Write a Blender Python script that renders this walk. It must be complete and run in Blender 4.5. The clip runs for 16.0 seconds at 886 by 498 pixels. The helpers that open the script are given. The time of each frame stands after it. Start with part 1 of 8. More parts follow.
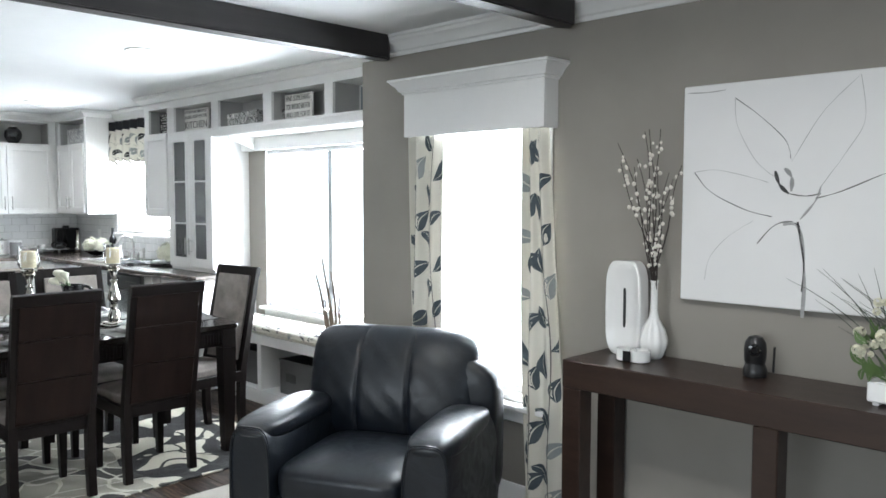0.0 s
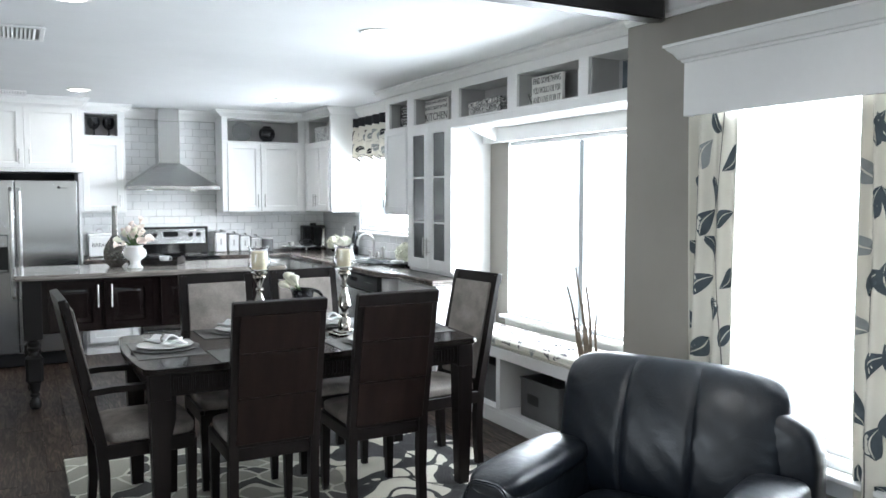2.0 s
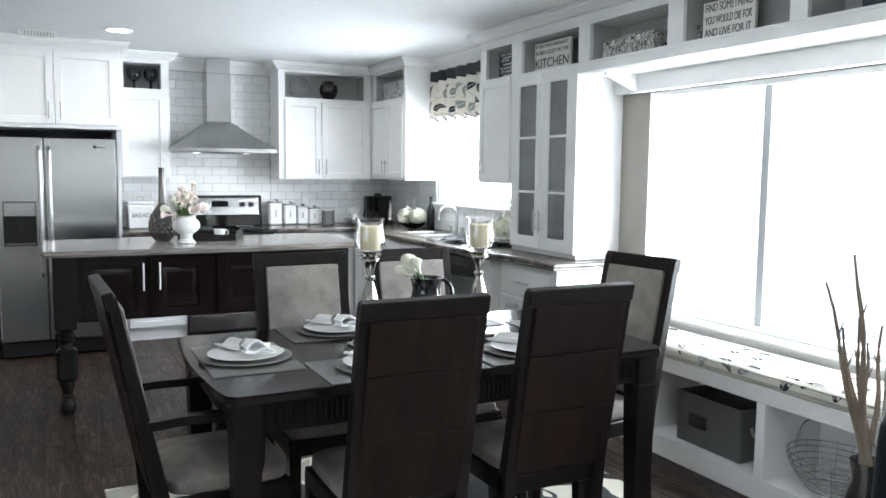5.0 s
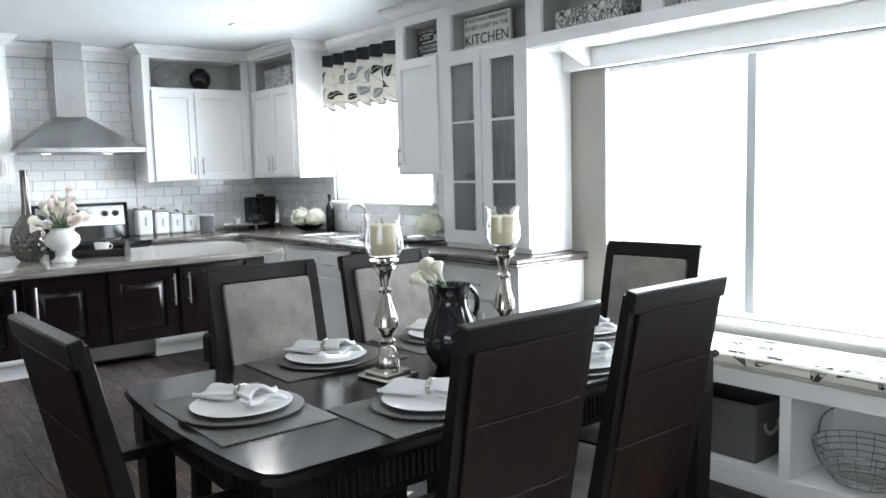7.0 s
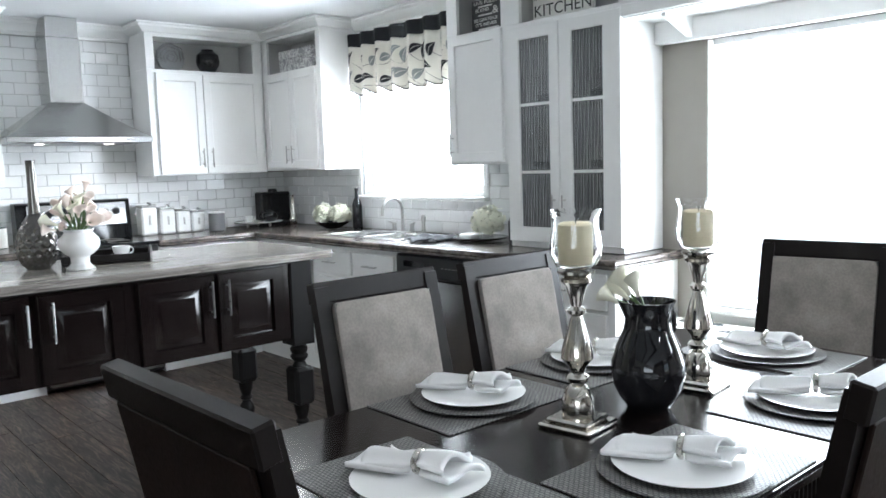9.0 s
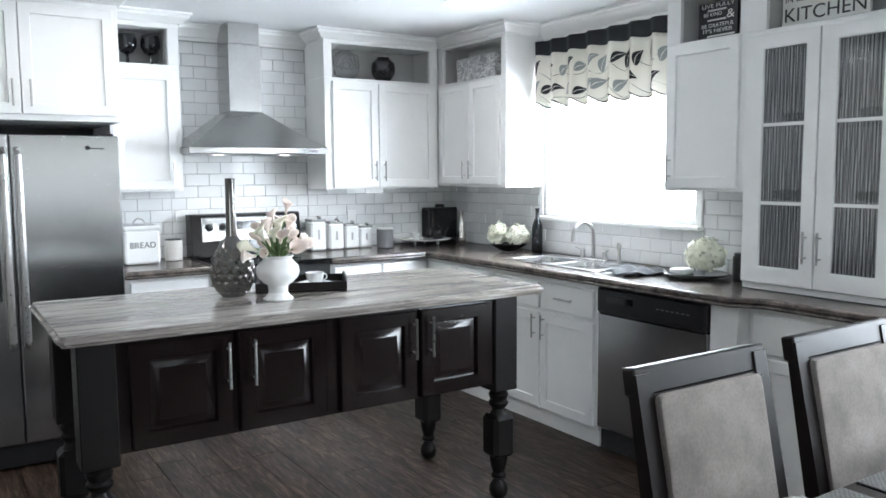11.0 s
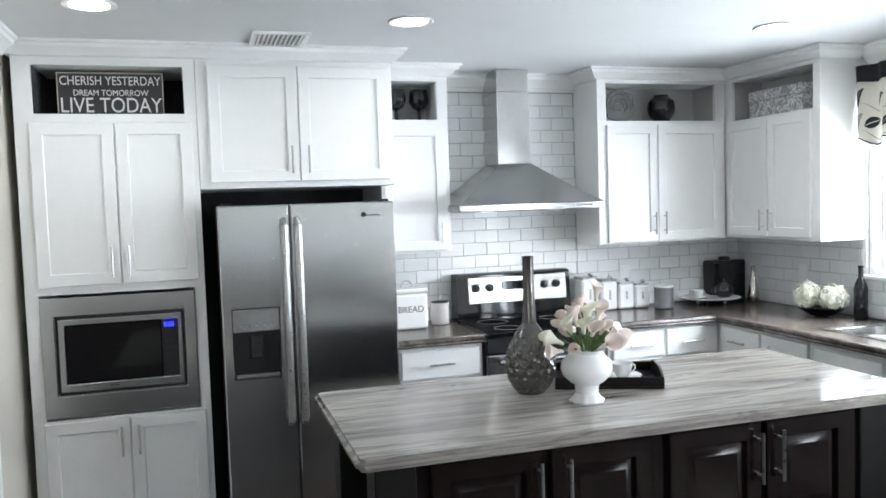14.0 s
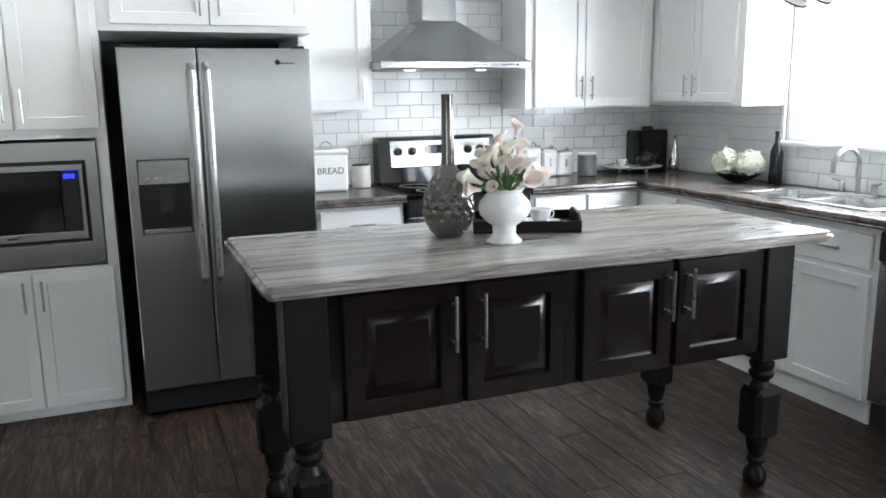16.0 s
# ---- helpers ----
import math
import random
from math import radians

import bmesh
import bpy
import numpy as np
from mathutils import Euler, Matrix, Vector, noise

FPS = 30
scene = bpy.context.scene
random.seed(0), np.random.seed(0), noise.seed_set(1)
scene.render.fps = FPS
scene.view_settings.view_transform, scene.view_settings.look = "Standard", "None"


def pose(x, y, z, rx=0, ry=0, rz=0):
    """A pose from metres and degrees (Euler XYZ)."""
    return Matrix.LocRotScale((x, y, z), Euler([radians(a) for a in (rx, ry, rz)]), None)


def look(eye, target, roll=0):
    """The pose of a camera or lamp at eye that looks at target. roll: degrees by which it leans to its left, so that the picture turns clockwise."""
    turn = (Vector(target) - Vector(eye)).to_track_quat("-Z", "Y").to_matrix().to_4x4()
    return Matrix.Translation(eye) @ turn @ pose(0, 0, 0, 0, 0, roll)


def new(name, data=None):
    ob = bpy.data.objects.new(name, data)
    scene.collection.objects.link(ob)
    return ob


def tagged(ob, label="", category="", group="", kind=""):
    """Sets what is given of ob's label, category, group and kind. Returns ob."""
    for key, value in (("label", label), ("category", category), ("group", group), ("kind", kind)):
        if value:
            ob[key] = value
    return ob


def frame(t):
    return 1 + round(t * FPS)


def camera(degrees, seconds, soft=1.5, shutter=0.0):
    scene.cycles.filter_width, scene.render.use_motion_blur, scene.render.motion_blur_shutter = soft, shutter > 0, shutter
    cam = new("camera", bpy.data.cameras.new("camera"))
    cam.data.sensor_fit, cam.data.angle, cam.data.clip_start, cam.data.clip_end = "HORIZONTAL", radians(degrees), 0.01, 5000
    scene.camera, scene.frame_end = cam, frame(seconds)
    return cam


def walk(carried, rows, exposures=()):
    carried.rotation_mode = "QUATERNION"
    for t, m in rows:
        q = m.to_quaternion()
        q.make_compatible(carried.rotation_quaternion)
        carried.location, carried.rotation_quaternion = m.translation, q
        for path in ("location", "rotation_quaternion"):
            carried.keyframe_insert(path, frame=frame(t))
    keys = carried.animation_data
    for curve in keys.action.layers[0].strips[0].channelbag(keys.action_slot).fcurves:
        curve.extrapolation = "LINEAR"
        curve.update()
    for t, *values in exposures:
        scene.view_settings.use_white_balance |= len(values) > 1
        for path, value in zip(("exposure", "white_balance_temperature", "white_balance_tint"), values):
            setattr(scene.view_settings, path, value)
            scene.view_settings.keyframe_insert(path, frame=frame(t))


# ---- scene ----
cam = camera(58.6, 16.0, soft=1.6)
PATH = [
    (0, (-0.15, 0.374, 1.542), (-1.547, 1.8, 1.413), 0.1),
    (0.5, (-0.301, 0.499, 1.542), (-1.813, 1.804, 1.445), 0.9),
    (1, (-0.473, 0.608, 1.541), (-2.091, 1.78, 1.44), 0.4),
    (1.5, (-0.652, 0.719, 1.537), (-2.35, 1.769, 1.417), -0.2),
    (2, (-0.811, 0.78, 1.531), (-2.566, 1.73, 1.397), -0.0),
    (2.5, (-1.02, 0.825, 1.524), (-2.806, 1.71, 1.363), -0.0),
    (3, (-1.234, 0.8, 1.519), (-3.037, 1.646, 1.333), 0.1),
    (3.5, (-1.458, 0.828, 1.497), (-3.282, 1.625, 1.299), 0.5),
    (6, (-2.452, 0.697, 1.426), (-4.134, 1.762, 1.233), 0.1),
    (6.5, (-2.677, 0.608, 1.408), (-4.285, 1.783, 1.215), -0.6),
    (7, (-2.894, 0.559, 1.402), (-4.443, 1.807, 1.201), -1.5),
    (7.5, (-3.105, 0.547, 1.402), (-4.620, 1.834, 1.187), -2.0),
    (8, (-3.309, 0.530, 1.382), (-4.796, 1.850, 1.165), -1.9),
    (10.5, (-4.198, 0.476, 1.431), (-5.790, 1.671, 1.227), -0.9),
    (11, (-4.346, 0.443, 1.479), (-6.016, 1.527, 1.282), -0.4),
    (11.5, (-4.504, 0.463, 1.514), (-6.256, 1.411, 1.330), -1.3),
    (12, (-4.650, 0.496, 1.559), (-6.462, 1.326, 1.395), -1.6),
    (12.5, (-4.774, 0.479, 1.612), (-6.624, 1.228, 1.471), -0.9),
    (13, (-4.856, 0.436, 1.666), (-6.734, 1.112, 1.539), -1.1),
    (13.5, (-4.909, 0.397, 1.678), (-6.807, 1.016, 1.565), -1.9),
    (14, (-4.957, 0.384, 1.651), (-6.867, 0.965, 1.534), -1.9),
    (14.5, (-4.974, 0.396, 1.613), (-6.886, 0.961, 1.453), -1.4),
    (15, (-4.986, 0.409, 1.564), (-6.887, 0.99, 1.339), -1.0),
    (15.5, (-5.001, 0.421, 1.506), (-6.871, 1.063, 1.205), -0.8),
    (16, (-5.012, 0.443, 1.457), (-6.833, 1.175, 1.071), -0.8),
]
EXPOSURES = [(0.0, 0.17, 6100, 8), (2.0, 0.10, 6000, 8), (6.0, 0.08, 6000, 8), (10.5, 0.15, 5950, 8), (13.0, 0.04, 6000, 8), (15.0, 0.03, 6000, 8), (16.0, 0.0, 6050, 8)]
walk(cam, [(t, look(eye, target, roll)) for t, eye, target, roll in PATH], EXPOSURES)

# ---- plan, in metres ----
WEST, NORTH, LIVING, CEIL = -9.65, 3.97, 3.40, 2.44
SOUTH, EAST, PIER = -3.4, 1.6, -3.78

# ---- world and large lights ----
world = bpy.data.worlds.new("sky")
scene.world = world
world.use_nodes = True
wn = world.node_tree
sky = wn.nodes.new("ShaderNodeTexSky")
sky.sky_type, sky.sun_disc = "NISHITA", False
sky.sun_elevation, sky.sun_rotation = radians(48), radians(20)
wn.nodes["Background"].inputs["Strength"].default_value = 0.12
wn.links.new(sky.outputs["Color"], wn.nodes["Background"].inputs["Color"])


def area(name, m, sx, sy, watts, colour=(1, 1, 1), spread=180):
    d = bpy.data.lights.new(name, "AREA")
    d.shape, d.size, d.size_y, d.energy, d.color, d.spread = "RECTANGLE", sx, sy, watts, colour, radians(spread)
    ob = new(name, d)
    ob.matrix_world = m
    return ob


DAY = (0.945, 0.978, 1.0)
area("window_and_fill_light", pose(-4.75, 4.36, 1.29, -75, 0, 0), 2.4, 1.55, 250, DAY, 180)
area("window_and_fill_light", pose(-7.85, 4.29, 1.62, -75, 0, 0), 1.7, 1.15, 152, DAY, 180)
area("window_and_fill_light", pose(-2.90, 3.80, 1.24, -75, 0, 0), 1.4, 1.65, 135, DAY, 180)
# east and south: fill lamps added behind the camera, at unseen openings
area("window_and_fill_light", pose(EAST + 0.1, 1.7, 1.4, 0, 90, 0), 1.3, 3.0, 8, DAY, 180)
area("window_and_fill_light", pose(-0.7, SOUTH - 0.1, 1.4, 90, 0, 0), 3.8, 1.3, 88, DAY, 180)
CANS = [(-8.22, 0.02), (-8.3, 1.29), (-8.15, 3.05), (-4.85, 1.03), (-4.9, 2.58)]
# unseen pair added to light the living room wall from above
ADDED_FILL_CANS = [(-0.75, 1.75), (-2.05, 1.45)]
for k, (cx, cy) in enumerate(CANS + ADDED_FILL_CANS):
    area("can_and_fill_light", pose(cx, cy, 2.425, 0, 0, 0), 0.13, 0.13, 15 if k >= len(CANS) else 2.5 if cx > -6 else 4.4, (1.0, 0.95, 0.89), 170)
for hy in (1.98, 2.42):
    area("hood_light", pose(-9.3, hy, 1.585, 0, 0, 0), 0.05, 0.05, 1.2, (1.0, 0.96, 0.9), 140)


# ---- materials ----
def nodes(name, colour, rough=0.5, metal=0.0, spec=0.5):
    m = bpy.data.materials.new(name)
    m.use_nodes = True
    t = m.node_tree
    b = t.nodes["Principled BSDF"]
    b.inputs["Base Color"].default_value = (*colour, 1)
    b.inputs["Roughness"].default_value = rough
    b.inputs["Metallic"].default_value = metal
    b.inputs["Specular IOR Level"].default_value = spec
    return m, t, b


def coords(t, scale=(1, 1, 1), kind="Object"):
    c, mp = t.nodes.new("ShaderNodeTexCoord"), t.nodes.new("ShaderNodeMapping")
    mp.inputs["Scale"].default_value = scale
    t.links.new(c.outputs[kind], mp.inputs["Vector"])
    return mp.outputs["Vector"]


def tex(t, vec, scale, detail=4, rough=0.55, distort=0.0):
    n = t.nodes.new("ShaderNodeTexNoise")
    n.inputs["Scale"].default_value, n.inputs["Detail"].default_value = scale, detail
    n.inputs["Roughness"].default_value, n.inputs["Distortion"].default_value = rough, distort
    t.links.new(vec, n.inputs["Vector"])
    return n.outputs["Fac"]


def ramp(t, fac, stops, constant=False):
    r = t.nodes.new("ShaderNodeValToRGB")
    e = r.color_ramp.elements
    while len(e) < len(stops):
        e.new(0.5)
    for k, (p, c) in enumerate(stops):
        e[k].position, e[k].color = p, (*c, 1)
    if constant:
        r.color_ramp.interpolation = "CONSTANT"
    t.links.new(fac, r.inputs["Fac"])
    return r.outputs["Color"]


def mixed(t, kind, fac, a, b):
    n = t.nodes.new("ShaderNodeMix")
    n.data_type, n.blend_type = "RGBA", kind
    for v, k in ((fac, 0), (a, 6), (b, 7)):
        if isinstance(v, (int, float)):
            n.inputs[k].default_value = v
        elif isinstance(v, tuple):
            n.inputs[k].default_value = (*v, 1)
        else:
            t.links.new(v, n.inputs[k])
    return n.outputs[2]


def bump(t, b, height, strength, dist=0.002):
    n = t.nodes.new("ShaderNodeBump")
    n.inputs["Strength"].default_value, n.inputs["Distance"].default_value = strength, dist
    t.links.new(height, n.inputs["Height"])
    t.links.new(n.outputs["Normal"], b.inputs["Normal"])


def painted(name, colour, rough=0.45, var=0.06, grain=60, bumpy=0.08, metal=0.0, spec=0.5, stretch=(1, 1, 1), broad=3.0, rv=0.15):
    """A surface with broad blotches and fine grain in its colour, gloss and relief."""
    m, t, b = nodes(name, colour, rough, metal, spec)
    v = coords(t, stretch)
    big, fine = tex(t, v, broad, 3), tex(t, v, grain, 3)
    lo, hi = tuple(c * (1 - var) for c in colour), tuple(min(1, c * (1 + var)) for c in colour)
    c1 = ramp(t, big, [(0.3, lo), (0.7, hi)])
    c2 = mixed(t, "MULTIPLY", var * 2, c1, ramp(t, fine, [(0.35, (0.7, 0.7, 0.7)), (0.65, (1, 1, 1))]))
    t.links.new(c2, b.inputs["Base Color"])
    r = ramp(t, fine, [(0.3, (rough * (1 - rv),) * 3), (0.7, (min(1, rough * (1 + rv)),) * 3)])
    t.links.new(r, b.inputs["Roughness"])
    if bumpy:
        bump(t, b, fine, bumpy)
    return m


def brushed(name, colour, rough, turn=0.0, drawn=0.0):
    """Brushed metal: soft broad shifts of gloss, its reflections drawn out across the brushing."""
    m, t, b = nodes(name, colour, rough, 1.0)
    if drawn:
        tan = t.nodes.new("ShaderNodeTangent")
        tan.direction_type, tan.axis = "RADIAL", "Z"
        b.inputs["Anisotropic"].default_value, b.inputs["Anisotropic Rotation"].default_value = drawn, turn
        t.links.new(tan.outputs["Tangent"], b.inputs["Tangent"])
    n = tex(t, coords(t, (1, 1, 1)), 1.3, 2)
    t.links.new(ramp(t, n, [(0.3, (rough * 0.92,) * 3), (0.7, (rough * 1.08,) * 3)]), b.inputs["Roughness"])
    return m


def leather(name, colour, rough):
    """Leather with long soft creases under a fine pebbled grain."""
    m, t, b = nodes(name, colour, rough)
    v = coords(t, (1, 1, 1))
    crease, fine = tex(t, v, 9, 4, 0.6, 1.8), tex(t, v, 170, 2)
    t.links.new(ramp(t, crease, [(0.3, tuple(c * 0.75 for c in colour)), (0.7, tuple(c * 1.3 for c in colour))]), b.inputs["Base Color"])
    t.links.new(ramp(t, crease, [(0.35, (rough * 1.2,) * 3), (0.65, (rough * 0.85,) * 3)]), b.inputs["Roughness"])
    bump(t, b, mixed(t, "MIX", 0.12, crease, fine), 0.2, 0.01)
    return m


LEATHER = leather("black_leather", (0.0055, 0.0078, 0.012), 0.37)
WHITE = painted("white_cabinet_paint", (0.80, 0.80, 0.79), 0.38, 0.02, 40, 0.04)
TRIM = painted("white_trim_paint", (0.82, 0.82, 0.81), 0.4, 0.02, 50, 0.03)
CEILING = painted("ceiling_paint", (0.70, 0.71, 0.715), 0.9, 0.02, 220, 0.25)
WALLGREY = painted("warm_grey_wall_paint", (0.29, 0.27, 0.243), 0.75, 0.04, 180, 0.15)
# window post: backlit shade put into the base colour as blue-grey
BACKLITPOST = painted("backlit_post_shade", (0.42, 0.44, 0.45), 0.7, 0.03, 120, 0.1)
NICHE = painted("grey_niche_paint", (0.41, 0.405, 0.395), 0.7, 0.03, 120, 0.1)
BEIGE = painted("pale_wall_paint", (0.52, 0.49, 0.43), 0.8, 0.03, 180, 0.12)
DARKWOOD = painted("dark_stained_wood", (0.0085, 0.006, 0.0055), 0.38, 0.25, 90, 0.05, spec=0.2, stretch=(6, 6, 0.6))
TABLEWOOD = painted("polished_dark_wood", (0.010, 0.0072, 0.0066), 0.17, 0.25, 70, 0.0, spec=0.5, stretch=(6, 0.6, 6))
CHAIRBACK = painted("brown_back_veneer", (0.013, 0.0074, 0.006), 0.45, 0.3, 80, 0.04, spec=0.13, stretch=(6, 6, 0.5))
ESPRESSO = painted("espresso_cabinet_wood", (0.0085, 0.0052, 0.005), 0.17, 0.25, 60, 0.0, spec=0.5, stretch=(5, 5, 0.6))
BLACKLEG = painted("black_painted_wood", (0.0088, 0.0078, 0.0074), 0.45, 0.2, 60, 0.04, spec=0.2)
BEAMWOOD = painted("black_brown_beam_wood", (0.022, 0.019, 0.019), 0.5, 0.35, 60, 0.25, stretch=(8, 0.5, 8))
CONSOLEWOOD = painted("walnut_stained_wood", (0.032, 0.018, 0.013), 0.34, 0.3, 70, 0.06, stretch=(0.6, 6, 6))
SUEDE = painted("taupe_suede", (0.27, 0.243, 0.221), 0.9, 0.3, 140, 0.15, spec=0.2, broad=7.0)
CERAMIC = painted("white_glazed_ceramic", (0.80, 0.80, 0.79), 0.12, 0.015, 30, 0.0)
CROCK = painted("pale_glazed_crock", (0.60, 0.58, 0.55), 0.3, 0.04, 60, 0.05)
LINEN = painted("white_linen", (0.80, 0.80, 0.80), 0.9, 0.04, 320, 0.3)
BLACKGLAZE = painted("black_glazed_ceramic", (0.010, 0.010, 0.012), 0.08, 0.2, 20, 0.0)
BLACKPLASTIC = painted("black_plastic", (0.013, 0.013, 0.014), 0.28, 0.1, 20, 0.0, rv=0.0)
BLACKGLASS = painted("black_glass", (0.006, 0.006, 0.007), 0.05, 0.1, 20, 0.0)
# near-black for shade inside recesses, and for some dark plastic parts
DARKGAP = painted("recess_shade_and_dark_parts", (0.03, 0.03, 0.03), 0.8, 0.1, 50, 0.05)
CHROME = painted("chrome", (0.78, 0.78, 0.78), 0.09, 0.02, 30, 0.0, 1.0)
NICKEL = painted("brushed_nickel", (0.46, 0.455, 0.445), 0.28, 0.02, 60, 0.0, 1.0, rv=0.03)
STEEL = brushed("brushed_stainless_steel", (0.52, 0.525, 0.53), 0.2, 0.0, 0.75)
STEELV = brushed("vertical_brushed_steel", (0.52, 0.52, 0.52), 0.22)
HOODSTEEL = brushed("polished_hood_steel", (0.54, 0.54, 0.535), 0.2, 0.25, 0.6)
SINKSTEEL = painted("sink_steel", (0.6, 0.6, 0.6), 0.24, 0.03, 80, 0.0, 1.0)
PEWTER = painted("dark_pewter_glaze", (0.17, 0.163, 0.155), 0.16, 0.1, 14, 0.0, 0.8)
MERCURY = painted("mercury_glass_silver", (0.62, 0.59, 0.54), 0.14, 0.2, 55, 0.12, 1.0, broad=22)
WAX = painted("ivory_wax", (0.80, 0.72, 0.50), 0.55, 0.05, 40, 0.05)
CHARGER = painted("grey_charger", (0.20, 0.19, 0.18), 0.3, 0.15, 120, 0.2)
BINCLOTH = painted("grey_felt", (0.10, 0.10, 0.10), 0.95, 0.15, 260, 0.4)
ROPE = painted("pale_rope", (0.45, 0.40, 0.33), 0.9, 0.15, 200, 0.4)
WIRE = painted("dark_chrome_wire", (0.35, 0.34, 0.33), 0.25, 0.1, 60, 0.0, 1.0)
TWIG = painted("dry_twig_bark", (0.24, 0.19, 0.14), 0.9, 0.3, 90, 0.5)
DARKTWIG = painted("dark_twig_bark", (0.035, 0.028, 0.025), 0.85, 0.25, 90, 0.4)
BUD = painted("white_cotton_bud", (0.78, 0.74, 0.68), 0.9, 0.1, 150, 0.4)
PETAL = painted("white_petal", (0.82, 0.80, 0.66), 0.55, 0.06, 30, 0.05)
BLUSH = painted("blush_petal", (0.87, 0.75, 0.68), 0.5, 0.1, 18, 0.05, broad=9)
HYDRANGEA = painted("cream_hydrangea_petal", (0.82, 0.82, 0.68), 0.6, 0.05, 40, 0.05)
LEAFGREEN = painted("green_leaf", (0.10, 0.17, 0.05), 0.5, 0.2, 30, 0.1)
GRASSGREEN = painted("grey_green_grass", (0.09, 0.10, 0.08), 0.6, 0.2, 30, 0.1)
CREAMCLOTH = painted("cream_cotton", (0.72, 0.695, 0.62), 0.9, 0.04, 420, 0.3)
cloth_tree = CREAMCLOTH.node_tree
thin, both_sides = cloth_tree.nodes.new("ShaderNodeBsdfTranslucent"), cloth_tree.nodes.new("ShaderNodeMixShader")
thin.inputs["Color"].default_value, both_sides.inputs[0].default_value = (0.78, 0.76, 0.70, 1), 0.08
cloth_tree.links.new(cloth_tree.nodes["Principled BSDF"].outputs[0], both_sides.inputs[1])
cloth_tree.links.new(thin.outputs[0], both_sides.inputs[2])
cloth_tree.links.new(both_sides.outputs[0], cloth_tree.nodes["Material Output"].inputs["Surface"])
LEAFPRINT = painted("slate_blue_print", (0.075, 0.095, 0.11), 0.9, 0.25, 160, 0.2, broad=16)
BLACKPRINT = painted("charcoal_print", (0.022, 0.024, 0.028), 0.9, 0.2, 160, 0.2)
PALEPRINT = painted("pale_grey_print", (0.30, 0.32, 0.32), 0.9, 0.2, 160, 0.2)
STEMPRINT = painted("grey_stem_print", (0.14, 0.14, 0.13), 0.9, 0.2, 160, 0.2)
CANVAS = painted("white_canvas", (0.80, 0.80, 0.80), 0.85, 0.02, 500, 0.25)
INK = painted("charcoal_ink", (0.10, 0.10, 0.10), 0.9, 0.4, 60, 0.1)
PALEINK = painted("pale_ink", (0.42, 0.42, 0.42), 0.9, 0.3, 60, 0.1)
SIGNBLACK = painted("black_sign_paint", (0.025, 0.025, 0.027), 0.6, 0.2, 60, 0.1)
SIGNWHITE = painted("cream_sign_paint", (0.72, 0.71, 0.67), 0.6, 0.08, 60, 0.1)
LETTERBLACK = painted("black_lettering", (0.03, 0.03, 0.03), 0.6, 0.1, 60, 0.0)
LETTERWHITE = painted("white_lettering", (0.72, 0.71, 0.68), 0.6, 0.08, 60, 0.0)
OUTLET = painted("white_plastic", (0.75, 0.75, 0.74), 0.35, 0.02, 60, 0.0)
SPEAKERGREY = painted("grey_speaker_cloth", (0.16, 0.16, 0.165), 0.8, 0.12, 320, 0.4)
GROUT = painted("pale_grout", (0.46, 0.46, 0.455), 0.9, 0.05, 150, 0.2)
SUBFLOOR = painted("dark_floor_gap", (0.012, 0.010, 0.009), 0.9, 0.1, 60, 0.0)
SHAG = painted("beige_living_rug", (0.36, 0.34, 0.30), 0.95, 0.15, 160, 0.8)
NAPKINRING = painted("pearl_silver", (0.60, 0.58, 0.54), 0.2, 0.15, 90, 0.1, 0.9)


def glow(name, colour, strength):
    m, t, b = nodes(name, colour, 0.5)
    b.inputs["Emission Color"].default_value = (*colour, 1)
    b.inputs["Emission Strength"].default_value = strength
    return m


LAMPGLOW = glow("lamp_lens", (1.0, 0.95, 0.86), 9.0)
BLUEGLOW = glow("blue_display", (0.05, 0.06, 1.0), 3.0)
OUTSIDE = glow("bright_overcast_distance", (0.94, 0.97, 1.0), 0.95)


def glass(name, rough=0.0, tint=(1, 1, 1)):
    m, t, b = nodes(name, tint, rough)
    b.inputs["Transmission Weight"].default_value, b.inputs["IOR"].default_value = 1.0, 1.45
    return m


GLASS = glass("clear_glass")
CUTGLASS = glass("grey_cut_glass", 0.22, (0.55, 0.56, 0.57))
CUTGLASS.node_tree.nodes["Principled BSDF"].inputs["Transmission Weight"].default_value = 0.6
PANE = glass("window_glass")
PANE.node_tree.nodes["Principled BSDF"].inputs["IOR"].default_value = 1.05


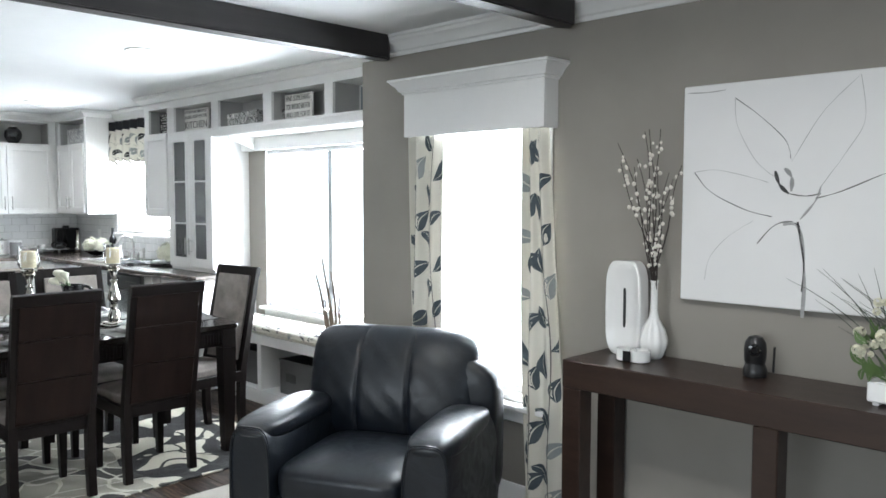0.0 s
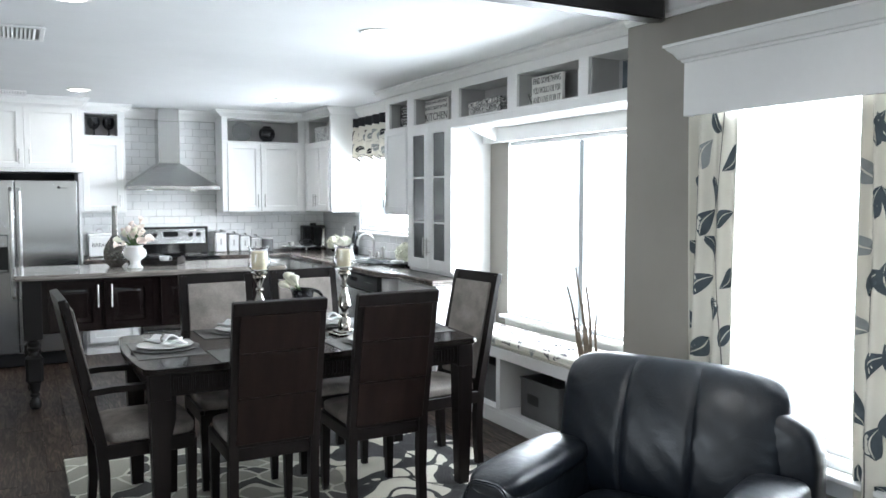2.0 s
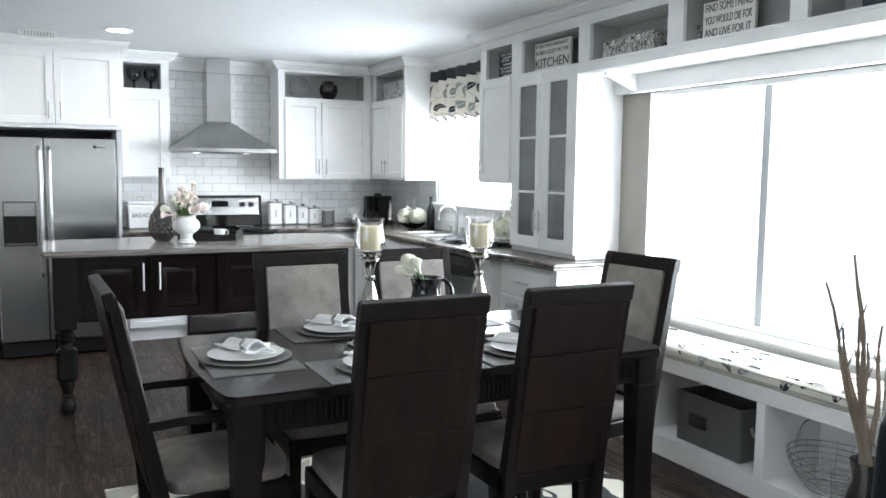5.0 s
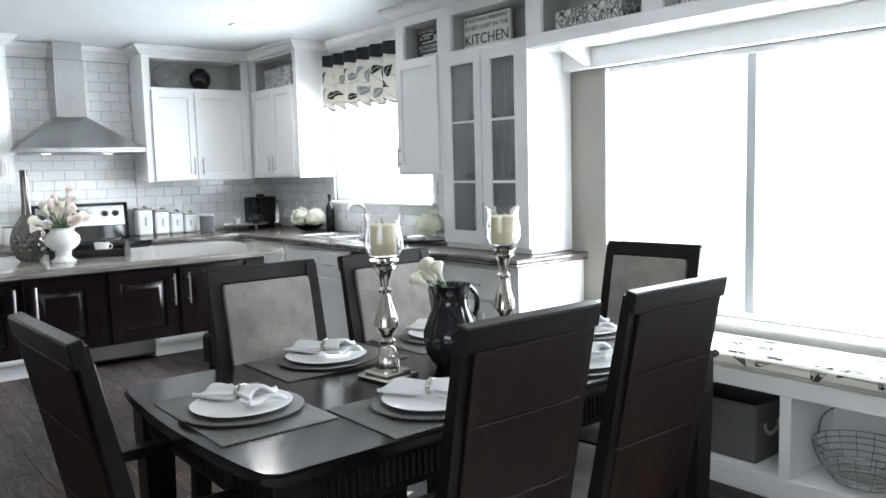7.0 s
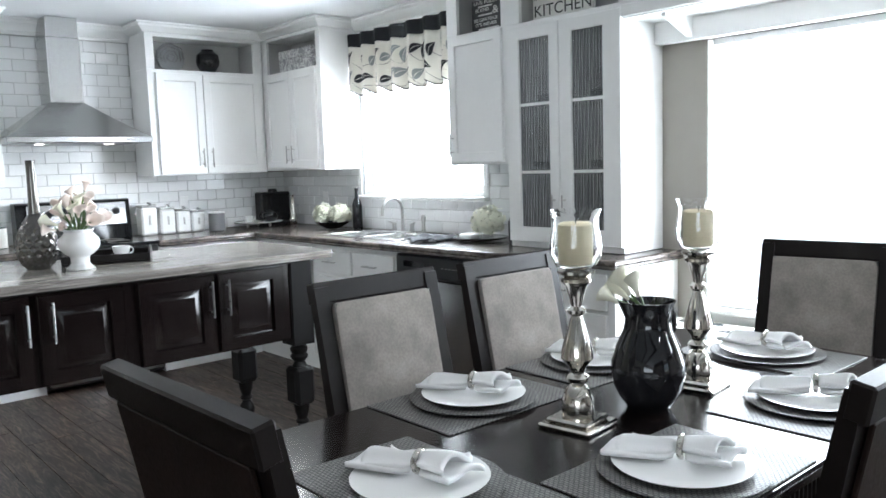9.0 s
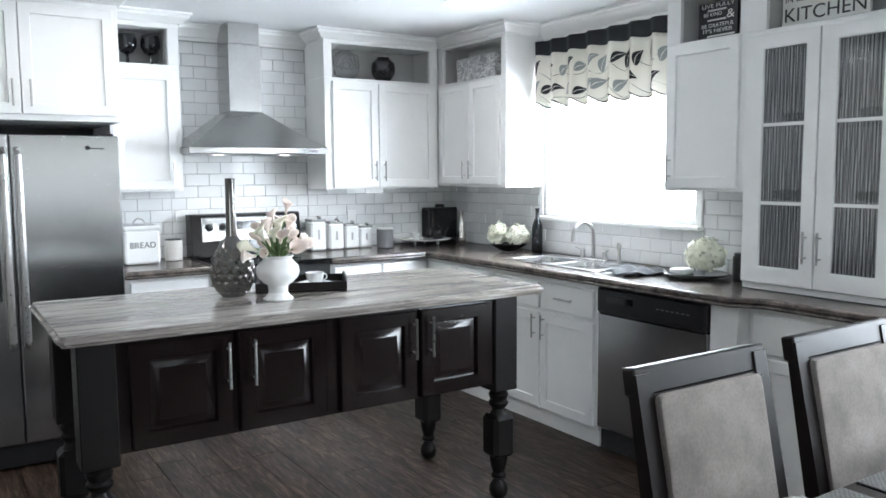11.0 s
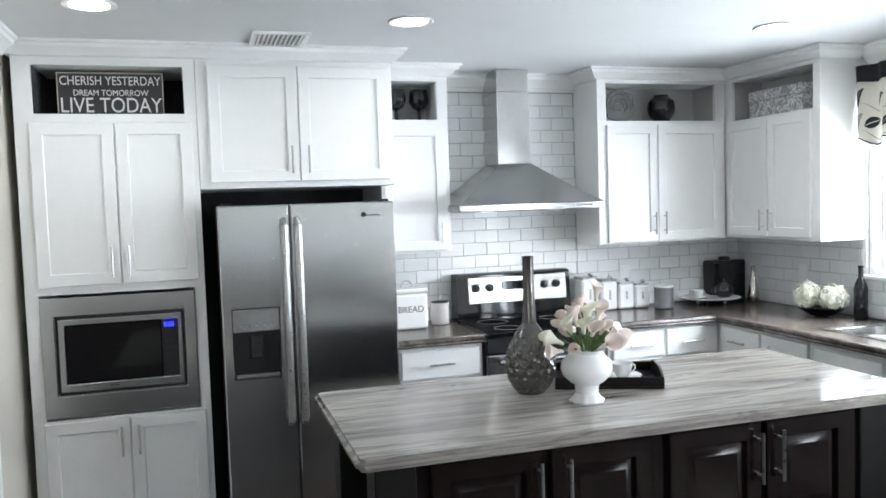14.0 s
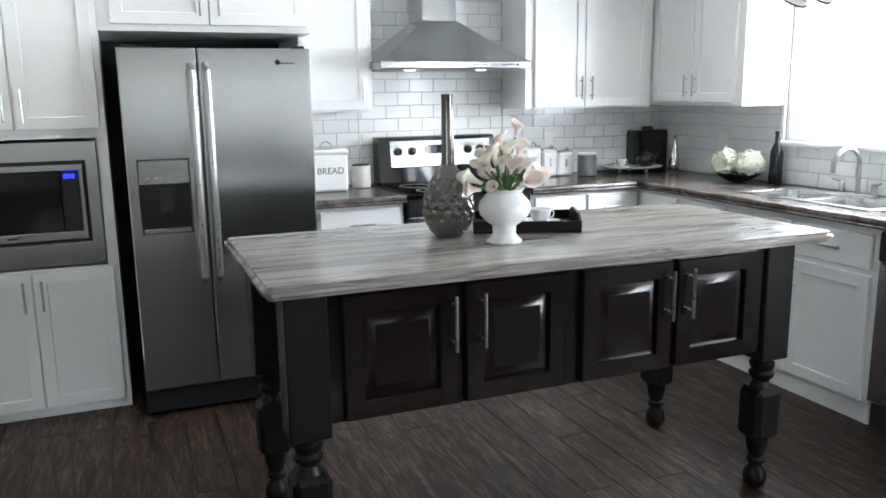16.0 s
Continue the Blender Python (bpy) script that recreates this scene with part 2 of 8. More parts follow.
def plank_material():
    """Dark rustic planks: long grain, knots and blotches, and a shade of its own for each plank."""
    m, t, b = nodes("dark_rustic_plank", (0.03, 0.022, 0.017), 0.42, 0, 0.22)
    info = t.nodes.new("ShaderNodeObjectInfo")
    geo = t.nodes.new("ShaderNodeNewGeometry")
    v = coords(t, (1.6, 12, 12))
    shift = t.nodes.new("ShaderNodeVectorMath")
    shift.operation = "ADD"
    both = t.nodes.new("ShaderNodeMath")
    both.operation = "ADD"
    t.links.new(info.outputs["Random"], both.inputs[0])
    t.links.new(geo.outputs["Random Per Island"], both.inputs[1])
    far = t.nodes.new("ShaderNodeMath")
    far.operation = "MULTIPLY"
    far.inputs[1].default_value = 57.0
    t.links.new(both.outputs[0], far.inputs[0])
    t.links.new(v, shift.inputs[0])
    t.links.new(far.outputs[0], shift.inputs[1])
    vec = shift.outputs[0]
    grain = tex(t, vec, 2.8, 9, 0.72, 1.4)
    blot = tex(t, vec, 0.7, 3, 0.5, 0.6)
    c = ramp(t, grain, [(0.33, (0.0045, 0.0035, 0.0031)), (0.5, (0.0175, 0.0128, 0.0103)), (0.68, (0.095, 0.070, 0.055))])
    c = mixed(t, "MULTIPLY", 0.75, c, ramp(t, blot, [(0.35, (0.42, 0.38, 0.36)), (0.68, (1.25, 1.15, 1.08))]))
    hue = ramp(t, both.outputs[0], [(0.0, (0.62, 0.6, 0.6)), (0.5, (1.0, 0.96, 0.93)), (1.0, (1.35, 1.22, 1.1))])
    c = mixed(t, "MULTIPLY", 1.0, c, hue)
    t.links.new(c, b.inputs["Base Color"])
    t.links.new(ramp(t, grain, [(0.3, (0.5,) * 3), (0.7, (0.34,) * 3)]), b.inputs["Roughness"])
    bump(t, b, grain, 0.25, 0.0015)
    return m


def laminate(name, stops, stretch, scale, rough, second):
    """Stone-look laminate: long wavy streaks with a second, finer layer of veins."""
    m, t, b = nodes(name, stops[1][1], rough)
    v = coords(t, stretch)
    wave = tex(t, v, scale, 6, 0.6, 0.9)
    vein = tex(t, v, scale * 2.7, 5, 0.6, 1.6)
    c = ramp(t, wave, stops)
    c = mixed(t, "MULTIPLY", second, c, ramp(t, vein, [(0.40, (0.35, 0.33, 0.32)), (0.50, (1, 1, 1)), (0.62, (0.85, 0.84, 0.83))]))
    t.links.new(c, b.inputs["Base Color"])
    bump(t, b, wave, 0.03)
    return m


PLANK = plank_material()
COUNTER = laminate("dark_brown_stone_laminate", [(0.28, (0.030, 0.024, 0.022)), (0.48, (0.085, 0.070, 0.062)), (0.60, (0.15, 0.125, 0.11)), (0.75, (0.055, 0.045, 0.041))], (3, 3, 3), 2.6, 0.22, 0.6)
ISLANDTOP = laminate("grey_streaked_stone_laminate", [(0.25, (0.085, 0.072, 0.064)), (0.42, (0.30, 0.275, 0.25)), (0.52, (0.42, 0.395, 0.36)), (0.64, (0.27, 0.235, 0.20)), (0.78, (0.43, 0.41, 0.38))], (5.2, 0.5, 3), 1.5, 0.15, 0.6)


def tile_material():
    m, t, b = nodes("white_glazed_tile", (0.72, 0.73, 0.73), 0.09)
    info = t.nodes.new("ShaderNodeObjectInfo")
    t.links.new(ramp(t, info.outputs["Random"], [(0, (0.70, 0.71, 0.71)), (1, (0.77, 0.77, 0.77))]), b.inputs["Base Color"])
    bump(t, b, tex(t, coords(t, (1, 1, 1)), 9, 2), 0.08, 0.002)
    return m


TILE = tile_material()


def rug_material():
    """Large flowers: cream petals outlined on grey and black fields."""
    m, t, b = nodes("floral_rug_pile", (0.2, 0.2, 0.19), 0.97)
    v = coords(t, (1, 1, 1))
    warp = t.nodes.new("ShaderNodeVectorMath")
    warp.operation = "ADD"
    n = t.nodes.new("ShaderNodeTexNoise")
    n.inputs["Scale"].default_value = 1.9
    n.inputs["Detail"].default_value = 1.5
    t.links.new(v, n.inputs["Vector"])
    s = t.nodes.new("ShaderNodeVectorMath")
    s.operation = "SCALE"
    s.inputs["Scale"].default_value = 0.75
    t.links.new(n.outputs["Color"], s.inputs[0])
    t.links.new(v, warp.inputs[0])
    t.links.new(s.outputs[0], warp.inputs[1])
    cell = t.nodes.new("ShaderNodeTexVoronoi")
    cell.feature = "DISTANCE_TO_EDGE"
    cell.inputs["Scale"].default_value = 4.6
    t.links.new(warp.outputs[0], cell.inputs["Vector"])
    idc = t.nodes.new("ShaderNodeTexVoronoi")
    idc.inputs["Scale"].default_value = 4.6
    t.links.new(warp.outputs[0], idc.inputs["Vector"])
    bw = t.nodes.new("ShaderNodeSeparateColor")
    t.links.new(idc.outputs["Color"], bw.inputs[0])
    petals = ramp(t, bw.outputs[0], [(0.0, (0.32, 0.305, 0.255)), (0.42, (0.05, 0.047, 0.044)), (0.72, (0.25, 0.24, 0.205))], True)
    dark = ramp(t, bw.outputs[0], [(0.0, (0.56, 0.53, 0.44)), (0.42, (0.018, 0.017, 0.017))], True)
    side = t.nodes.new("ShaderNodeSeparateXYZ")
    t.links.new(warp.outputs[0], side.inputs[0])
    pick = ramp(t, side.outputs["Y"], [(0.0, (0, 0, 0)), (0.62, (1, 1, 1))], True)
    c = mixed(t, "MIX", pick, petals, dark)
    edge = ramp(t, cell.outputs["Distance"], [(0.0, (1, 1, 1)), (0.04, (0, 0, 0))], True)
    line = mixed(t, "MIX", pick, (0.55, 0.53, 0.45), (0.03, 0.03, 0.03))
    c = mixed(t, "MIX", edge, c, line)
    fine = tex(t, v, 260, 2)
    c = mixed(t, "MULTIPLY", 0.5, c, ramp(t, fine, [(0.3, (0.6, 0.6, 0.6)), (0.7, (1.1, 1.1, 1.1))]))
    t.links.new(c, b.inputs["Base Color"])
    bump(t, b, fine, 0.8, 0.004)
    return m


RUG = rug_material()


def weave_material():
    """Flat vinyl strips woven over dark cord: short pale dashes in staggered rows."""
    m, t, b = nodes("woven_grey_vinyl", (0.12, 0.115, 0.11), 0.45)
    w = t.nodes.new("ShaderNodeTexBrick")
    for k, v in (("Scale", 1.0), ("Brick Width", 0.0115), ("Row Height", 0.0078), ("Mortar Size", 0.0017), ("Mortar Smooth", 0.4)):
        w.inputs[k].default_value = v
    w.inputs["Color1"].default_value, w.inputs["Color2"].default_value = (0.20, 0.195, 0.185, 1), (0.13, 0.126, 0.12, 1)
    w.inputs["Mortar"].default_value = (0.016, 0.0155, 0.015, 1)
    t.links.new(coords(t, (1, 1, 1)), w.inputs["Vector"])
    t.links.new(w.outputs["Color"], b.inputs["Base Color"])
    bump(t, b, w.outputs["Fac"], -0.6, 0.0015)
    return m


WEAVE = weave_material()


def scroll_material(name, scale, a, c):
    """A two-colour scrolling print for boxes and patterned glass."""
    m, t, b = nodes(name, a, 0.6)
    v = coords(t, (1, 1, 1))
    n = tex(t, v, scale, 1, 0.4, 3.0)
    t.links.new(ramp(t, n, [(0.0, a), (0.44, c), (0.53, a), (0.62, c)], True), b.inputs["Base Color"])
    return m


SCROLL = scroll_material("black_white_floral_print", 24, (0.03, 0.03, 0.03), (0.70, 0.69, 0.66))
DAMASK = scroll_material("grey_white_damask_print", 13, (0.30, 0.30, 0.31), (0.66, 0.66, 0.65))


def cabinet_glass():
    """Pale grey cabinet glass etched with thin dark reeds that waver and cross."""
    m, t, b = nodes("reeded_grey_glass", (0.62, 0.63, 0.64), 0.1)
    lines = None
    for k, (scale, lean) in enumerate(((64, 0.10), (47, -0.16), (78, 0.02))):
        c, mp = t.nodes.new("ShaderNodeTexCoord"), t.nodes.new("ShaderNodeMapping")
        mp.inputs["Rotation"].default_value = (0, lean, 0)
        mp.inputs["Location"].default_value = (0.37 * k, 0, 0.61 * k)
        mp.inputs["Scale"].default_value = (1, 0.01, 0.22)
        t.links.new(c.outputs["Object"], mp.inputs["Vector"])
        w = t.nodes.new("ShaderNodeTexWave")
        w.wave_type, w.bands_direction = "BANDS", "X"
        for nm, v in (("Scale", scale / 3), ("Distortion", 2.4), ("Detail", 1.5), ("Detail Scale", 0.9)):
            w.inputs[nm].default_value = v
        t.links.new(mp.outputs["Vector"], w.inputs["Vector"])
        r = ramp(t, w.outputs["Fac"], [(0.0, (0.3, 0.305, 0.31)), (0.06, (0.36, 0.36, 0.365)), (0.18, (1, 1, 1))])
        lines = r if lines is None else mixed(t, "MULTIPLY", 1.0, lines, r)
    t.links.new(mixed(t, "MULTIPLY", 1.0, lines, (0.66, 0.67, 0.68)), b.inputs["Base Color"])
    b.inputs["Transmission Weight"].default_value = 0.8
    return m


REEDGLASS = cabinet_glass()


# ---- mesh helpers ----
def mesh():
    return bmesh.new()


def face(bm, vs):
    try:
        bm.faces.new(vs)
    except ValueError:
        pass


def box(bm, lo, hi, b=0.0, m=None):
    """A box with chamfered edges of width b."""
    lo, hi = [min(a, c) for a, c in zip(lo, hi)], [max(a, c) for a, c in zip(lo, hi)]
    b = min(b, 0.45 * min(h - l for l, h in zip(lo, hi)))
    v = {}
    for s in ((i, j, k) for i in (0, 1) for j in (0, 1) for k in (0, 1)):
        for a in range(3):
            if b <= 0 and a:
                v[s, a] = v[s, 0]
                continue
            p = Vector([(hi[i] if s[i] else lo[i]) + (0 if i == a or b <= 0 else (-b if s[i] else b)) for i in range(3)])
            v[s, a] = bm.verts.new(m @ p if m else p)
    for a in range(3):
        j, k = (a + 1) % 3, (a + 2) % 3

        def at(x, y, z):
            s = [0, 0, 0]
            s[a], s[j], s[k] = x, y, z
            return tuple(s)
        for x in (0, 1):
            face(bm, [v[at(x, 0, 0), a], v[at(x, 1, 0), a], v[at(x, 1, 1), a], v[at(x, 0, 1), a]])
        if b > 0:
            for y in (0, 1):
                for z in (0, 1):
                    face(bm, [v[at(0, y, z), j], v[at(1, y, z), j], v[at(1, y, z), k], v[at(0, y, z), k]])
    if b > 0:
        for s in ((i, j, k) for i in (0, 1) for j in (0, 1) for k in (0, 1)):
            face(bm, [v[s, 0], v[s, 1], v[s, 2]])
    return bm


def lathe(bm, prof, seg=24, m=None, wobble=None):
    """A turned shape from (radius, height) pairs."""
    rings = []
    for r, z in prof:
        ring = []
        for i in range(seg):
            a = 2 * math.pi * i / seg
            k = wobble(a, z) if wobble else 1
            p = Vector((r * k * math.cos(a), r * k * math.sin(a), z))
            ring.append(bm.verts.new(m @ p if m else p))
        rings.append(ring)
    for a, c in zip(rings, rings[1:]):
        for i in range(seg):
            face(bm, [a[i], a[(i + 1) % seg], c[(i + 1) % seg], c[i]])
    for ring in (rings[0], rings[-1]):
        face(bm, ring)
    return bm


def tube(bm, pts, r, seg=7, cyclic=False, m=None):
    """A round rod along points; r may be a list of radii."""
    pts = [Vector(p) for p in pts]
    n = len(pts)
    rings = []
    for i, p in enumerate(pts):
        a, c = pts[i - 1] if i or cyclic else p, pts[(i + 1) % n] if i + 1 < n or cyclic else p
        d = (c - a).normalized()
        up = Vector((0, 0, 1)) if abs(d.z) < 0.9 else Vector((1, 0, 0))
        s = d.cross(up).normalized()
        t = s.cross(d)
        rad = r[i] if isinstance(r, (list, tuple)) else r
        ring = [p + rad * (math.cos(2 * math.pi * k / seg) * s + math.sin(2 * math.pi * k / seg) * t) for k in range(seg)]
        rings.append([bm.verts.new(m @ q if m else q) for q in ring])
    for i in range(n if cyclic else n - 1):
        a, c = rings[i], rings[(i + 1) % n]
        for k in range(seg):
            face(bm, [a[k], a[(k + 1) % seg], c[(k + 1) % seg], c[k]])
    if not cyclic:
        face(bm, rings[0])
        face(bm, rings[-1])
    return bm


def grid(bm, fn, nu, nv, closed=False):
    rows = [[bm.verts.new(fn(i / nu, j / nv)) for i in range(nu if closed else nu + 1)] for j in range(nv + 1)]
    for j in range(nv):
        for i in range(nu):
            k = (i + 1) % nu if closed else i + 1
            face(bm, [rows[j][i], rows[j][k], rows[j + 1][k], rows[j + 1][i]])
    return bm


def cushion(bm, lo, hi, puff=0.03, p=0.32, n=12, m=None):
    """A padded block: rounded rim and swollen faces."""
    c = [(a + b) / 2 for a, b in zip(lo, hi)]
    h = [(b - a) / 2 for a, b in zip(lo, hi)]

    def fn(u, v):
        a, e = 2 * math.pi * u, math.pi * (v - 0.5)

        def se(w, p):
            return math.copysign(abs(w) ** p, w)
        x, y, z = se(math.cos(a), p) * se(math.cos(e), p), se(math.sin(a), p) * se(math.cos(e), p), se(math.sin(e), p * 1.3)
        z *= 1 + puff / h[2] * (1 - x * x) * (1 - y * y)
        q = Vector((c[0] + h[0] * x, c[1] + h[1] * y, c[2] + h[2] * z))
        return m @ q if m else q
    grid(bm, fn, n * 4, n * 2, True)
    bmesh.ops.remove_doubles(bm, verts=bm.verts, dist=1e-5)
    return bm


def pillow(bm, lo, hi, nx=60, nz=36, q=3.6, round_=0.22, m=None, shape=None):
    """A stuffed cushion standing in the xz plane; shape(x, z, front) adds to y, with x and z from -1 to 1."""
    c, h = [(a + b) / 2 for a, b in zip(lo, hi)], [(b - a) / 2 for a, b in zip(lo, hi)]

    def ease(s):
        return 0.55 * s + 0.45 * math.sin(math.pi * s / 2)
    for side in (-1, 1):
        def fn(u, v):
            x, z = ease(2 * u - 1), ease(2 * v - 1)
            d = (max(0.0, 1 - abs(x) ** q) * max(0.0, 1 - abs(z) ** q)) ** 0.45
            y = side * h[1] * d + (shape(x, z, side < 0) * d if shape else 0)
            p = Vector((c[0] + h[0] * x * math.sqrt(1 - round_ * z ** 6), c[1] + y, c[2] + h[2] * z * math.sqrt(1 - round_ * x ** 6)))
            return m @ p if m else p
        grid(bm, fn, nx, nz)
    bmesh.ops.remove_doubles(bm, verts=bm.verts, dist=1e-4)
    return bm


def sweep(bm, prof, path, side=1):
    """A moulding of (out, z) pairs along a plan path, mitred at its corners; out points to the path's left for side 1."""
    pts = [Vector((x, y)) for x, y in path]
    rings = []
    for i, p in enumerate(pts):
        dirs = [(b - a).normalized() for a, b in ((pts[i - 1], p) if i else (p, pts[1]), (p, pts[i + 1]) if i + 1 < len(pts) else (pts[-2], p))]
        ns = [Vector((-d.y, d.x)) * side for d in dirs]
        nn = (ns[0] + ns[1]).normalized()
        nn = nn / max(0.2, nn.dot(ns[0]))
        rings.append([bm.verts.new((p.x + nn.x * o, p.y + nn.y * o, z)) for o, z in prof])
    k = len(prof)
    for a, c in zip(rings, rings[1:]):
        for i in range(k):
            face(bm, [a[i], a[(i + 1) % k], c[(i + 1) % k], c[i]])
    face(bm, rings[0])
    face(bm, rings[-1])
    return bm


def prism(bm, poly, z0, z1, m=None):
    lo = [bm.verts.new(m @ Vector((x, y, z0)) if m else (x, y, z0)) for x, y in poly]
    hi = [bm.verts.new(m @ Vector((x, y, z1)) if m else (x, y, z1)) for x, y in poly]
    face(bm, lo)
    face(bm, hi)
    for i in range(len(poly)):
        k = (i + 1) % len(poly)
        face(bm, [lo[i], lo[k], hi[k], hi[i]])
    return bm


def loft(bm, rects, m=None, ring=False):
    """One connected shell through rectangles (u0, u1, z0, z1, d): capped at both ends, or closed into a ring."""
    rows = []
    for u0, u1, z0, z1, d in rects:
        rows.append([bm.verts.new(m @ Vector(p) if m else p) for p in ((u0, d, z0), (u1, d, z0), (u1, d, z1), (u0, d, z1))])
    for a, c in list(zip(rows, rows[1:])) + ([(rows[-1], rows[0])] if ring else []):
        for i in range(4):
            face(bm, [a[i], a[(i + 1) % 4], c[(i + 1) % 4], c[i]])
    if not ring:
        face(bm, rows[0])
        face(bm, rows[-1])
    return bm


def inset(r, k, d):
    return (r[0] + k, r[1] - k, r[2] + k, r[3] - k, d)


def frame_ring(bm, outer, inner, d0, d1, b=0.0025, m=None):
    """A flat frame between two rectangles (u0, u1, z0, z1), from depth d0 to d1, with softened edges."""
    return loft(bm, [inset(outer, 0, d0), inset(outer, 0, d1 - b), inset(outer, b, d1), inset(inner, -b, d1), inset(inner, 0, d1 - b), inset(inner, 0, d0)], m, True)


def finish(bm, name, material, sharp=35):
    bmesh.ops.recalc_face_normals(bm, faces=bm.faces)
    me = bpy.data.meshes.new(name)
    bm.to_mesh(me)
    bm.free()
    me.materials.append(material)
    me.shade_smooth()
    me.set_sharp_from_angle(angle=radians(sharp))
    return me


def thing(name, at, label, category, group="", rz=0.0):
    """An empty at a thing's base, to carry its parts."""
    ob = tagged(new(name), label, category, group)
    ob.matrix_basis = pose(*at, 0, 0, rz)
    return ob


def root(ob):
    while ob.parent:
        ob = ob.parent
    return ob


def part(name, bm, material, parent, label="", local=False):
    """One mesh under a thing or a part; its points are in the world unless local."""
    if not local:
        bm.transform(root(parent).matrix_basis.inverted())
    ob = new(name, finish(bm, name, material))
    ob.parent = parent
    return tagged(ob, label)


def solid(name, bm, material, label="", category="", kind="", group=""):
    """A thing or a piece of the setting that is one mesh, with its origin at its base."""
    xs, ys, zs = ([v.co[k] for v in bm.verts] for k in range(3))
    o = Vector(((min(xs) + max(xs)) / 2, (min(ys) + max(ys)) / 2, min(zs)))
    bm.transform(Matrix.Translation(-o))
    ob = new(name, finish(bm, name, material))
    ob.location = o
    return tagged(ob, label, category, group, kind)


def structure(name, bm, material, label=""):
    ob = new(name, finish(bm, name, material))
    return tagged(ob, label, "", "", "structure")


def lettering(body, size, m, material, parent, depth=0.002, width=None, name="lettering"):
    """Words as a raised mesh, centred on m's origin, in m's xy plane."""
    cu = bpy.data.curves.new(name, "FONT")
    cu.body, cu.size, cu.extrude, cu.align_x, cu.align_y = body, size, depth, "CENTER", "CENTER"
    cu.space_line = 0.95
    tmp = new("words", cu)
    bpy.context.view_layer.update()
    me = bpy.data.meshes.new_from_object(tmp.evaluated_get(bpy.context.evaluated_depsgraph_get()))
    bpy.data.objects.remove(tmp)
    w = max(v.co.x for v in me.vertices) - min(v.co.x for v in me.vertices)
    s = width / w if width else 1
    me.transform(root(parent).matrix_basis.inverted() @ m @ Matrix.Diagonal((s, 1, 1, 1)))
    me.materials.clear()
    me.materials.append(material)
    ob = new(name, me)
    ob.parent = parent
    return ob


# Frames of the two kitchen walls: u along the wall, d out from it, z up.
MW = Matrix(((0, 1, 0, WEST), (1, 0, 0, 0), (0, 0, 1, 0), (0, 0, 0, 1)))
MN = Matrix(((1, 0, 0, 0), (0, -1, 0, NORTH), (0, 0, 1, 0), (0, 0, 0, 1)))
MNL = Matrix(((1, 0, 0, 0), (0, -1, 0, LIVING), (0, 0, 1, 0), (0, 0, 0, 1)))


# ---- setting ----
def wall_with_holes(name, m, u0, u1, z1, thick, holes, material, label):
    """A wall from u0 to u1 behind d = 0, with openings (u, u, z, z) cut through it."""
    bm = mesh()
    us = sorted({u0, u1, *[h[0] for h in holes], *[h[1] for h in holes]})
    for a, c in zip(us, us[1:]):
        cuts = sorted((h[2], h[3]) for h in holes if h[0] <= a and h[1] >= c)
        z = 0.0
        for lo, hi in [*cuts, (z1, z1)]:
            if lo > z + 1e-4:
                box(bm, (a, -thick, z), (c, 0, lo), 0, m)
            z = hi
    bmesh.ops.remove_doubles(bm, verts=bm.verts, dist=1e-4)
    return structure(name, bm, material, label)


DIN, KIT, LIV = (-5.70, -3.92, 0.66, 1.92), (-8.50, -7.20, 1.17, 2.12), (-3.22, -2.42, 0.53, 2.02)
wall_north = wall_with_holes("wall_north", MN, WEST - 0.12, PIER, CEIL, 0.12, [DIN, KIT], WALLGREY, "warm grey painted wall with two bright windows")
wall_living = wall_with_holes("wall_living", MNL, PIER, EAST + 0.12, CEIL, 0.12, [LIV], WALLGREY, "warm grey painted living room wall with a tall window")
bm = box(mesh(), (PIER, LIVING + 0.12, 0), (PIER + 0.12, NORTH + 0.12, CEIL))
structure("wall_pier", bm, WALLGREY, "grey end of the living room wall beside the bench")
wall_west = structure("wall_west", box(mesh(), (WEST - 0.12, -0.56, 0), (WEST, NORTH, CEIL)), WALLGREY, "kitchen wall behind the cabinets")
bm = box(mesh(), (WEST, -0.56, 0), (-7.9, -0.44, CEIL))
structure("wall_return", bm, BEIGE, "pale painted wall beside the tall pantry cabinet")
structure("wall_hall", box(mesh(), (-8.02, SOUTH, 0), (-7.9, -0.56, CEIL)), BEIGE, "pale painted hall wall")
MS = Matrix(((1, 0, 0, 0), (0, 1, 0, SOUTH), (0, 0, 1, 0), (0, 0, 0, 1)))
ME = Matrix(((0, -1, 0, EAST), (1, 0, 0, 0), (0, 0, 1, 0), (0, 0, 0, 1)))
# unseen closing walls; their openings are added to pass the fill lamps
wall_with_holes("wall_south", MS, -8.02, EAST + 0.12, CEIL, 0.12, [(-2.6, 1.2, 0.8, 2.0)], BEIGE, "plain unseen pale wall with an opening added for fill light")
wall_with_holes("wall_east", ME, SOUTH, LIVING, CEIL, 0.12, [(0.2, 3.2, 0.75, 2.05)], BEIGE, "plain unseen pale wall with an opening added for fill light")
structure("ceiling", box(mesh(), (WEST - 0.12, SOUTH - 0.12, CEIL), (EAST + 0.12, NORTH + 0.12, CEIL + 0.1)), CEILING, "flat white textured ceiling")
floor = structure("floor", box(mesh(), (WEST - 0.12, SOUTH - 0.12, -0.1), (EAST + 0.12, NORTH + 0.12, -0.006)), SUBFLOOR, "dark rustic wood plank floor")
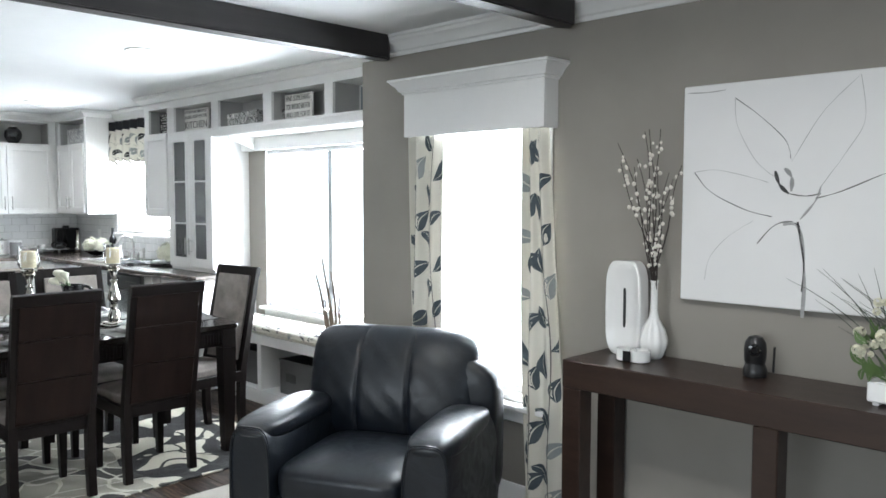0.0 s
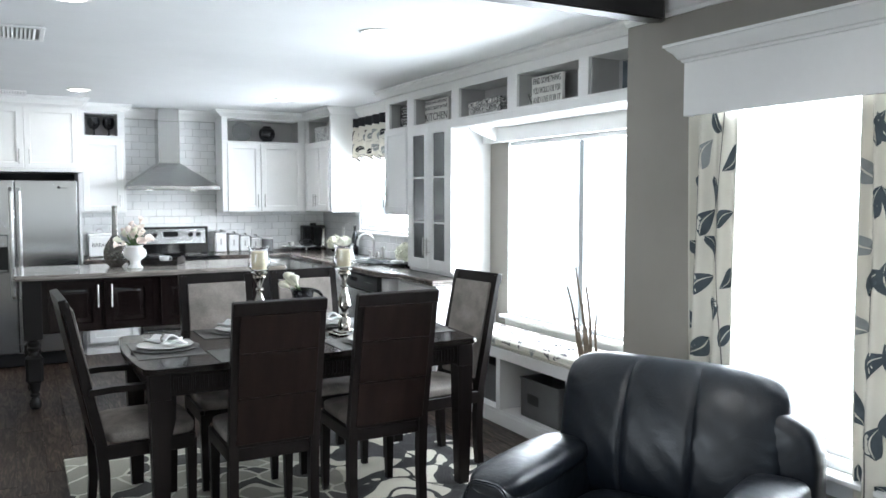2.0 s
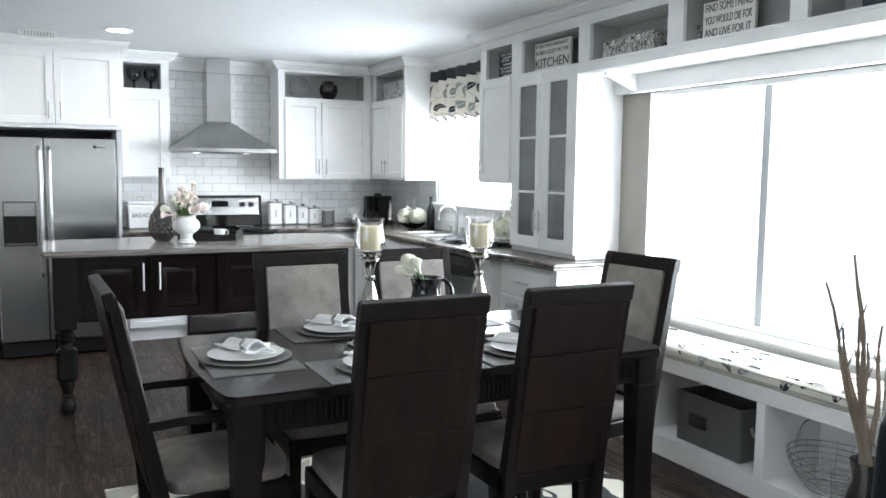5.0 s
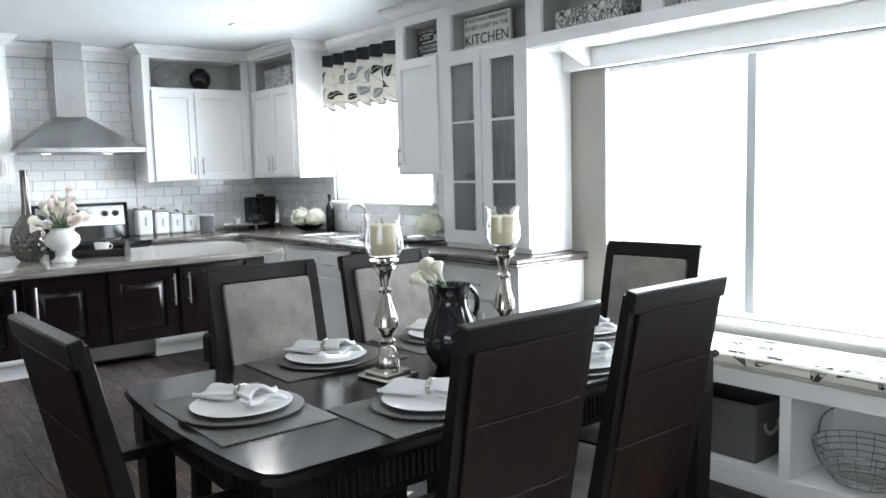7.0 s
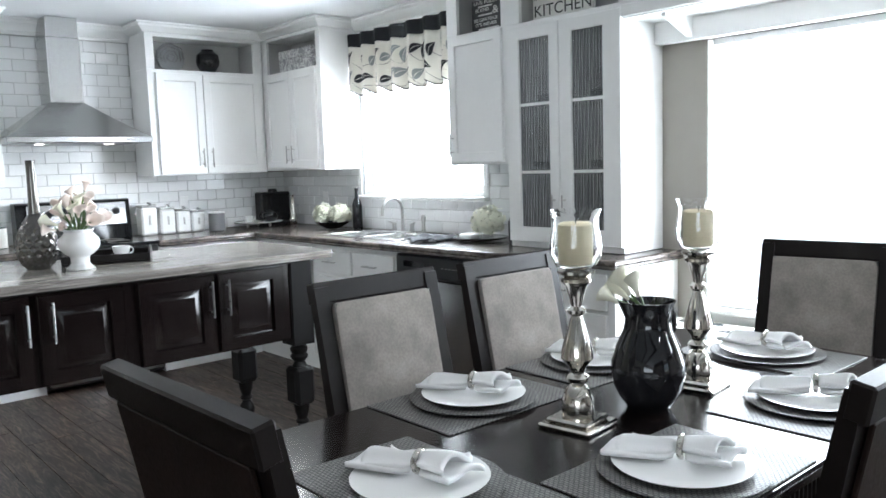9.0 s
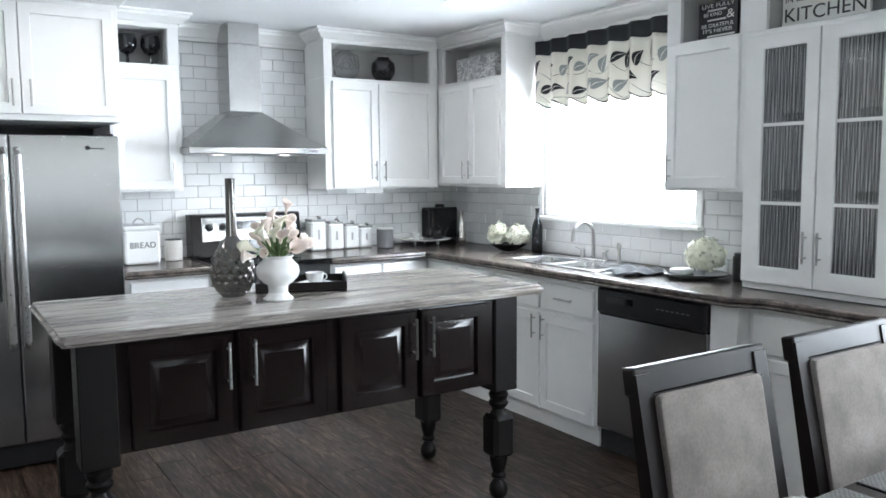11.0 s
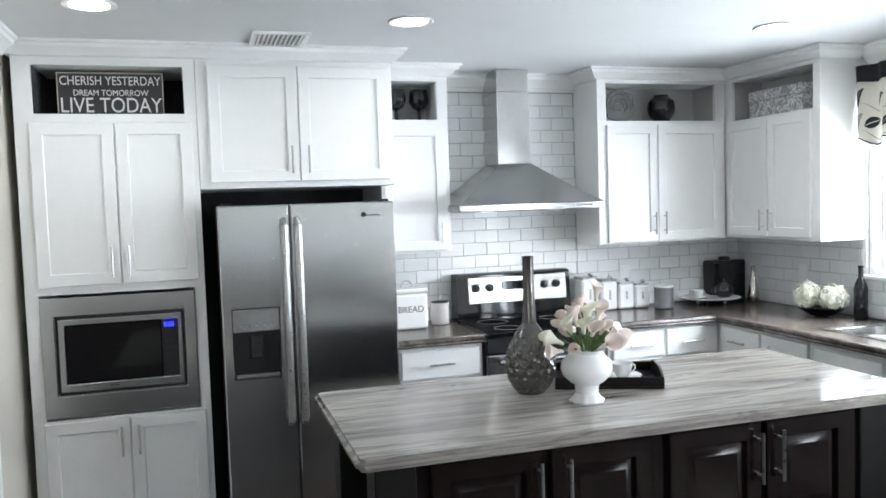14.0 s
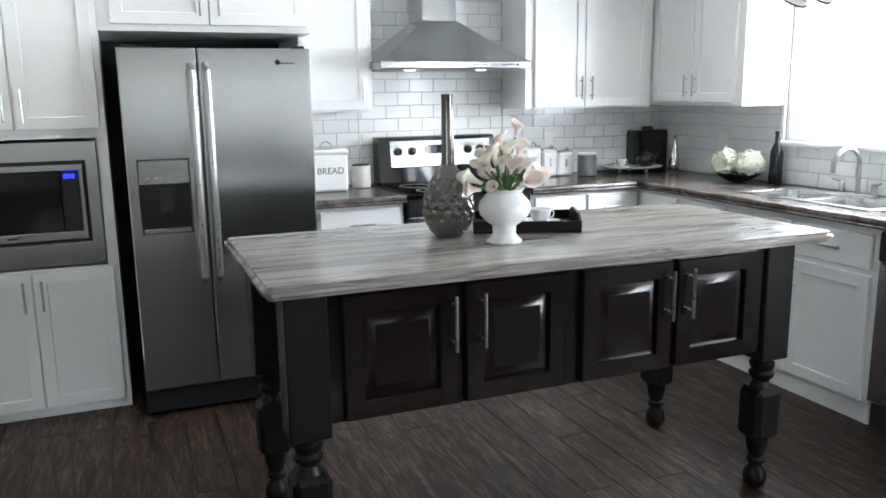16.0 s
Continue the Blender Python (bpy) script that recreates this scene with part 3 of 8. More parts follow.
structure("ground", box(mesh(), (-80, -80, -0.75), (80, 80, -0.6)), painted("dry_ground", (0.3, 0.29, 0.25), 0.95), "pale open ground outside the windows")
structure("backdrop", box(mesh(), (-16, 7.0, -0.6), (4, 7.1, 6)), OUTSIDE, "bright hazy distance outside the windows")

# crown mouldings, base boards, beams
CROWN = [(0, 2.335), (0.012, 2.335), (0.016, 2.352), (0.03, 2.358), (0.045, 2.385), (0.075, 2.405), (0.08, 2.42), (0.092, 2.425), (0.092, 2.4395), (0, 2.4395)]
structure("crown_living", sweep(mesh(), CROWN, [(EAST, LIVING), (PIER, LIVING)], 1), TRIM, "white crown moulding")
structure("crown_window", sweep(mesh(), CROWN, [(-7.2, NORTH), (-8.5, NORTH)], 1), TRIM, "white crown moulding over the sink window")
structure("crown_return", sweep(mesh(), CROWN, [(-8.85, -0.44), (-7.9, -0.44)], 1), TRIM, "white crown moulding")
BASE = [(0, 0), (0.014, 0), (0.014, 0.095), (0.008, 0.112), (0, 0.115)]
structure("baseboard", sweep(mesh(), BASE, [(EAST, LIVING), (PIER, LIVING)], 1), TRIM, "white baseboard")
structure("baseboard_return", sweep(mesh(), BASE, [(-8.9, -0.44), (-7.9, -0.44)], 1), TRIM, "white baseboard")
for bx in (-3.5, -2.265):
    bm = mesh()
    prism(bm, [(bx - 0.05, SOUTH), (bx + 0.05, SOUTH), (bx + 0.05, 3.31), (bx + 0.012, 3.355), (bx - 0.012, 3.355), (bx - 0.05, 3.31)], 2.305, CEIL - 0.002)
    bmesh.ops.bevel(bm, geom=[e for e in bm.edges if abs(e.verts[0].co.z - 2.305) < 1e-4 and abs(e.verts[1].co.z - 2.305) < 1e-4], offset=0.008, segments=2, affect="EDGES")
    structure("ceiling_beam", bm, BEAMWOOD, "black-brown stained ceiling beam")


def window(name, m, hole, sill, label, split=None, trim=0.07, head=True):
    """Frame, sash rails, casing, sill and panes in an opening of a wall."""
    u0, u1, z0, z1 = hole
    ob = thing(name, m @ Vector(((u0 + u1) / 2, 0, z0)), label, "window")
    ob["kind"] = "structure"
    bm = mesh()
    fr0 = 0.012 if split else 0.03
    for a in (u0, u1 - fr0):
        box(bm, (a, -0.12, z0), (a + fr0, 0.002, z1), 0.003, m)
    for a in (z0, z1 - 0.03):
        box(bm, (u0 + 0.03, -0.12, a), (u1 - 0.03, 0.002, a + 0.03), 0.003, m)
    part("window_frame", bm, TRIM, ob)
    spans = [(u0 + 0.03, split - 0.024), (split + 0.024, u1 - 0.03)] if split else [(u0 + 0.03, u1 - 0.03)]
    if split:
        # grey here stands for the post's shaded side against the bright panes
        part("mullion", box(mesh(), (split - 0.024, -0.12, z0 + 0.03), (split + 0.024, -0.006, z1 - 0.03), 0.003, m), BACKLITPOST, ob, "post between the two windows, coloured grey for its backlit shade")
    for a, c in spans:
        bm = mesh()
        if split:
            continue
        for lo, hi in (((a, -0.1, z0 + 0.03), (a + 0.025, -0.06, z1 - 0.03)), ((c - 0.025, -0.1, z0 + 0.03), (c, -0.06, z1 - 0.03)),
                       ((a + 0.025, -0.1, z0 + 0.03), (c - 0.025, -0.06, z0 + 0.065)), ((a + 0.025, -0.1, z1 - 0.06), (c - 0.025, -0.06, z1 - 0.03))):
            box(bm, lo, hi, 0.003, m)
        part("sash", bm, TRIM, ob)
        g = part("pane", box(mesh(), (a + 0.025, -0.083, z0 + 0.065), (c - 0.025, -0.079, z1 - 0.06), 0, m), PANE, ob)
        g.visible_shadow = False
    if trim:
        bm = mesh()
        for a in (u0 - trim, u1):
            box(bm, (a, 0.001, z0), (a + trim, 0.018, z1 + (trim if head else 0)), 0.004, m)
        if head:
            box(bm, (u0, 0.001, z1), (u1, 0.018, z1 + trim), 0.004, m)
        part("casing", bm, TRIM, ob)
    part("window_sill", box(mesh(), (u0 - 0.03, -0.01, z0 - 0.028), (u1 + 0.03, sill, z0 - 0.001), 0.006, m), TRIM, ob)
    if name != "window_2":
        part("apron", box(mesh(), (u0 - 0.01, 0.001, z0 - 0.10), (u1 + 0.01, 0.016, z0 - 0.0285), 0.004, m), TRIM, ob)
    return ob


window("window_1", MN, DIN, 0.06, "white double window over the bench, blown out with daylight", -4.852, 0.0)
window("window_2", MN, KIT, 0.05, "white window over the kitchen sink, bright with daylight", None, 0.03, False)
window("window_3", MNL, LIV, 0.07, "tall white living room window, bright with daylight", None, 0.033)

# ---- kitchen cabinets ----
def pull(bm_parent, m, u, z0, z1, d, upright=True):
    """A bar handle with two posts, standing d out."""
    bm = mesh()
    if upright:
        tube(bm, [(u, d + 0.028, z0), (u, d + 0.028, z1)], 0.0055, 8, m=m)
        for z in (z0 + 0.025, z1 - 0.025):
            tube(bm, [(u, d - 0.001, z), (u, d + 0.028, z)], 0.004, 6, m=m)
    else:
        tube(bm, [(z0, d + 0.028, u), (z1, d + 0.028, u)], 0.0055, 8, m=m)
        for z in (z0 + 0.025, z1 - 0.025):
            tube(bm, [(z, d - 0.001, u), (z, d + 0.028, u)], 0.004, 6, m=m)
    return part("handle", bm, NICKEL, bm_parent, "brushed nickel bar handle")


def shaker(parent, m, u0, u1, z0, z1, d, handle=None, rail=0.055, material=None, name="door"):
    """A framed door with a sunk flat panel; handle: (u, z, z) or ('flat', z, u, u)."""
    bm, t, mat = mesh(), 0.02, material or WHITE
    r = (u0, u1, z0, z1)
    loft(bm, [inset(r, 0, d), inset(r, 0, d + t - 0.0025), inset(r, 0.0025, d + t), inset(r, rail - 0.002, d + t), inset(r, rail, d + t - 0.002), inset(r, rail + 0.001, d + 0.0095)], m)
    ob = part(name, bm, mat, parent)
    if handle and handle[0] == "flat":
        pull(ob, m, handle[1], handle[2], handle[3], d + t, False)
    elif handle:
        pull(ob, m, handle[0], handle[1], handle[2], d + t)
    return ob


def drawer(parent, m, u0, u1, z0, z1, d):
    ob = part("drawer", box(mesh(), (u0, d, z0), (u1, d + 0.02, z1), 0.004, m), WHITE, parent)
    c = (u0 + u1) / 2
    pull(ob, m, (z0 + z1) / 2, c - 0.07, c + 0.07, d + 0.02, False)
    return ob


def niche_box(parent, m, u0, u1, z0, z1, depth, n0, n1, nz0, nz1, back=None):
    """A cabinet carcass with an open display niche above its doors."""
    bm = mesh()
    box(bm, (u0, 0.002, z0), (u1, depth, nz0), 0.002, m)
    box(bm, (u0, 0.002, nz1), (u1, depth, z1), 0.002, m)
    box(bm, (u0, 0.002, nz0), (n0, depth, nz1), 0, m)
    box(bm, (n1, 0.002, nz0), (u1, depth, nz1), 0, m)
    part("body", bm, WHITE, parent)
    bm = mesh()
    box(bm, (n0 + 0.001, 0.002, nz0 + 0.001), (n1 - 0.001, 0.095, nz1 - 0.001), 0, m)
    box(bm, (n0 + 0.001, 0.095, nz0 + 0.001), (n0 + 0.004, depth - 0.02, nz1 - 0.001), 0, m)
    box(bm, (n1 - 0.004, 0.095, nz0 + 0.001), (n1 - 0.001, depth - 0.02, nz1 - 0.001), 0, m)
    part("niche_lining", bm, back or NICHE, parent, "grey painted niche lining")


def base_of(m, u, d=0.2, z=0.0):
    return m @ Vector((u, d, z))


# pantry with built-in microwave
PD = 0.72
pantry = thing("pantry_cabinet", base_of(MW, -0.01), "tall white pantry cabinet with shaker doors and a niche", "cabinet")
for lo, hi in (((-0.40, 0.002, 0.0), (0.385, PD, 0.70)), ((-0.40, 0.002, 1.285), (0.385, PD, 2.113)), ((-0.40, 0.002, 2.334), (0.385, PD, 2.42)),
               ((-0.40, 0.002, 0.70), (-0.345, PD, 1.285)), ((0.337, 0.002, 0.70), (0.385, PD, 1.285)), ((-0.345, 0.002, 0.70), (0.337, 0.1, 1.285)),
               ((-0.40, 0.002, 2.113), (-0.322, PD, 2.334)), ((0.331, 0.002, 2.113), (0.385, PD, 2.334)), ((-0.322, 0.002, 2.113), (0.331, 0.30, 2.334))):
    part("panel", box(mesh(), lo, hi, 0, MW), WHITE, pantry)
bm = box(mesh(), (-0.321, 0.3, 2.114), (0.330, 0.306, 2.333), 0, MW)
for a in (-0.321, 0.326):
    box(bm, (a, 0.306, 2.114), (a + 0.004, PD - 0.02, 2.333), 0, MW)
part("niche_lining", bm, DARKGAP, pantry, "dark niche lining")
shaker(pantry, MW, -0.340, 0.014, 1.325, 2.07, PD, (-0.018, 1.36, 1.50))
shaker(pantry, MW, 0.020, 0.360, 1.325, 2.07, PD, (0.055, 1.36, 1.50))
shaker(pantry, MW, -0.350, 0.014, 0.045, 0.69, PD, (-0.02, 0.515, 0.655))
shaker(pantry, MW, 0.020, 0.360, 0.045, 0.69, PD, (0.055, 0.515, 0.655))

micro = thing("microwave_oven", MW @ Vector((0, PD - 0.1, 0.714)), "built-in stainless microwave oven with a blue clock", "microwave")
bm = mesh()
frame_ring(bm, (-0.343, 0.335, 0.714, 1.272), (-0.285, 0.282, 0.815, 1.185), PD, PD + 0.014, 0.003, MW)
part("trim_frame", bm, STEEL, micro, "brushed stainless trim frame")
part("body", box(mesh(), (-0.284, PD - 0.35, 0.816), (0.281, PD - 0.004, 1.184), 0, MW), DARKGAP, micro)
bm = mesh()
frame_ring(bm, (-0.272, 0.27, 0.832, 1.170), (-0.243, 0.252, 0.868, 1.142), PD - 0.004, PD + 0.016, 0.003, MW)
part("door_frame", bm, STEEL, micro)
part("window_glass", box(mesh(), (-0.2425, PD - 0.003, 0.8685), (0.175, PD + 0.011, 1.1415), 0.003, MW), BLACKGLASS, micro)
part("control_panel", box(mesh(), (0.177, PD - 0.003, 0.8685), (0.2515, PD + 0.012, 1.1415), 0.003, MW), BLACKPLASTIC, micro)
bm = mesh()
for k in range(5):
    for j in range(3):
        box(bm, (0.187 + j * 0.02, PD + 0.0115, 0.90 + k * 0.032), (0.2 + j * 0.02, PD + 0.0135, 0.912 + k * 0.032), 0.001, MW)
part("buttons", bm, DARKGAP, micro)
bm = mesh()
for u in (0.190, 0.206, 0.222):
    for lo, hi in (((u, 1.108), (u + 0.0105, 1.1105)), ((u, 1.1165), (u + 0.0105, 1.119)), ((u, 1.1245), (u + 0.0105, 1.127)), ((u, 1.108), (u + 0.0022, 1.127)), ((u + 0.0083, 1.108), (u + 0.0105, 1.127))):
        box(bm, (lo[0], PD + 0.0118, lo[1]), (hi[0], PD + 0.0134, hi[1]), 0, MW)
part("clock_display", bm, BLUEGLOW, micro, "glowing blue clock digits")
part("maker_badge", box(mesh(), (-0.06, PD + 0.0155, 0.846), (-0.02, PD + 0.0172, 0.853), 0, MW), BLACKPLASTIC, micro)

# fridge surround and fridge
sur = thing("fridge_cabinet", base_of(MW, 0.86, 0.35, 1.75), "white double-door cabinet over the refrigerator", "cabinet")
part("body", box(mesh(), (0.387, 0.002, 1.752), (1.345, PD, 2.42), 0.002, MW), WHITE, sur)
shaker(sur, MW, 0.44, 0.862, 1.782, 2.342, PD, (0.826, 1.82, 1.955))
shaker(sur, MW, 0.868, 1.318, 1.782, 2.342, PD, (0.908, 1.82, 1.955))
solid("fridge_side_panel", box(mesh(), (1.318, 0.002, 0.0), (1.342, PD - 0.2, 1.750), 0.002, MW), WHITE, "white panel beside the refrigerator", "cabinet panel")
# dark sheet over the wall gives the alcove its shade by colour
structure("alcove_shade", box(mesh(), (0.387, 0.002, 0.0), (1.316, 0.012, 1.75), 0, MW), DARKGAP, "dark sheet for the shade behind the refrigerator")

fr = thing("refrigerator", base_of(MW, 0.865, 0.45), "stainless side-by-side refrigerator with an ice dispenser", "refrigerator")
F0, F1, FS, FD = 0.452, 1.278, 0.778, 0.955
part("cabinet", box(mesh(), (F0 + 0.006, 0.05, 0.04), (F1 - 0.006, 0.88, 1.655), 0.006, MW), painted("dark_grey_steel_side", (0.045, 0.045, 0.047), 0.45), fr)
for a, c, nm in ((F0, FS - 0.003, "freezer_door"), (FS + 0.003, F1, "fridge_door")):
    bm = mesh()
    if nm == "freezer_door":
        o, n = (a, c, 0.135, 1.668), (0.497, 0.712, 0.862, 1.19)
        loft(bm, [inset(o, 0, 0.885), inset(o, 0, FD - 0.006), inset(o, 0.006, FD), inset(n, -0.003, FD), inset(n, 0, FD - 0.004), inset(n, 0, 0.9)], MW)
    else:
        box(bm, (a, 0.885, 0.135), (c, FD, 1.668), 0.006, MW)
    dr = part(nm, bm, STEEL, fr, "brushed stainless steel door")
    hu = FS - 0.032 if nm == "freezer_door" else FS + 0.032
    bm = tube(mesh(), [(hu, FD - 0.002, 0.635), (hu, FD + 0.045, 0.66), (hu, FD + 0.055, 0.9), (hu, FD + 0.058, 1.12), (hu, FD + 0.055, 1.34), (hu, FD + 0.045, 1.57), (hu, FD - 0.002, 1.595)], 0.0165, 12, m=MW)
    part("handle", bm, NICKEL, dr, "long satin steel bar handle")
dp = part("dispenser", box(mesh(), (0.4975, 0.9005, 0.8625), (0.7115, 0.905, 1.08), 0, MW), BLACKPLASTIC, fr, "black recessed water and ice dispenser")
part("dispenser_panel", box(mesh(), (0.5, 0.9055, 1.082), (0.709, FD + 0.003, 1.186), 0.004, MW), STEEL, dp)
MARKS = painted("button_marks", (0.35, 0.38, 0.5), 0.4)
for k in range(5):
    part("indicator_light", box(mesh(), (0.53 + k * 0.035, FD + 0.0025, 1.108), (0.544 + k * 0.035, FD + 0.0045, 1.113), 0, MW), MARKS, dp)
part("paddle", box(mesh(), (0.575, 0.9055, 0.95), (0.635, 0.925, 1.06), 0.006, MW), DARKGAP, dp)
part("drip_tray", box(mesh(), (0.505, 0.9055, 0.864), (0.704, FD - 0.004, 0.878), 0.003, MW), CHARGER, dp)
part("toe_grille", box(mesh(), (F0 + 0.003, 0.80, 0.012), (F1 - 0.003, 0.915, 0.125), 0.006, MW), BLACKPLASTIC, fr, "black plastic toe grille")
part("hinge_cover", box(mesh(), (F0 + 0.02, 0.85, 1.655), (F0 + 0.07, 0.935, 1.68), 0.004, MW), BLACKPLASTIC, fr)
part("hinge_cover", box(mesh(), (F1 - 0.07, 0.85, 1.655), (F1 - 0.02, 0.935, 1.68), 0.004, MW), BLACKPLASTIC, fr)
bm = mesh()
box(bm, (1.14, FD - 0.0005, 1.601), (1.205, FD + 0.0015, 1.606), 0, MW)
lathe(bm, [(0.012, 0), (0.012, 0.0015)], 14, MW @ pose(1.128, FD, 1.607, -90))
part("maker_badge", bm, BLACKPLASTIC, fr)

# upper cabinets on the west wall
UD = 0.32
uc = thing("wall_cabinet", base_of(MW, 1.56, 0.16, 1.37), "narrow white wall cabinet with an open niche", "cabinet", "kitchen wall cabinets")
niche_box(uc, MW, 1.346, 1.768, 1.365, 2.42, UD, 1.40, 1.705, 2.128, 2.345)
shaker(uc, MW, 1.372, 1.738, 1.378, 2.088, UD, (1.705, 1.42, 1.54))
uc = thing("wall_cabinet", base_of(MW, 3.18, 0.16, 1.36), "white double-door wall cabinet with an open niche", "cabinet", "kitchen wall cabinets")
niche_box(uc, MW, 2.728, 3.64, 1.358, 2.42, UD, 2.788, 3.57, 2.119, 2.348)
shaker(uc, MW, 2.784, 3.132, 1.368, 2.092, UD, (3.10, 1.41, 1.55))
shaker(uc, MW, 3.138, 3.60, 1.368, 2.092, UD, (3.172, 1.41, 1.55))
uc = thing("wall_cabinet", base_of(MN, -8.95, 0.16, 1.36), "white corner wall cabinet with an open niche", "cabinet", "kitchen wall cabinets")
niche_box(uc, MN, -9.645, -8.515, 1.366, 2.42, UD, -9.265, -8.568, 2.108, 2.352)
shaker(uc, MN, -9.300, -8.925, 1.385, 2.095, UD, (-8.96, 1.42, 1.55))
shaker(uc, MN, -8.919, -8.572, 1.385, 2.095, UD, (-8.885, 1.42, 1.55))
uc = thing("wall_cabinet", base_of(MN, -6.92, 0.16, 1.37), "single-door white wall cabinet with an open niche", "cabinet", "kitchen wall cabinets")
niche_box(uc, MN, -7.170, -6.682, 1.370, 2.42, UD, -7.085, -6.735, 2.108, 2.318)
shaker(uc, MN, -7.150, -6.725, 1.385, 2.098, UD, (-7.118, 1.42, 1.55))
CORNICE = [(0.001, 2.372), (0.02, 2.376), (0.04, 2.398), (0.058, 2.408), (0.062, 2.423), (0.074, 2.427), (0.074, 2.4395), (-0.05, 2.4395), (-0.05, 2.4215), (0.001, 2.4215)]
X1, X2 = WEST + PD, WEST + UD
structure("crown_cabinets", sweep(mesh(), CORNICE, [(WEST + 0.05, -0.40), (X1, -0.40), (X1, 1.345), (X2, 1.345), (X2, 1.768), (WEST + 0.06, 1.768)], -1), TRIM, "white crown moulding on the cabinets")
structure("crown_cabinets", sweep(mesh(), CORNICE, [(WEST + 0.06, 2.728), (X2, 2.728), (X2, NORTH - UD), (-8.515, NORTH - UD), (-8.515, NORTH - 0.06)], -1), TRIM, "white crown moulding on the cabinets")
structure("crown_cabinets", sweep(mesh(), CORNICE, [(-7.170, NORTH - 0.06), (-7.170, NORTH - UD - 0.008), (PIER, NORTH - UD - 0.008)], -1), TRIM, "white crown moulding over the display shelf")

# hutch with reeded glass doors
HD = 0.325
hu = thing("hutch_cabinet", base_of(MN, -6.31, 0.16, 0.92), "white hutch with two reeded glass doors on the counter", "cabinet")
for lo, hi in (((-6.680, 0.002, 0.924), (-6.655, HD, 2.10)), ((-5.965, 0.002, 0.924), (-5.942, HD, 2.10)), ((-6.655, 0.002, 0.924), (-5.965, HD, 0.95)),
               ((-6.655, 0.002, 2.07), (-5.965, HD, 2.10)), ((-6.655, 0.002, 0.95), (-5.965, 0.012, 2.07)),
               ((-6.655, 0.012, 1.313), (-5.965, HD - 0.002, 1.335)), ((-6.655, 0.012, 1.665), (-5.965, HD - 0.002, 1.687))):
    part("panel", box(mesh(), lo, hi, 0, MN), WHITE, hu)
for a, c, g0, g1, hx in ((-6.678, -6.322, -6.588, -6.384, -6.352), (-6.316, -5.944, -6.238, -6.048, -6.285)):
    bm = frame_ring(mesh(), (a, c, 0.955, 2.075), (g0, g1, 1.034, 2.012), HD, HD + 0.02, 0.0025, MN)
    d = part("glass_door", bm, WHITE, hu)
    pane = part("pane", box(mesh(), (g0 - 0.005, HD + 0.006, 1.029), (g1 + 0.005, HD + 0.011, 2.017), 0, MN), REEDGLASS, d, "grey reeded glass pane")
    pane.visible_shadow = False
    # added white strips break the pane's face to show bright shelf lines
    for z in (1.316, 1.668):
        part("lit_edge_strip", box(mesh(), (g0, HD - 0.0015, z), (g1, HD + 0.0116, z + 0.015), 0, MN), WHITE, hu, "added white strip through the pane, for the lit shelf edge")
    pull(d, MN, hx, 1.065, 1.205, HD + 0.02)
dishes = [(-6.53, 1.336, 0.09), (-6.13, 1.336, 0.10), (-6.5, 1.688, 0.085), (-6.14, 1.688, 0.09), (-6.5, 0.951, 0.1), (-6.12, 0.951, 0.09)]
for dx, dz, r in dishes:
    bm = mesh()
    for k in range(4):
        lathe(bm, [(r * 0.5, 0), (r, 0.012), (r, 0.016), (r * 0.5, 0.006)], 24, MN @ pose(dx, 0.17, dz + k * 0.008))
    solid("plate_stack", bm, LEAFPRINT, "stack of dark blue plates behind the cabinet glass", "plates", group="hutch plates")

# display shelf over the window
sh = thing("display_shelf", base_of(MN, -4.9, 0.16, 2.02), "white built-in display shelf over the window with open cubbies", "shelf")
SD = 0.33
bm = mesh()
for lo, hi in (((-6.680, 0.002, 2.102), (-6.592, SD, 2.31)), ((-5.964, 0.002, 2.102), (-5.853, SD, 2.31)), ((-5.210, 0.002, 2.102), (-5.100, SD, 2.31)),
               ((-4.466, 0.002, 2.102), (-4.376, SD, 2.31)), ((PIER - 0.02, 0.002, 2.102), (PIER, SD, 2.31)), ((-6.680, 0.002, 2.31), (PIER, SD, 2.42)),
               ((-5.940, 0.002, 2.025), (PIER, SD, 2.1015)), ((-6.680, 0.002, 2.1005), (-5.942, SD, 2.1018))):
    part("panel", box(mesh(), lo, hi, 0, MN), WHITE, sh)
for a, c in ((-6.592, -5.964), (-5.853, -5.210), (-5.100, -4.466), (-4.376, PIER - 0.02)):
    bm = mesh()
    box(bm, (a + 0.001, 0.002, 2.1025), (c - 0.001, 0.11, 2.309), 0, MN)
    box(bm, (a + 0.001, 0.11, 2.1025), (a + 0.004, SD - 0.02, 2.309), 0, MN)
    box(bm, (c - 0.004, 0.11, 2.1025), (c - 0.001, SD - 0.02, 2.309), 0, MN)
    part("niche_lining", bm, NICHE, sh, "grey painted cubby lining")
part("lower_rail", box(mesh(), (-5.940, SD, 2.03), (PIER, SD + 0.02, 2.085), 0.004, MN), WHITE, sh)
part("window_header", box(mesh(), (-5.940, 0.02, 1.922), (PIER, 0.075, 2.0245), 0.003, MN), WHITE, sh)
bm = prism(mesh(), [(0.08, 2.0245), (0.30, 2.0245), (0.30, 2.01), (0.10, 1.935), (0.08, 1.935)], -5.752, -5.73, MN @ Matrix(((0, 0, 1, 0), (1, 0, 0, 0), (0, 1, 0, 0), (0, 0, 0, 1))))
part("bracket", bm, WHITE, sh)

# ---- base cabinets, counters, appliances ----
BD = 0.60


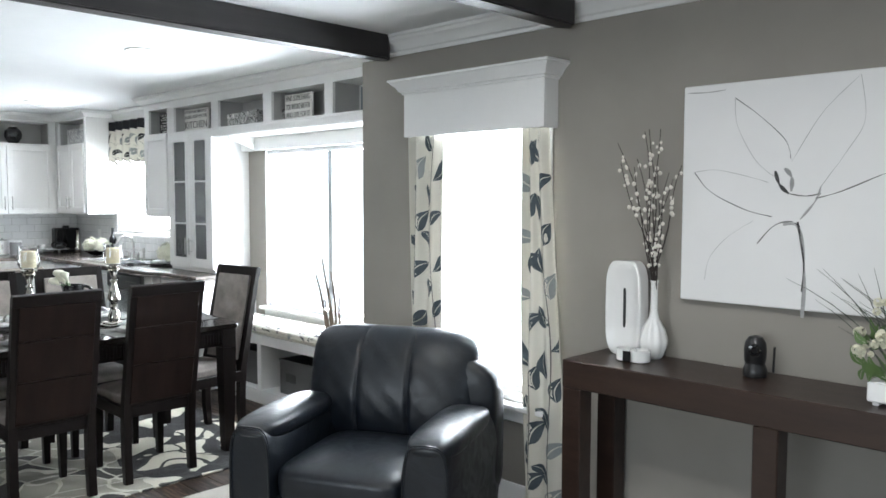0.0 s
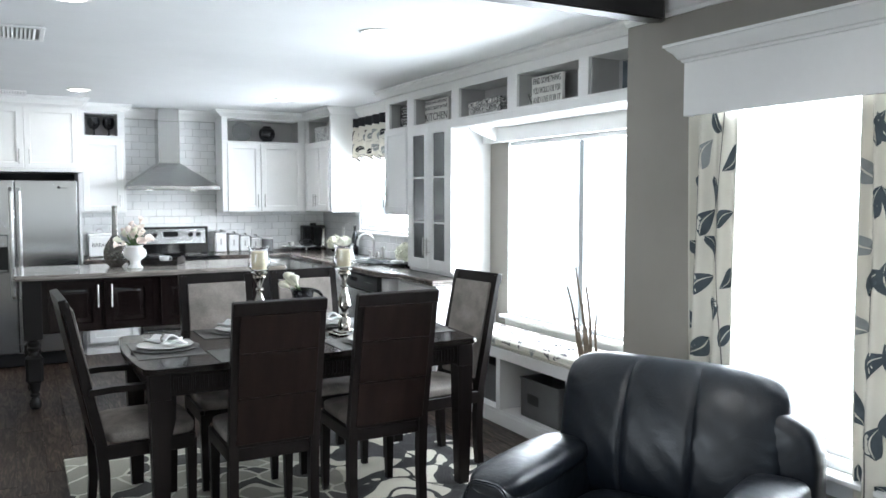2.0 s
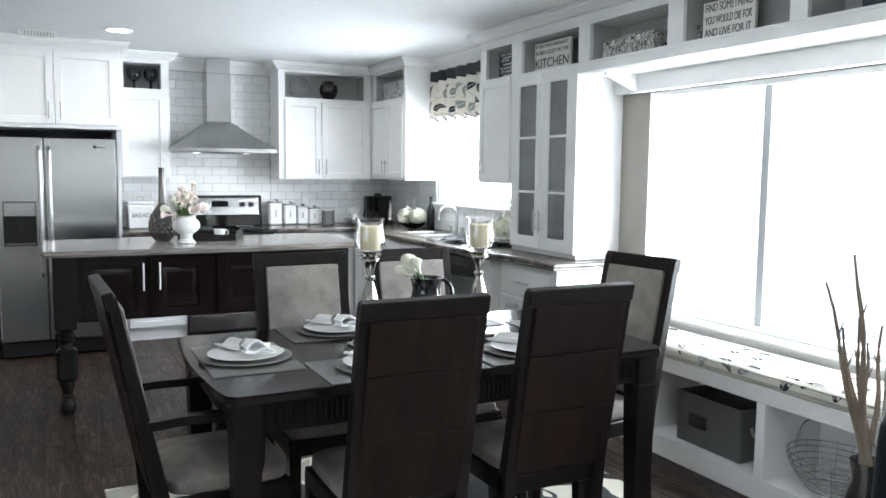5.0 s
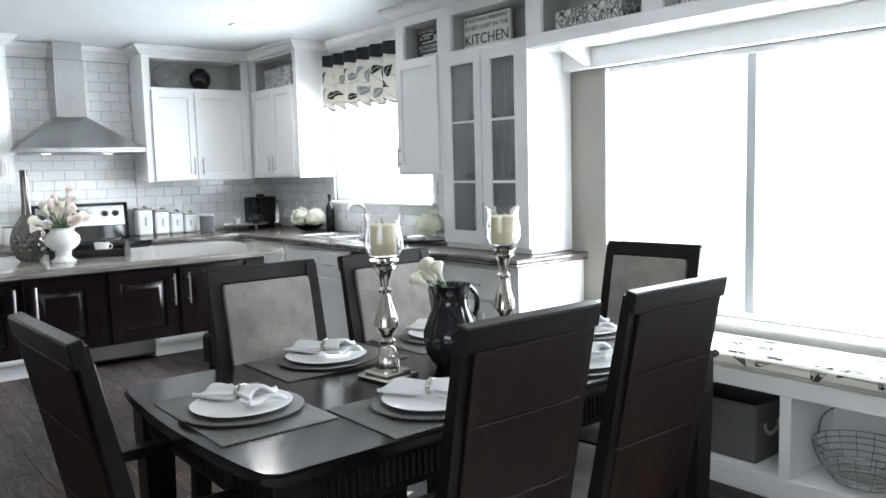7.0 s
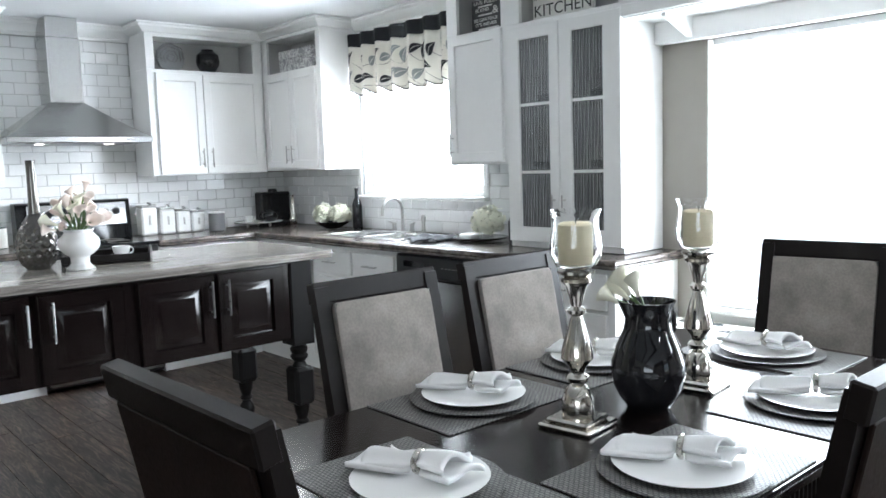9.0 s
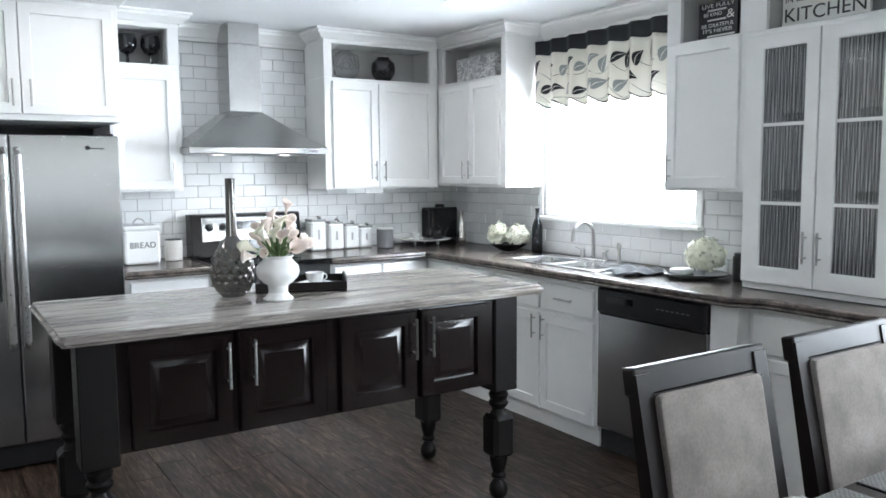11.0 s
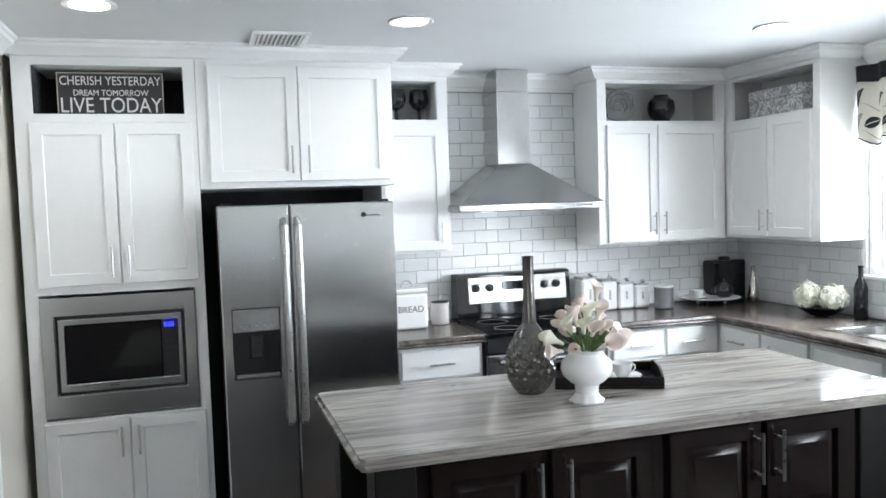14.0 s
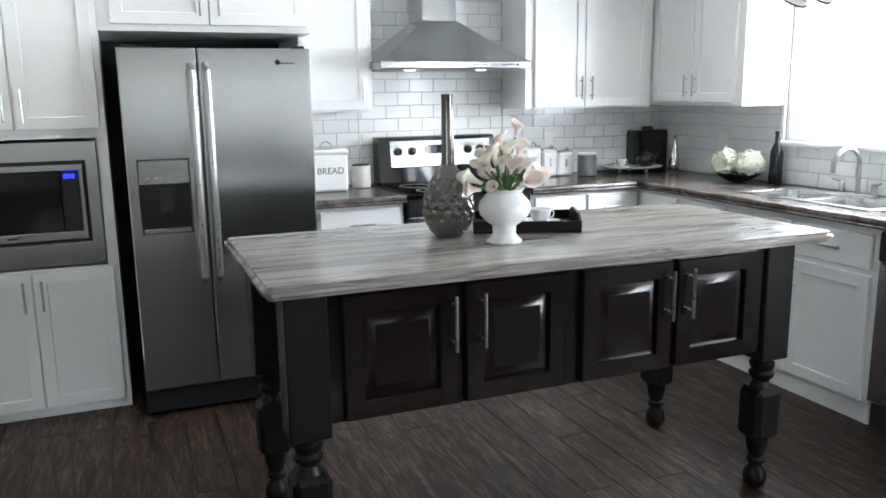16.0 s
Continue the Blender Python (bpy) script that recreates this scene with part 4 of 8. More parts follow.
def base_cabinet(m, u0, u1, depth, fronts, label, group="kitchen base cabinets", z1=0.878):
    ob = thing("base_cabinet", base_of(m, (u0 + u1) / 2, depth / 2), label, "cabinet", group)
    bm = mesh()
    box(bm, (u0, 0.002, 0.085), (u1, depth, z1), 0.002, m)
    box(bm, (u0, 0.002, 0.0), (u1, depth - 0.012, 0.085), 0, m)
    part("body", bm, WHITE, ob)
    for kind, a, c, z0, z2, h in fronts:
        if kind == "drawer":
            drawer(ob, m, a, c, z0, z2, depth)
        elif kind == "blank":
            part("false_front", box(mesh(), (a, depth, z0), (c, depth + 0.02, z2), 0.004, m), WHITE, ob)
        else:
            shaker(ob, m, a, c, z0, z2, depth, h)
    return ob


base_cabinet(MW, 1.343, 1.838, BD, [("drawer", 1.37, 1.815, 0.70, 0.855, None), ("door", 1.37, 1.815, 0.11, 0.685, (1.40, 0.5, 0.64))], "white base cabinet beside the range with a drawer")
base_cabinet(MW, 2.612, 3.365, BD, [("drawer", 2.64, 2.98, 0.70, 0.855, None), ("drawer", 3.0, 3.34, 0.70, 0.855, None), ("door", 2.64, 2.98, 0.11, 0.685, (2.945, 0.5, 0.64)), ("door", 3.0, 3.34, 0.11, 0.685, (3.035, 0.5, 0.64))], "white base cabinet with two drawers and doors")
base_cabinet(MN, -9.645, -8.27, BD, [("drawer", -9.0, -8.66, 0.70, 0.855, None), ("door", -9.0, -8.66, 0.11, 0.685, (-8.70, 0.5, 0.64)), ("door", -8.64, -8.29, 0.11, 0.855, (-8.60, 0.5, 0.64))], "white corner base cabinet")
base_cabinet(MN, -8.268, -7.345, BD, [("drawer", -8.24, -7.82, 0.69, 0.845, None), ("drawer", -7.80, -7.375, 0.69, 0.845, None),
             ("door", -8.24, -7.815, 0.105, 0.665, (-7.85, 0.515, 0.655)), ("door", -7.805, -7.375, 0.105, 0.665, (-7.77, 0.515, 0.655))], "white sink base cabinet with shaker doors")
base_cabinet(MN, -6.64, -6.50, BD, [], "white filler panel beside the dishwasher")
base_cabinet(MN, -6.498, -5.855, 0.52, [("drawer", -6.46, -5.895, 0.68, 0.85, None), ("door", -6.46, -6.185, 0.11, 0.66, (-6.215, 0.49, 0.63)), ("door", -6.175, -5.895, 0.11, 0.66, (-6.14, 0.49, 0.63))], "white base cabinet under the hutch")

# dishwasher
dw = thing("dishwasher", base_of(MN, -6.99, 0.3), "stainless dishwasher with a black control panel", "dishwasher")
part("body", box(mesh(), (-7.343, 0.02, 0.0), (-6.642, 0.58, 0.874), 0.003, MN), DARKGAP, dw)
part("door", box(mesh(), (-7.338, 0.582, 0.12), (-6.647, 0.618, 0.735), 0.006, MN), STEELV, dw, "stainless steel door panel")
bm = box(mesh(), (-7.338, 0.582, 0.738), (-6.647, 0.632, 0.872), 0.012, MN)
part("control_panel", bm, BLACKPLASTIC, dw, "glossy black control panel")
bm = mesh()
for k in range(7):
    box(bm, (-6.93 + k * 0.03, 0.6315, 0.808), (-6.913 + k * 0.03, 0.6335, 0.813), 0, MN)
part("button_marks", bm, CHARGER, dw)
part("pull_recess", box(mesh(), (-7.26, 0.6312, 0.80), (-7.08, 0.6335, 0.835), 0.001, MN), BLACKGLASS, dw)
part("toe_panel", box(mesh(), (-7.338, 0.5, 0.01), (-6.647, 0.575, 0.115), 0.003, MN), BLACKPLASTIC, dw)


def worktop(name, polys, material, label, z0=0.882, z1=0.92, hole=None):
    bm = mesh()
    for p in polys:
        prism(bm, p, z0, z1)
    bmesh.ops.remove_doubles(bm, verts=bm.verts, dist=1e-4)
    top = [e for e in bm.edges if e.is_boundary is False and abs(e.calc_face_angle(0)) > 1.2 and (e.verts[0].co.z > z1 - 1e-4) == (e.verts[1].co.z > z1 - 1e-4)]
    bmesh.ops.bevel(bm, geom=top, offset=0.010, segments=3, affect="EDGES")
    return solid(name, bm, material, label, "countertop")


FX, FY = WEST + 0.635, NORTH - 0.635
worktop("countertop", [[(WEST + 0.003, 1.344), (FX, 1.344), (FX, 1.84), (WEST + 0.003, 1.84)]], COUNTER, "dark brown stone-look laminate countertop beside the range")
SK = (-8.30, -7.52, 3.49, 3.87)
bm = mesh()
prism(bm, [(WEST + 0.003, 2.61), (FX, 2.61), (FX, FY - 0.0), (WEST + 0.003, FY)], 0.882, 0.92)
for x0, x1, y0, y1 in ((WEST + 0.003, SK[0], FY, NORTH - 0.003), (SK[1], -6.52, FY, NORTH - 0.003), (SK[0], SK[1], FY, SK[2]), (SK[0], SK[1], SK[3], NORTH - 0.003)):
    prism(bm, [(x0, y0), (x1, y0), (x1, y1), (x0, y1)], 0.882, 0.92)
prism(bm, [(-6.52, FY), (-6.40, FY + 0.085), (-5.835, FY + 0.085), (-5.835, NORTH - 0.003), (-6.52, NORTH - 0.003)], 0.882, 0.92)
bmesh.ops.remove_doubles(bm, verts=bm.verts, dist=1e-4)
bm.normal_update()
solid("countertop", bm, COUNTER, "dark brown stone-look laminate countertop round the sink", "countertop")
for name, path in (("counter_edge", [(FX + 0.004, 2.61), (FX + 0.004, FY - 0.004), (-6.52, FY - 0.004), (-6.40, FY + 0.081), (-5.831, FY + 0.081), (-5.831, NORTH - 0.004)]), ("counter_edge", [(FX + 0.004, 1.344), (FX + 0.004, 1.84)])):
    prof = [(0.0, 0.878), (0.006, 0.88), (0.010, 0.886), (0.006, 0.894), (0.011, 0.904), (0.008, 0.916), (0.0, 0.922), (-0.01, 0.9225), (-0.006, 0.878)]
    solid(name, sweep(mesh(), prof, path, -1), COUNTER, "rough-cut dark laminate counter edge", "countertop edge")

# sink and tap
sk = thing("sink", ((SK[0] + SK[1]) / 2, (SK[2] + SK[3]) / 2, 0.92), "double-bowl stainless steel sink", "sink")
bm = mesh()
for x0, x1, y0, y1 in ((SK[0] - 0.015, SK[1] + 0.015, SK[2] - 0.015, SK[2] + 0.03), (SK[0] - 0.015, SK[1] + 0.015, SK[3] - 0.06, SK[3] + 0.03),
                       (SK[0] - 0.015, SK[0] + 0.03, SK[2] + 0.03, SK[3] - 0.06), (SK[1] - 0.03, SK[1] + 0.015, SK[2] + 0.03, SK[3] - 0.06), (-7.93, -7.89, SK[2] + 0.03, SK[3] - 0.06)):
    box(bm, (x0, y0, 0.9205), (x1, y1, 0.926), 0.002)
part("rim", bm, SINKSTEEL, sk)
for x0, x1 in ((SK[0] + 0.03, -7.93), (-7.89, SK[1] - 0.03)):
    def bowl(u, v, x0=x0, x1=x1):
        a = 2 * math.pi * u
        k = 1 - 0.12 * min(1, v * 1.6) if v < 0.65 else (1 - 0.12) * (1 - (v - 0.65) / 0.35)
        z = 0.923 - 0.16 * min(1, v / 0.65) ** 1.2
        sx, sy = (math.copysign(abs(w) ** 0.4, w) for w in (math.cos(a), math.sin(a)))
        return ((x0 + x1) / 2 + sx * k * (x1 - x0) / 2, (SK[2] + SK[3] - 0.03) / 2 + sy * k * (SK[3] - SK[2] - 0.09) / 2, z)
    part("bowl", grid(mesh(), bowl, 32, 12, True), SINKSTEEL, sk)
tp = thing("kitchen_tap", (-7.89, 3.845, 0.926), "nickel gooseneck kitchen tap with two levers", "tap")
part("base_plate", box(mesh(), (-8.0, 3.82, 0.9262), (-7.78, 3.87, 0.936), 0.004), NICKEL, tp)
pts = [(-7.89, 3.845, 0.93), (-7.89, 3.845, 1.08)] + [(-7.89, 3.845 - 0.085 + 0.085 * math.cos(a), 1.08 + 0.085 * math.sin(a)) for a in [math.pi * k / 10 for k in range(1, 11)]] + [(-7.89, 3.675, 1.05)]
part("spout", tube(mesh(), pts, 0.012, 10), NICKEL, tp)
for sx in (-7.985, -7.795):
    bm = lathe(mesh(), [(0.02, 0.936), (0.014, 0.96), (0.016, 0.985), (0.006, 0.995)], 14, Matrix.Translation((sx, 3.845, 0)))
    tube(bm, [(sx, 3.845, 0.985), (sx + (0.05 if sx > -7.9 else -0.05), 3.83, 1.0)], [0.007, 0.005])
    part("lever", bm, NICKEL, tp)
part("side_spray", lathe(mesh(), [(0.018, 0.922), (0.014, 0.95), (0.011, 0.99), (0.017, 1.03), (0.008, 1.05)], 14, Matrix.Translation((-7.68, 3.85, 0))), NICKEL, tp)

# range
R0, R1 = 1.848, 2.602
rg = thing("range", base_of(MW, 2.225, 0.3), "black and stainless electric range", "range")
part("body", box(mesh(), (R0, 0.03, 0.02), (R1, 0.60, 0.90), 0.004, MW), BLACKPLASTIC, rg)
part("cooktop", box(mesh(), (R0, 0.12, 0.9005), (R1, 0.655, 0.925), 0.005, MW), BLACKGLASS, rg, "black glass cooktop")
for u, d, r in ((2.03, 0.26, 0.09), (2.42, 0.26, 0.075), (2.03, 0.5, 0.075), (2.42, 0.5, 0.1)):
    bm = tube(mesh(), [(u + r * math.cos(a), d + r * math.sin(a), 0.9252) for a in [2 * math.pi * k / 30 for k in range(30)]], 0.0012, 4, True, MW)
    part("burner_ring", bm, CHARGER, rg)
gd = part("back_guard", prism(mesh(), [(0.03, 0.92), (0.16, 0.92), (0.155, 1.0), (0.135, 1.195), (0.12, 1.205), (0.03, 1.205)], R0, R1, MW @ Matrix(((0, 0, 1, 0), (1, 0, 0, 0), (0, 1, 0, 0), (0, 0, 0, 1)))), BLACKGLASS, rg, "black control back guard")
GT = MW @ pose(0, 0.149, 1.1, 5.9, 0, 0)
part("control_panel", box(mesh(), (R0 + 0.07, -0.002, -0.075), (R1 - 0.03, 0.006, 0.085), 0.006, GT), STEEL, gd, "stainless control panel")
part("display", box(mesh(), (2.14, 0.005, 0.0), (2.29, 0.009, 0.055), 0.003, GT), BLACKGLASS, gd)
for u in (1.965, 2.055, 2.42, 2.50):
    bm = lathe(mesh(), [(0.026, 0), (0.024, 0.014), (0.019, 0.016), (0.017, 0.03), (0.012, 0.032)], 20, GT @ pose(u, 0.0062, 0.02, -90))
    part("knob", bm, BLACKPLASTIC, gd, "black control knob")
od = part("oven_door", box(mesh(), (R0 + 0.006, 0.6005, 0.20), (R1 - 0.006, 0.645, 0.80), 0.008, MW), STEEL, rg, "stainless oven door")
part("oven_window", box(mesh(), (R0 + 0.1, 0.6445, 0.30), (R1 - 0.1, 0.6475, 0.66), 0.003, MW), BLACKGLASS, od)
bm = tube(mesh(), [(R0 + 0.06, 0.69, 0.765), (R1 - 0.06, 0.69, 0.765)], 0.012, 10, m=MW)
for u in (R0 + 0.09, R1 - 0.09):
    tube(bm, [(u, 0.64, 0.765), (u, 0.69, 0.765)], 0.009, 8, m=MW)
part("handle", bm, STEEL, od)
part("front_panel", box(mesh(), (R0 + 0.003, 0.6005, 0.81), (R1 - 0.003, 0.642, 0.898), 0.006, MW), BLACKPLASTIC, rg)
part("drawer", box(mesh(), (R0 + 0.006, 0.6005, 0.04), (R1 - 0.006, 0.64, 0.19), 0.008, MW), STEEL, rg, "stainless storage drawer")

# range hood
hd = thing("range_hood", base_of(MW, 2.19, 0.2, 1.59), "stainless steel chimney range hood", "range hood")
HU0, HU1, HDD = 1.752, 2.655, 0.53
CH0, CH1, CHD = 2.098, 2.308, 0.255
part("lip", box(mesh(), (HU0, 0.02, 1.594), (HU1, HDD, 1.632), 0.003, MW), STEELV, hd)


def pyramid(u, v):
    k = v ** 0.92
    prof = 1.632 + (1.872 - 1.632) * v
    a0, a1 = HU0 + (CH0 - HU0) * k, HU1 + (CH1 - HU1) * k
    dd = HDD + (CHD - HDD) * k
    s = u * 4
    if s < 1:
        p = (a0, 0.02 + (dd - 0.02) * s)
    elif s < 2:
        p = (a0 + (a1 - a0) * (s - 1), dd)
    elif s < 3:
        p = (a1, dd + (0.02 - dd) * (s - 2))
    else:
        p = (a1 + (a0 - a1) * (s - 3), 0.02)
    return MW @ Vector((p[0], p[1], prof))


part("canopy", grid(mesh(), pyramid, 32, 8, True), HOODSTEEL, hd, "flared stainless canopy")
part("chimney", box(mesh(), (CH0, 0.02, 1.86), (CH1, CHD, 2.30), 0.003, MW), HOODSTEEL, hd, "stainless chimney")
part("chimney_sleeve", box(mesh(), (CH0 + 0.004, 0.02, 2.3005), (CH1 - 0.004, CHD - 0.004, 2.435), 0.002, MW), HOODSTEEL, hd, "upper telescoping chimney sleeve")
part("filter", box(mesh(), (HU0 + 0.05, 0.05, 1.590), (HU1 - 0.05, HDD - 0.05, 1.5938), 0, MW), CHARGER, hd)
bm = mesh()
for k in range(5):
    lathe(bm, [(0.006, 0), (0.006, 0.002)], 10, MW @ pose(2.48 + k * 0.022, HDD, 1.613, -90))
part("buttons", bm, BLACKPLASTIC, hd)
for hy in (1.98, 2.42):
    part("lamp", lathe(mesh(), [(0.03, 0), (0.03, 0.003)], 16, MW @ pose(hy, 0.35, 1.5875)), LAMPGLOW, hd)

# ceiling lights and vents
# the last two fittings only house the added living room fill lamps
for cx, cy in CANS + ADDED_FILL_CANS:
    cl = thing("recessed_light", (cx, cy, 2.43), "white recessed ceiling light, lit", "ceiling light", "recessed lights")
    part("trim_ring", lathe(mesh(), [(0.072, 2.4395), (0.096, 2.4395), (0.1, 2.434), (0.094, 2.431), (0.076, 2.436)], 32, Matrix.Translation((cx, cy, 0))), TRIM, cl)
    part("lens", lathe(mesh(), [(0.071, 2.4345), (0.071, 2.4315), (0.055, 2.4300)], 32, Matrix.Translation((cx, cy, 0))), LAMPGLOW, cl, "glowing lens")
for x0, x1, y0, y1 in ((-8.91, -8.585, 0.64, 0.90), (-6.03, -5.64, 0.70, 0.955)):
    vt = thing("ceiling_vent", ((x0 + x1) / 2, (y0 + y1) / 2, 2.425), "white louvred ceiling air vent", "vent", "ceiling vents")
    bm = mesh()
    for lo, hi in (((x0, y0, 2.428), (x1, y0 + 0.025, 2.4395)), ((x0, y1 - 0.025, 2.428), (x1, y1, 2.4395)), ((x0, y0 + 0.025, 2.428), (x0 + 0.025, y1 - 0.025, 2.4395)), ((x1 - 0.025, y0 + 0.025, 2.428), (x1, y1 - 0.025, 2.4395))):
        box(bm, lo, hi, 0.002)
    part("frame", bm, TRIM, vt)
    part("backing", box(mesh(), (x0 + 0.025, y0 + 0.025, 2.436), (x1 - 0.025, y1 - 0.025, 2.4392)), NICHE, vt)
    n = int((y1 - y0 - 0.05) / 0.021)
    for k in range(n):
        y = y0 + 0.03 + k * 0.021
        part("slat", box(mesh(), (x0 + 0.026, -0.008, -0.001), (x1 - 0.026, 0.008, 0.001), 0, pose(0, y + 0.006, 2.430, 35)), TRIM, vt)

# ---- island ----
IX0, IX1, IY0, IY1 = -7.83, -6.985, 0.745, 2.70
isl = thing("kitchen_island", ((IX0 + IX1) / 2, (IY0 + IY1) / 2, 0), "espresso wood kitchen island on four turned legs", "kitchen island")
BX0, BX1, BY0, BY1 = -7.66, -7.075, 0.905, 2.50
part("body", box(mesh(), (BX0, BY0, 0.545), (BX1, BY1, 0.937), 0.003), ESPRESSO, isl)
part("apron", box(mesh(), (-7.73, 0.83, 0.922), (-7.06, 2.575, 0.938), 0.004), BLACKLEG, isl)
MI = Matrix(((0, 1, 0, BX1), (1, 0, 0, 0), (0, 0, 1, 0), (0, 0, 0, 1)))


def raised_door(parent, m, u0, u1, z0, z1, hu):
    """A framed door with a raised, bevelled field."""
    t, r, o = 0.022, 0.058, (u0, u1, z0, z1)
    bm = loft(mesh(), [inset(o, 0, 0), inset(o, 0, t - 0.004), inset(o, 0.004, t), inset(o, r - 0.003, t), inset(o, r, t - 0.004), inset(o, r, 0.006), inset(o, r + 0.006, 0.006), inset(o, r + 0.032, 0.019), inset(o, r + 0.036, 0.019)], m)
    ob = part("door", bm, ESPRESSO, parent)
    pull(ob, m, hu, z0 + 0.17, z0 + 0.335, t)
    return ob


raised_door(isl, MI, 0.965, 1.308, 0.552, 0.916, 1.292)
raised_door(isl, MI, 1.335, 1.672, 0.552, 0.916, 1.385)
raised_door(isl, MI, 1.732, 2.072, 0.552, 0.916, 2.055)
raised_door(isl, MI, 2.095, 2.430, 0.552, 0.916, 2.135)
LEG = [(0.0, 0.004), (0.028, 0.004), (0.040, 0.018), (0.044, 0.042), (0.038, 0.066), (0.026, 0.08), (0.024, 0.092), (0.034, 0.10), (0.034, 0.112), (0.026, 0.122), (0.036, 0.155), (0.041, 0.19), (0.041, 0.20)]
MID = [(0.041, 0.39), (0.033, 0.405), (0.028, 0.418), (0.043, 0.435), (0.045, 0.447), (0.036, 0.458), (0.043, 0.472), (0.045, 0.485), (0.034, 0.498), (0.041, 0.512)]
for lx, ly in ((-7.12, 0.865), (-7.12, 2.535), (-7.72, 0.865), (-7.72, 2.535)):
    bm = lathe(mesh(), LEG, 20, Matrix.Translation((lx, ly, 0)))
    lathe(bm, MID, 20, Matrix.Translation((lx, ly, 0)))
    box(bm, (lx - 0.057, ly - 0.057, 0.198), (lx + 0.057, ly + 0.057, 0.392), 0.018)
    box(bm, (lx - 0.06, ly - 0.06, 0.508), (lx + 0.06, ly + 0.06, 0.937), 0.004)
    lg = part("leg", bm, BLACKLEG, isl, "black turned wooden leg")
    part("foot_glide", lathe(mesh(), [(0.018, 0.0), (0.02, 0.005)], 12, Matrix.Translation((lx, ly, 0))), OUTLET, lg)
bm = prism(mesh(), [(IX0 + 0.02, IY0), (IX1 - 0.02, IY0), (IX1, IY0 + 0.02), (IX1, IY1 - 0.02), (IX1 - 0.02, IY1), (IX0 + 0.02, IY1), (IX0, IY1 - 0.02), (IX0, IY0 + 0.02)], 0.9385, 0.974)
bmesh.ops.bevel(bm, geom=[e for e in bm.edges if abs(e.verts[0].co.z - e.verts[1].co.z) < 1e-4], offset=0.013, segments=3, affect="EDGES")
itop = part("island_top", bm, ISLANDTOP, isl, "grey and brown streaked laminate top")
ITZ = 0.9745

# ---- dining table ----
TX0, TX1, TY0, TY1, TZ = -5.268, -4.318, 1.238, 2.895, 0.79
TC = ((TX0 + TX1) / 2, (TY0 + TY1) / 2)
tb = thing("dining_table", (*TC, 0.012), "dark polished wood dining table with a reeded apron", "table")


def boat(inset, n=10):
    """The table's outline: straight sides, gently bowed ends and cut corners."""
    x0, x1, y0, y1, c = TX0 + inset, TX1 - inset, TY0 + inset, TY1 - inset, 0.03
    pts = [(x1, y0 + c), (x1, y1 - c)]
    pts += [(x1 - c - (x1 - x0 - 2 * c) * k / n, y1 + 0.028 * math.sin(math.pi * k / n)) for k in range(n + 1)]
    pts += [(x0, y1 - c), (x0, y0 + c)]
    pts += [(x0 + c + (x1 - x0 - 2 * c) * k / n, y0 - 0.028 * math.sin(math.pi * k / n)) for k in range(n + 1)]
    return pts


bm = prism(mesh(), boat(0.0), 0.762, TZ)
bmesh.ops.bevel(bm, geom=[e for e in bm.edges if abs(e.verts[0].co.z - e.verts[1].co.z) < 1e-4], offset=0.006, segments=2, affect="EDGES")
part("tabletop", bm, TABLEWOOD, tb)
bm = mesh()
for lo, hi in (((TX1 - 0.055, TY0 + 0.11, 0.66), (TX1 - 0.035, TY1 - 0.11, 0.762)), ((TX0 + 0.035, TY0 + 0.11, 0.66), (TX0 + 0.055, TY1 - 0.11, 0.762)),
               ((TX0 + 0.11, TY0 + 0.035, 0.66), (TX1 - 0.11, TY0 + 0.055, 0.762)), ((TX0 + 0.11, TY1 - 0.055, 0.66), (TX1 - 0.11, TY1 - 0.035, 0.762))):
    box(bm, lo, hi, 0.002)
part("apron", bm, DARKWOOD, tb)
bm = mesh()
k = TY0 + 0.125
while k < TY1 - 0.13:
    for x in (TX1 - 0.035, TX0 + 0.035):
        s = 1 if x > TC[0] else -1
        box(bm, (x - 0.003, k, 0.678), (x + s * 0.006, k + 0.011, 0.742), 0.003)
    k += 0.0185
k = TX0 + 0.125
while k < TX1 - 0.13:
    for y, s in ((TY0 + 0.035, -1), (TY1 - 0.035, 1)):
        box(bm, (k, y - 0.003, 0.678), (k + 0.011, y + s * 0.006, 0.742), 0.003)
    k += 0.0185
tagged(part("reeding", bm, DARKWOOD, tb, "row of small upright reeds"), kind="stuff")
for x in (TX0 + 0.068, TX1 - 0.068):
    for y in (TY0 + 0.068, TY1 - 0.068):
        bm = mesh()
        box(bm, (x - 0.045, y - 0.045, 0.645), (x + 0.045, y + 0.045, 0.7615), 0.004)
        v = [[bm.verts.new((x + sx * h, y + sy * h, z)) for sx, sy in ((-1, -1), (1, -1), (1, 1), (-1, 1))] for h, z in ((0.043, 0.646), (0.040, 0.45), (0.029, 0.012))]
        for p, q in zip(v, v[1:]):
            for i in range(4):
                face(bm, [p[i], p[(i + 1) % 4], q[(i + 1) % 4], q[i]])
        face(bm, v[0])
        face(bm, v[-1])
        part("leg", bm, DARKWOOD, tb)

# ---- dining chairs ----
def slant(y0, z0, y1, z1, z):
    return y0 + (y1 - y0) * (z - z0) / (z1 - z0)


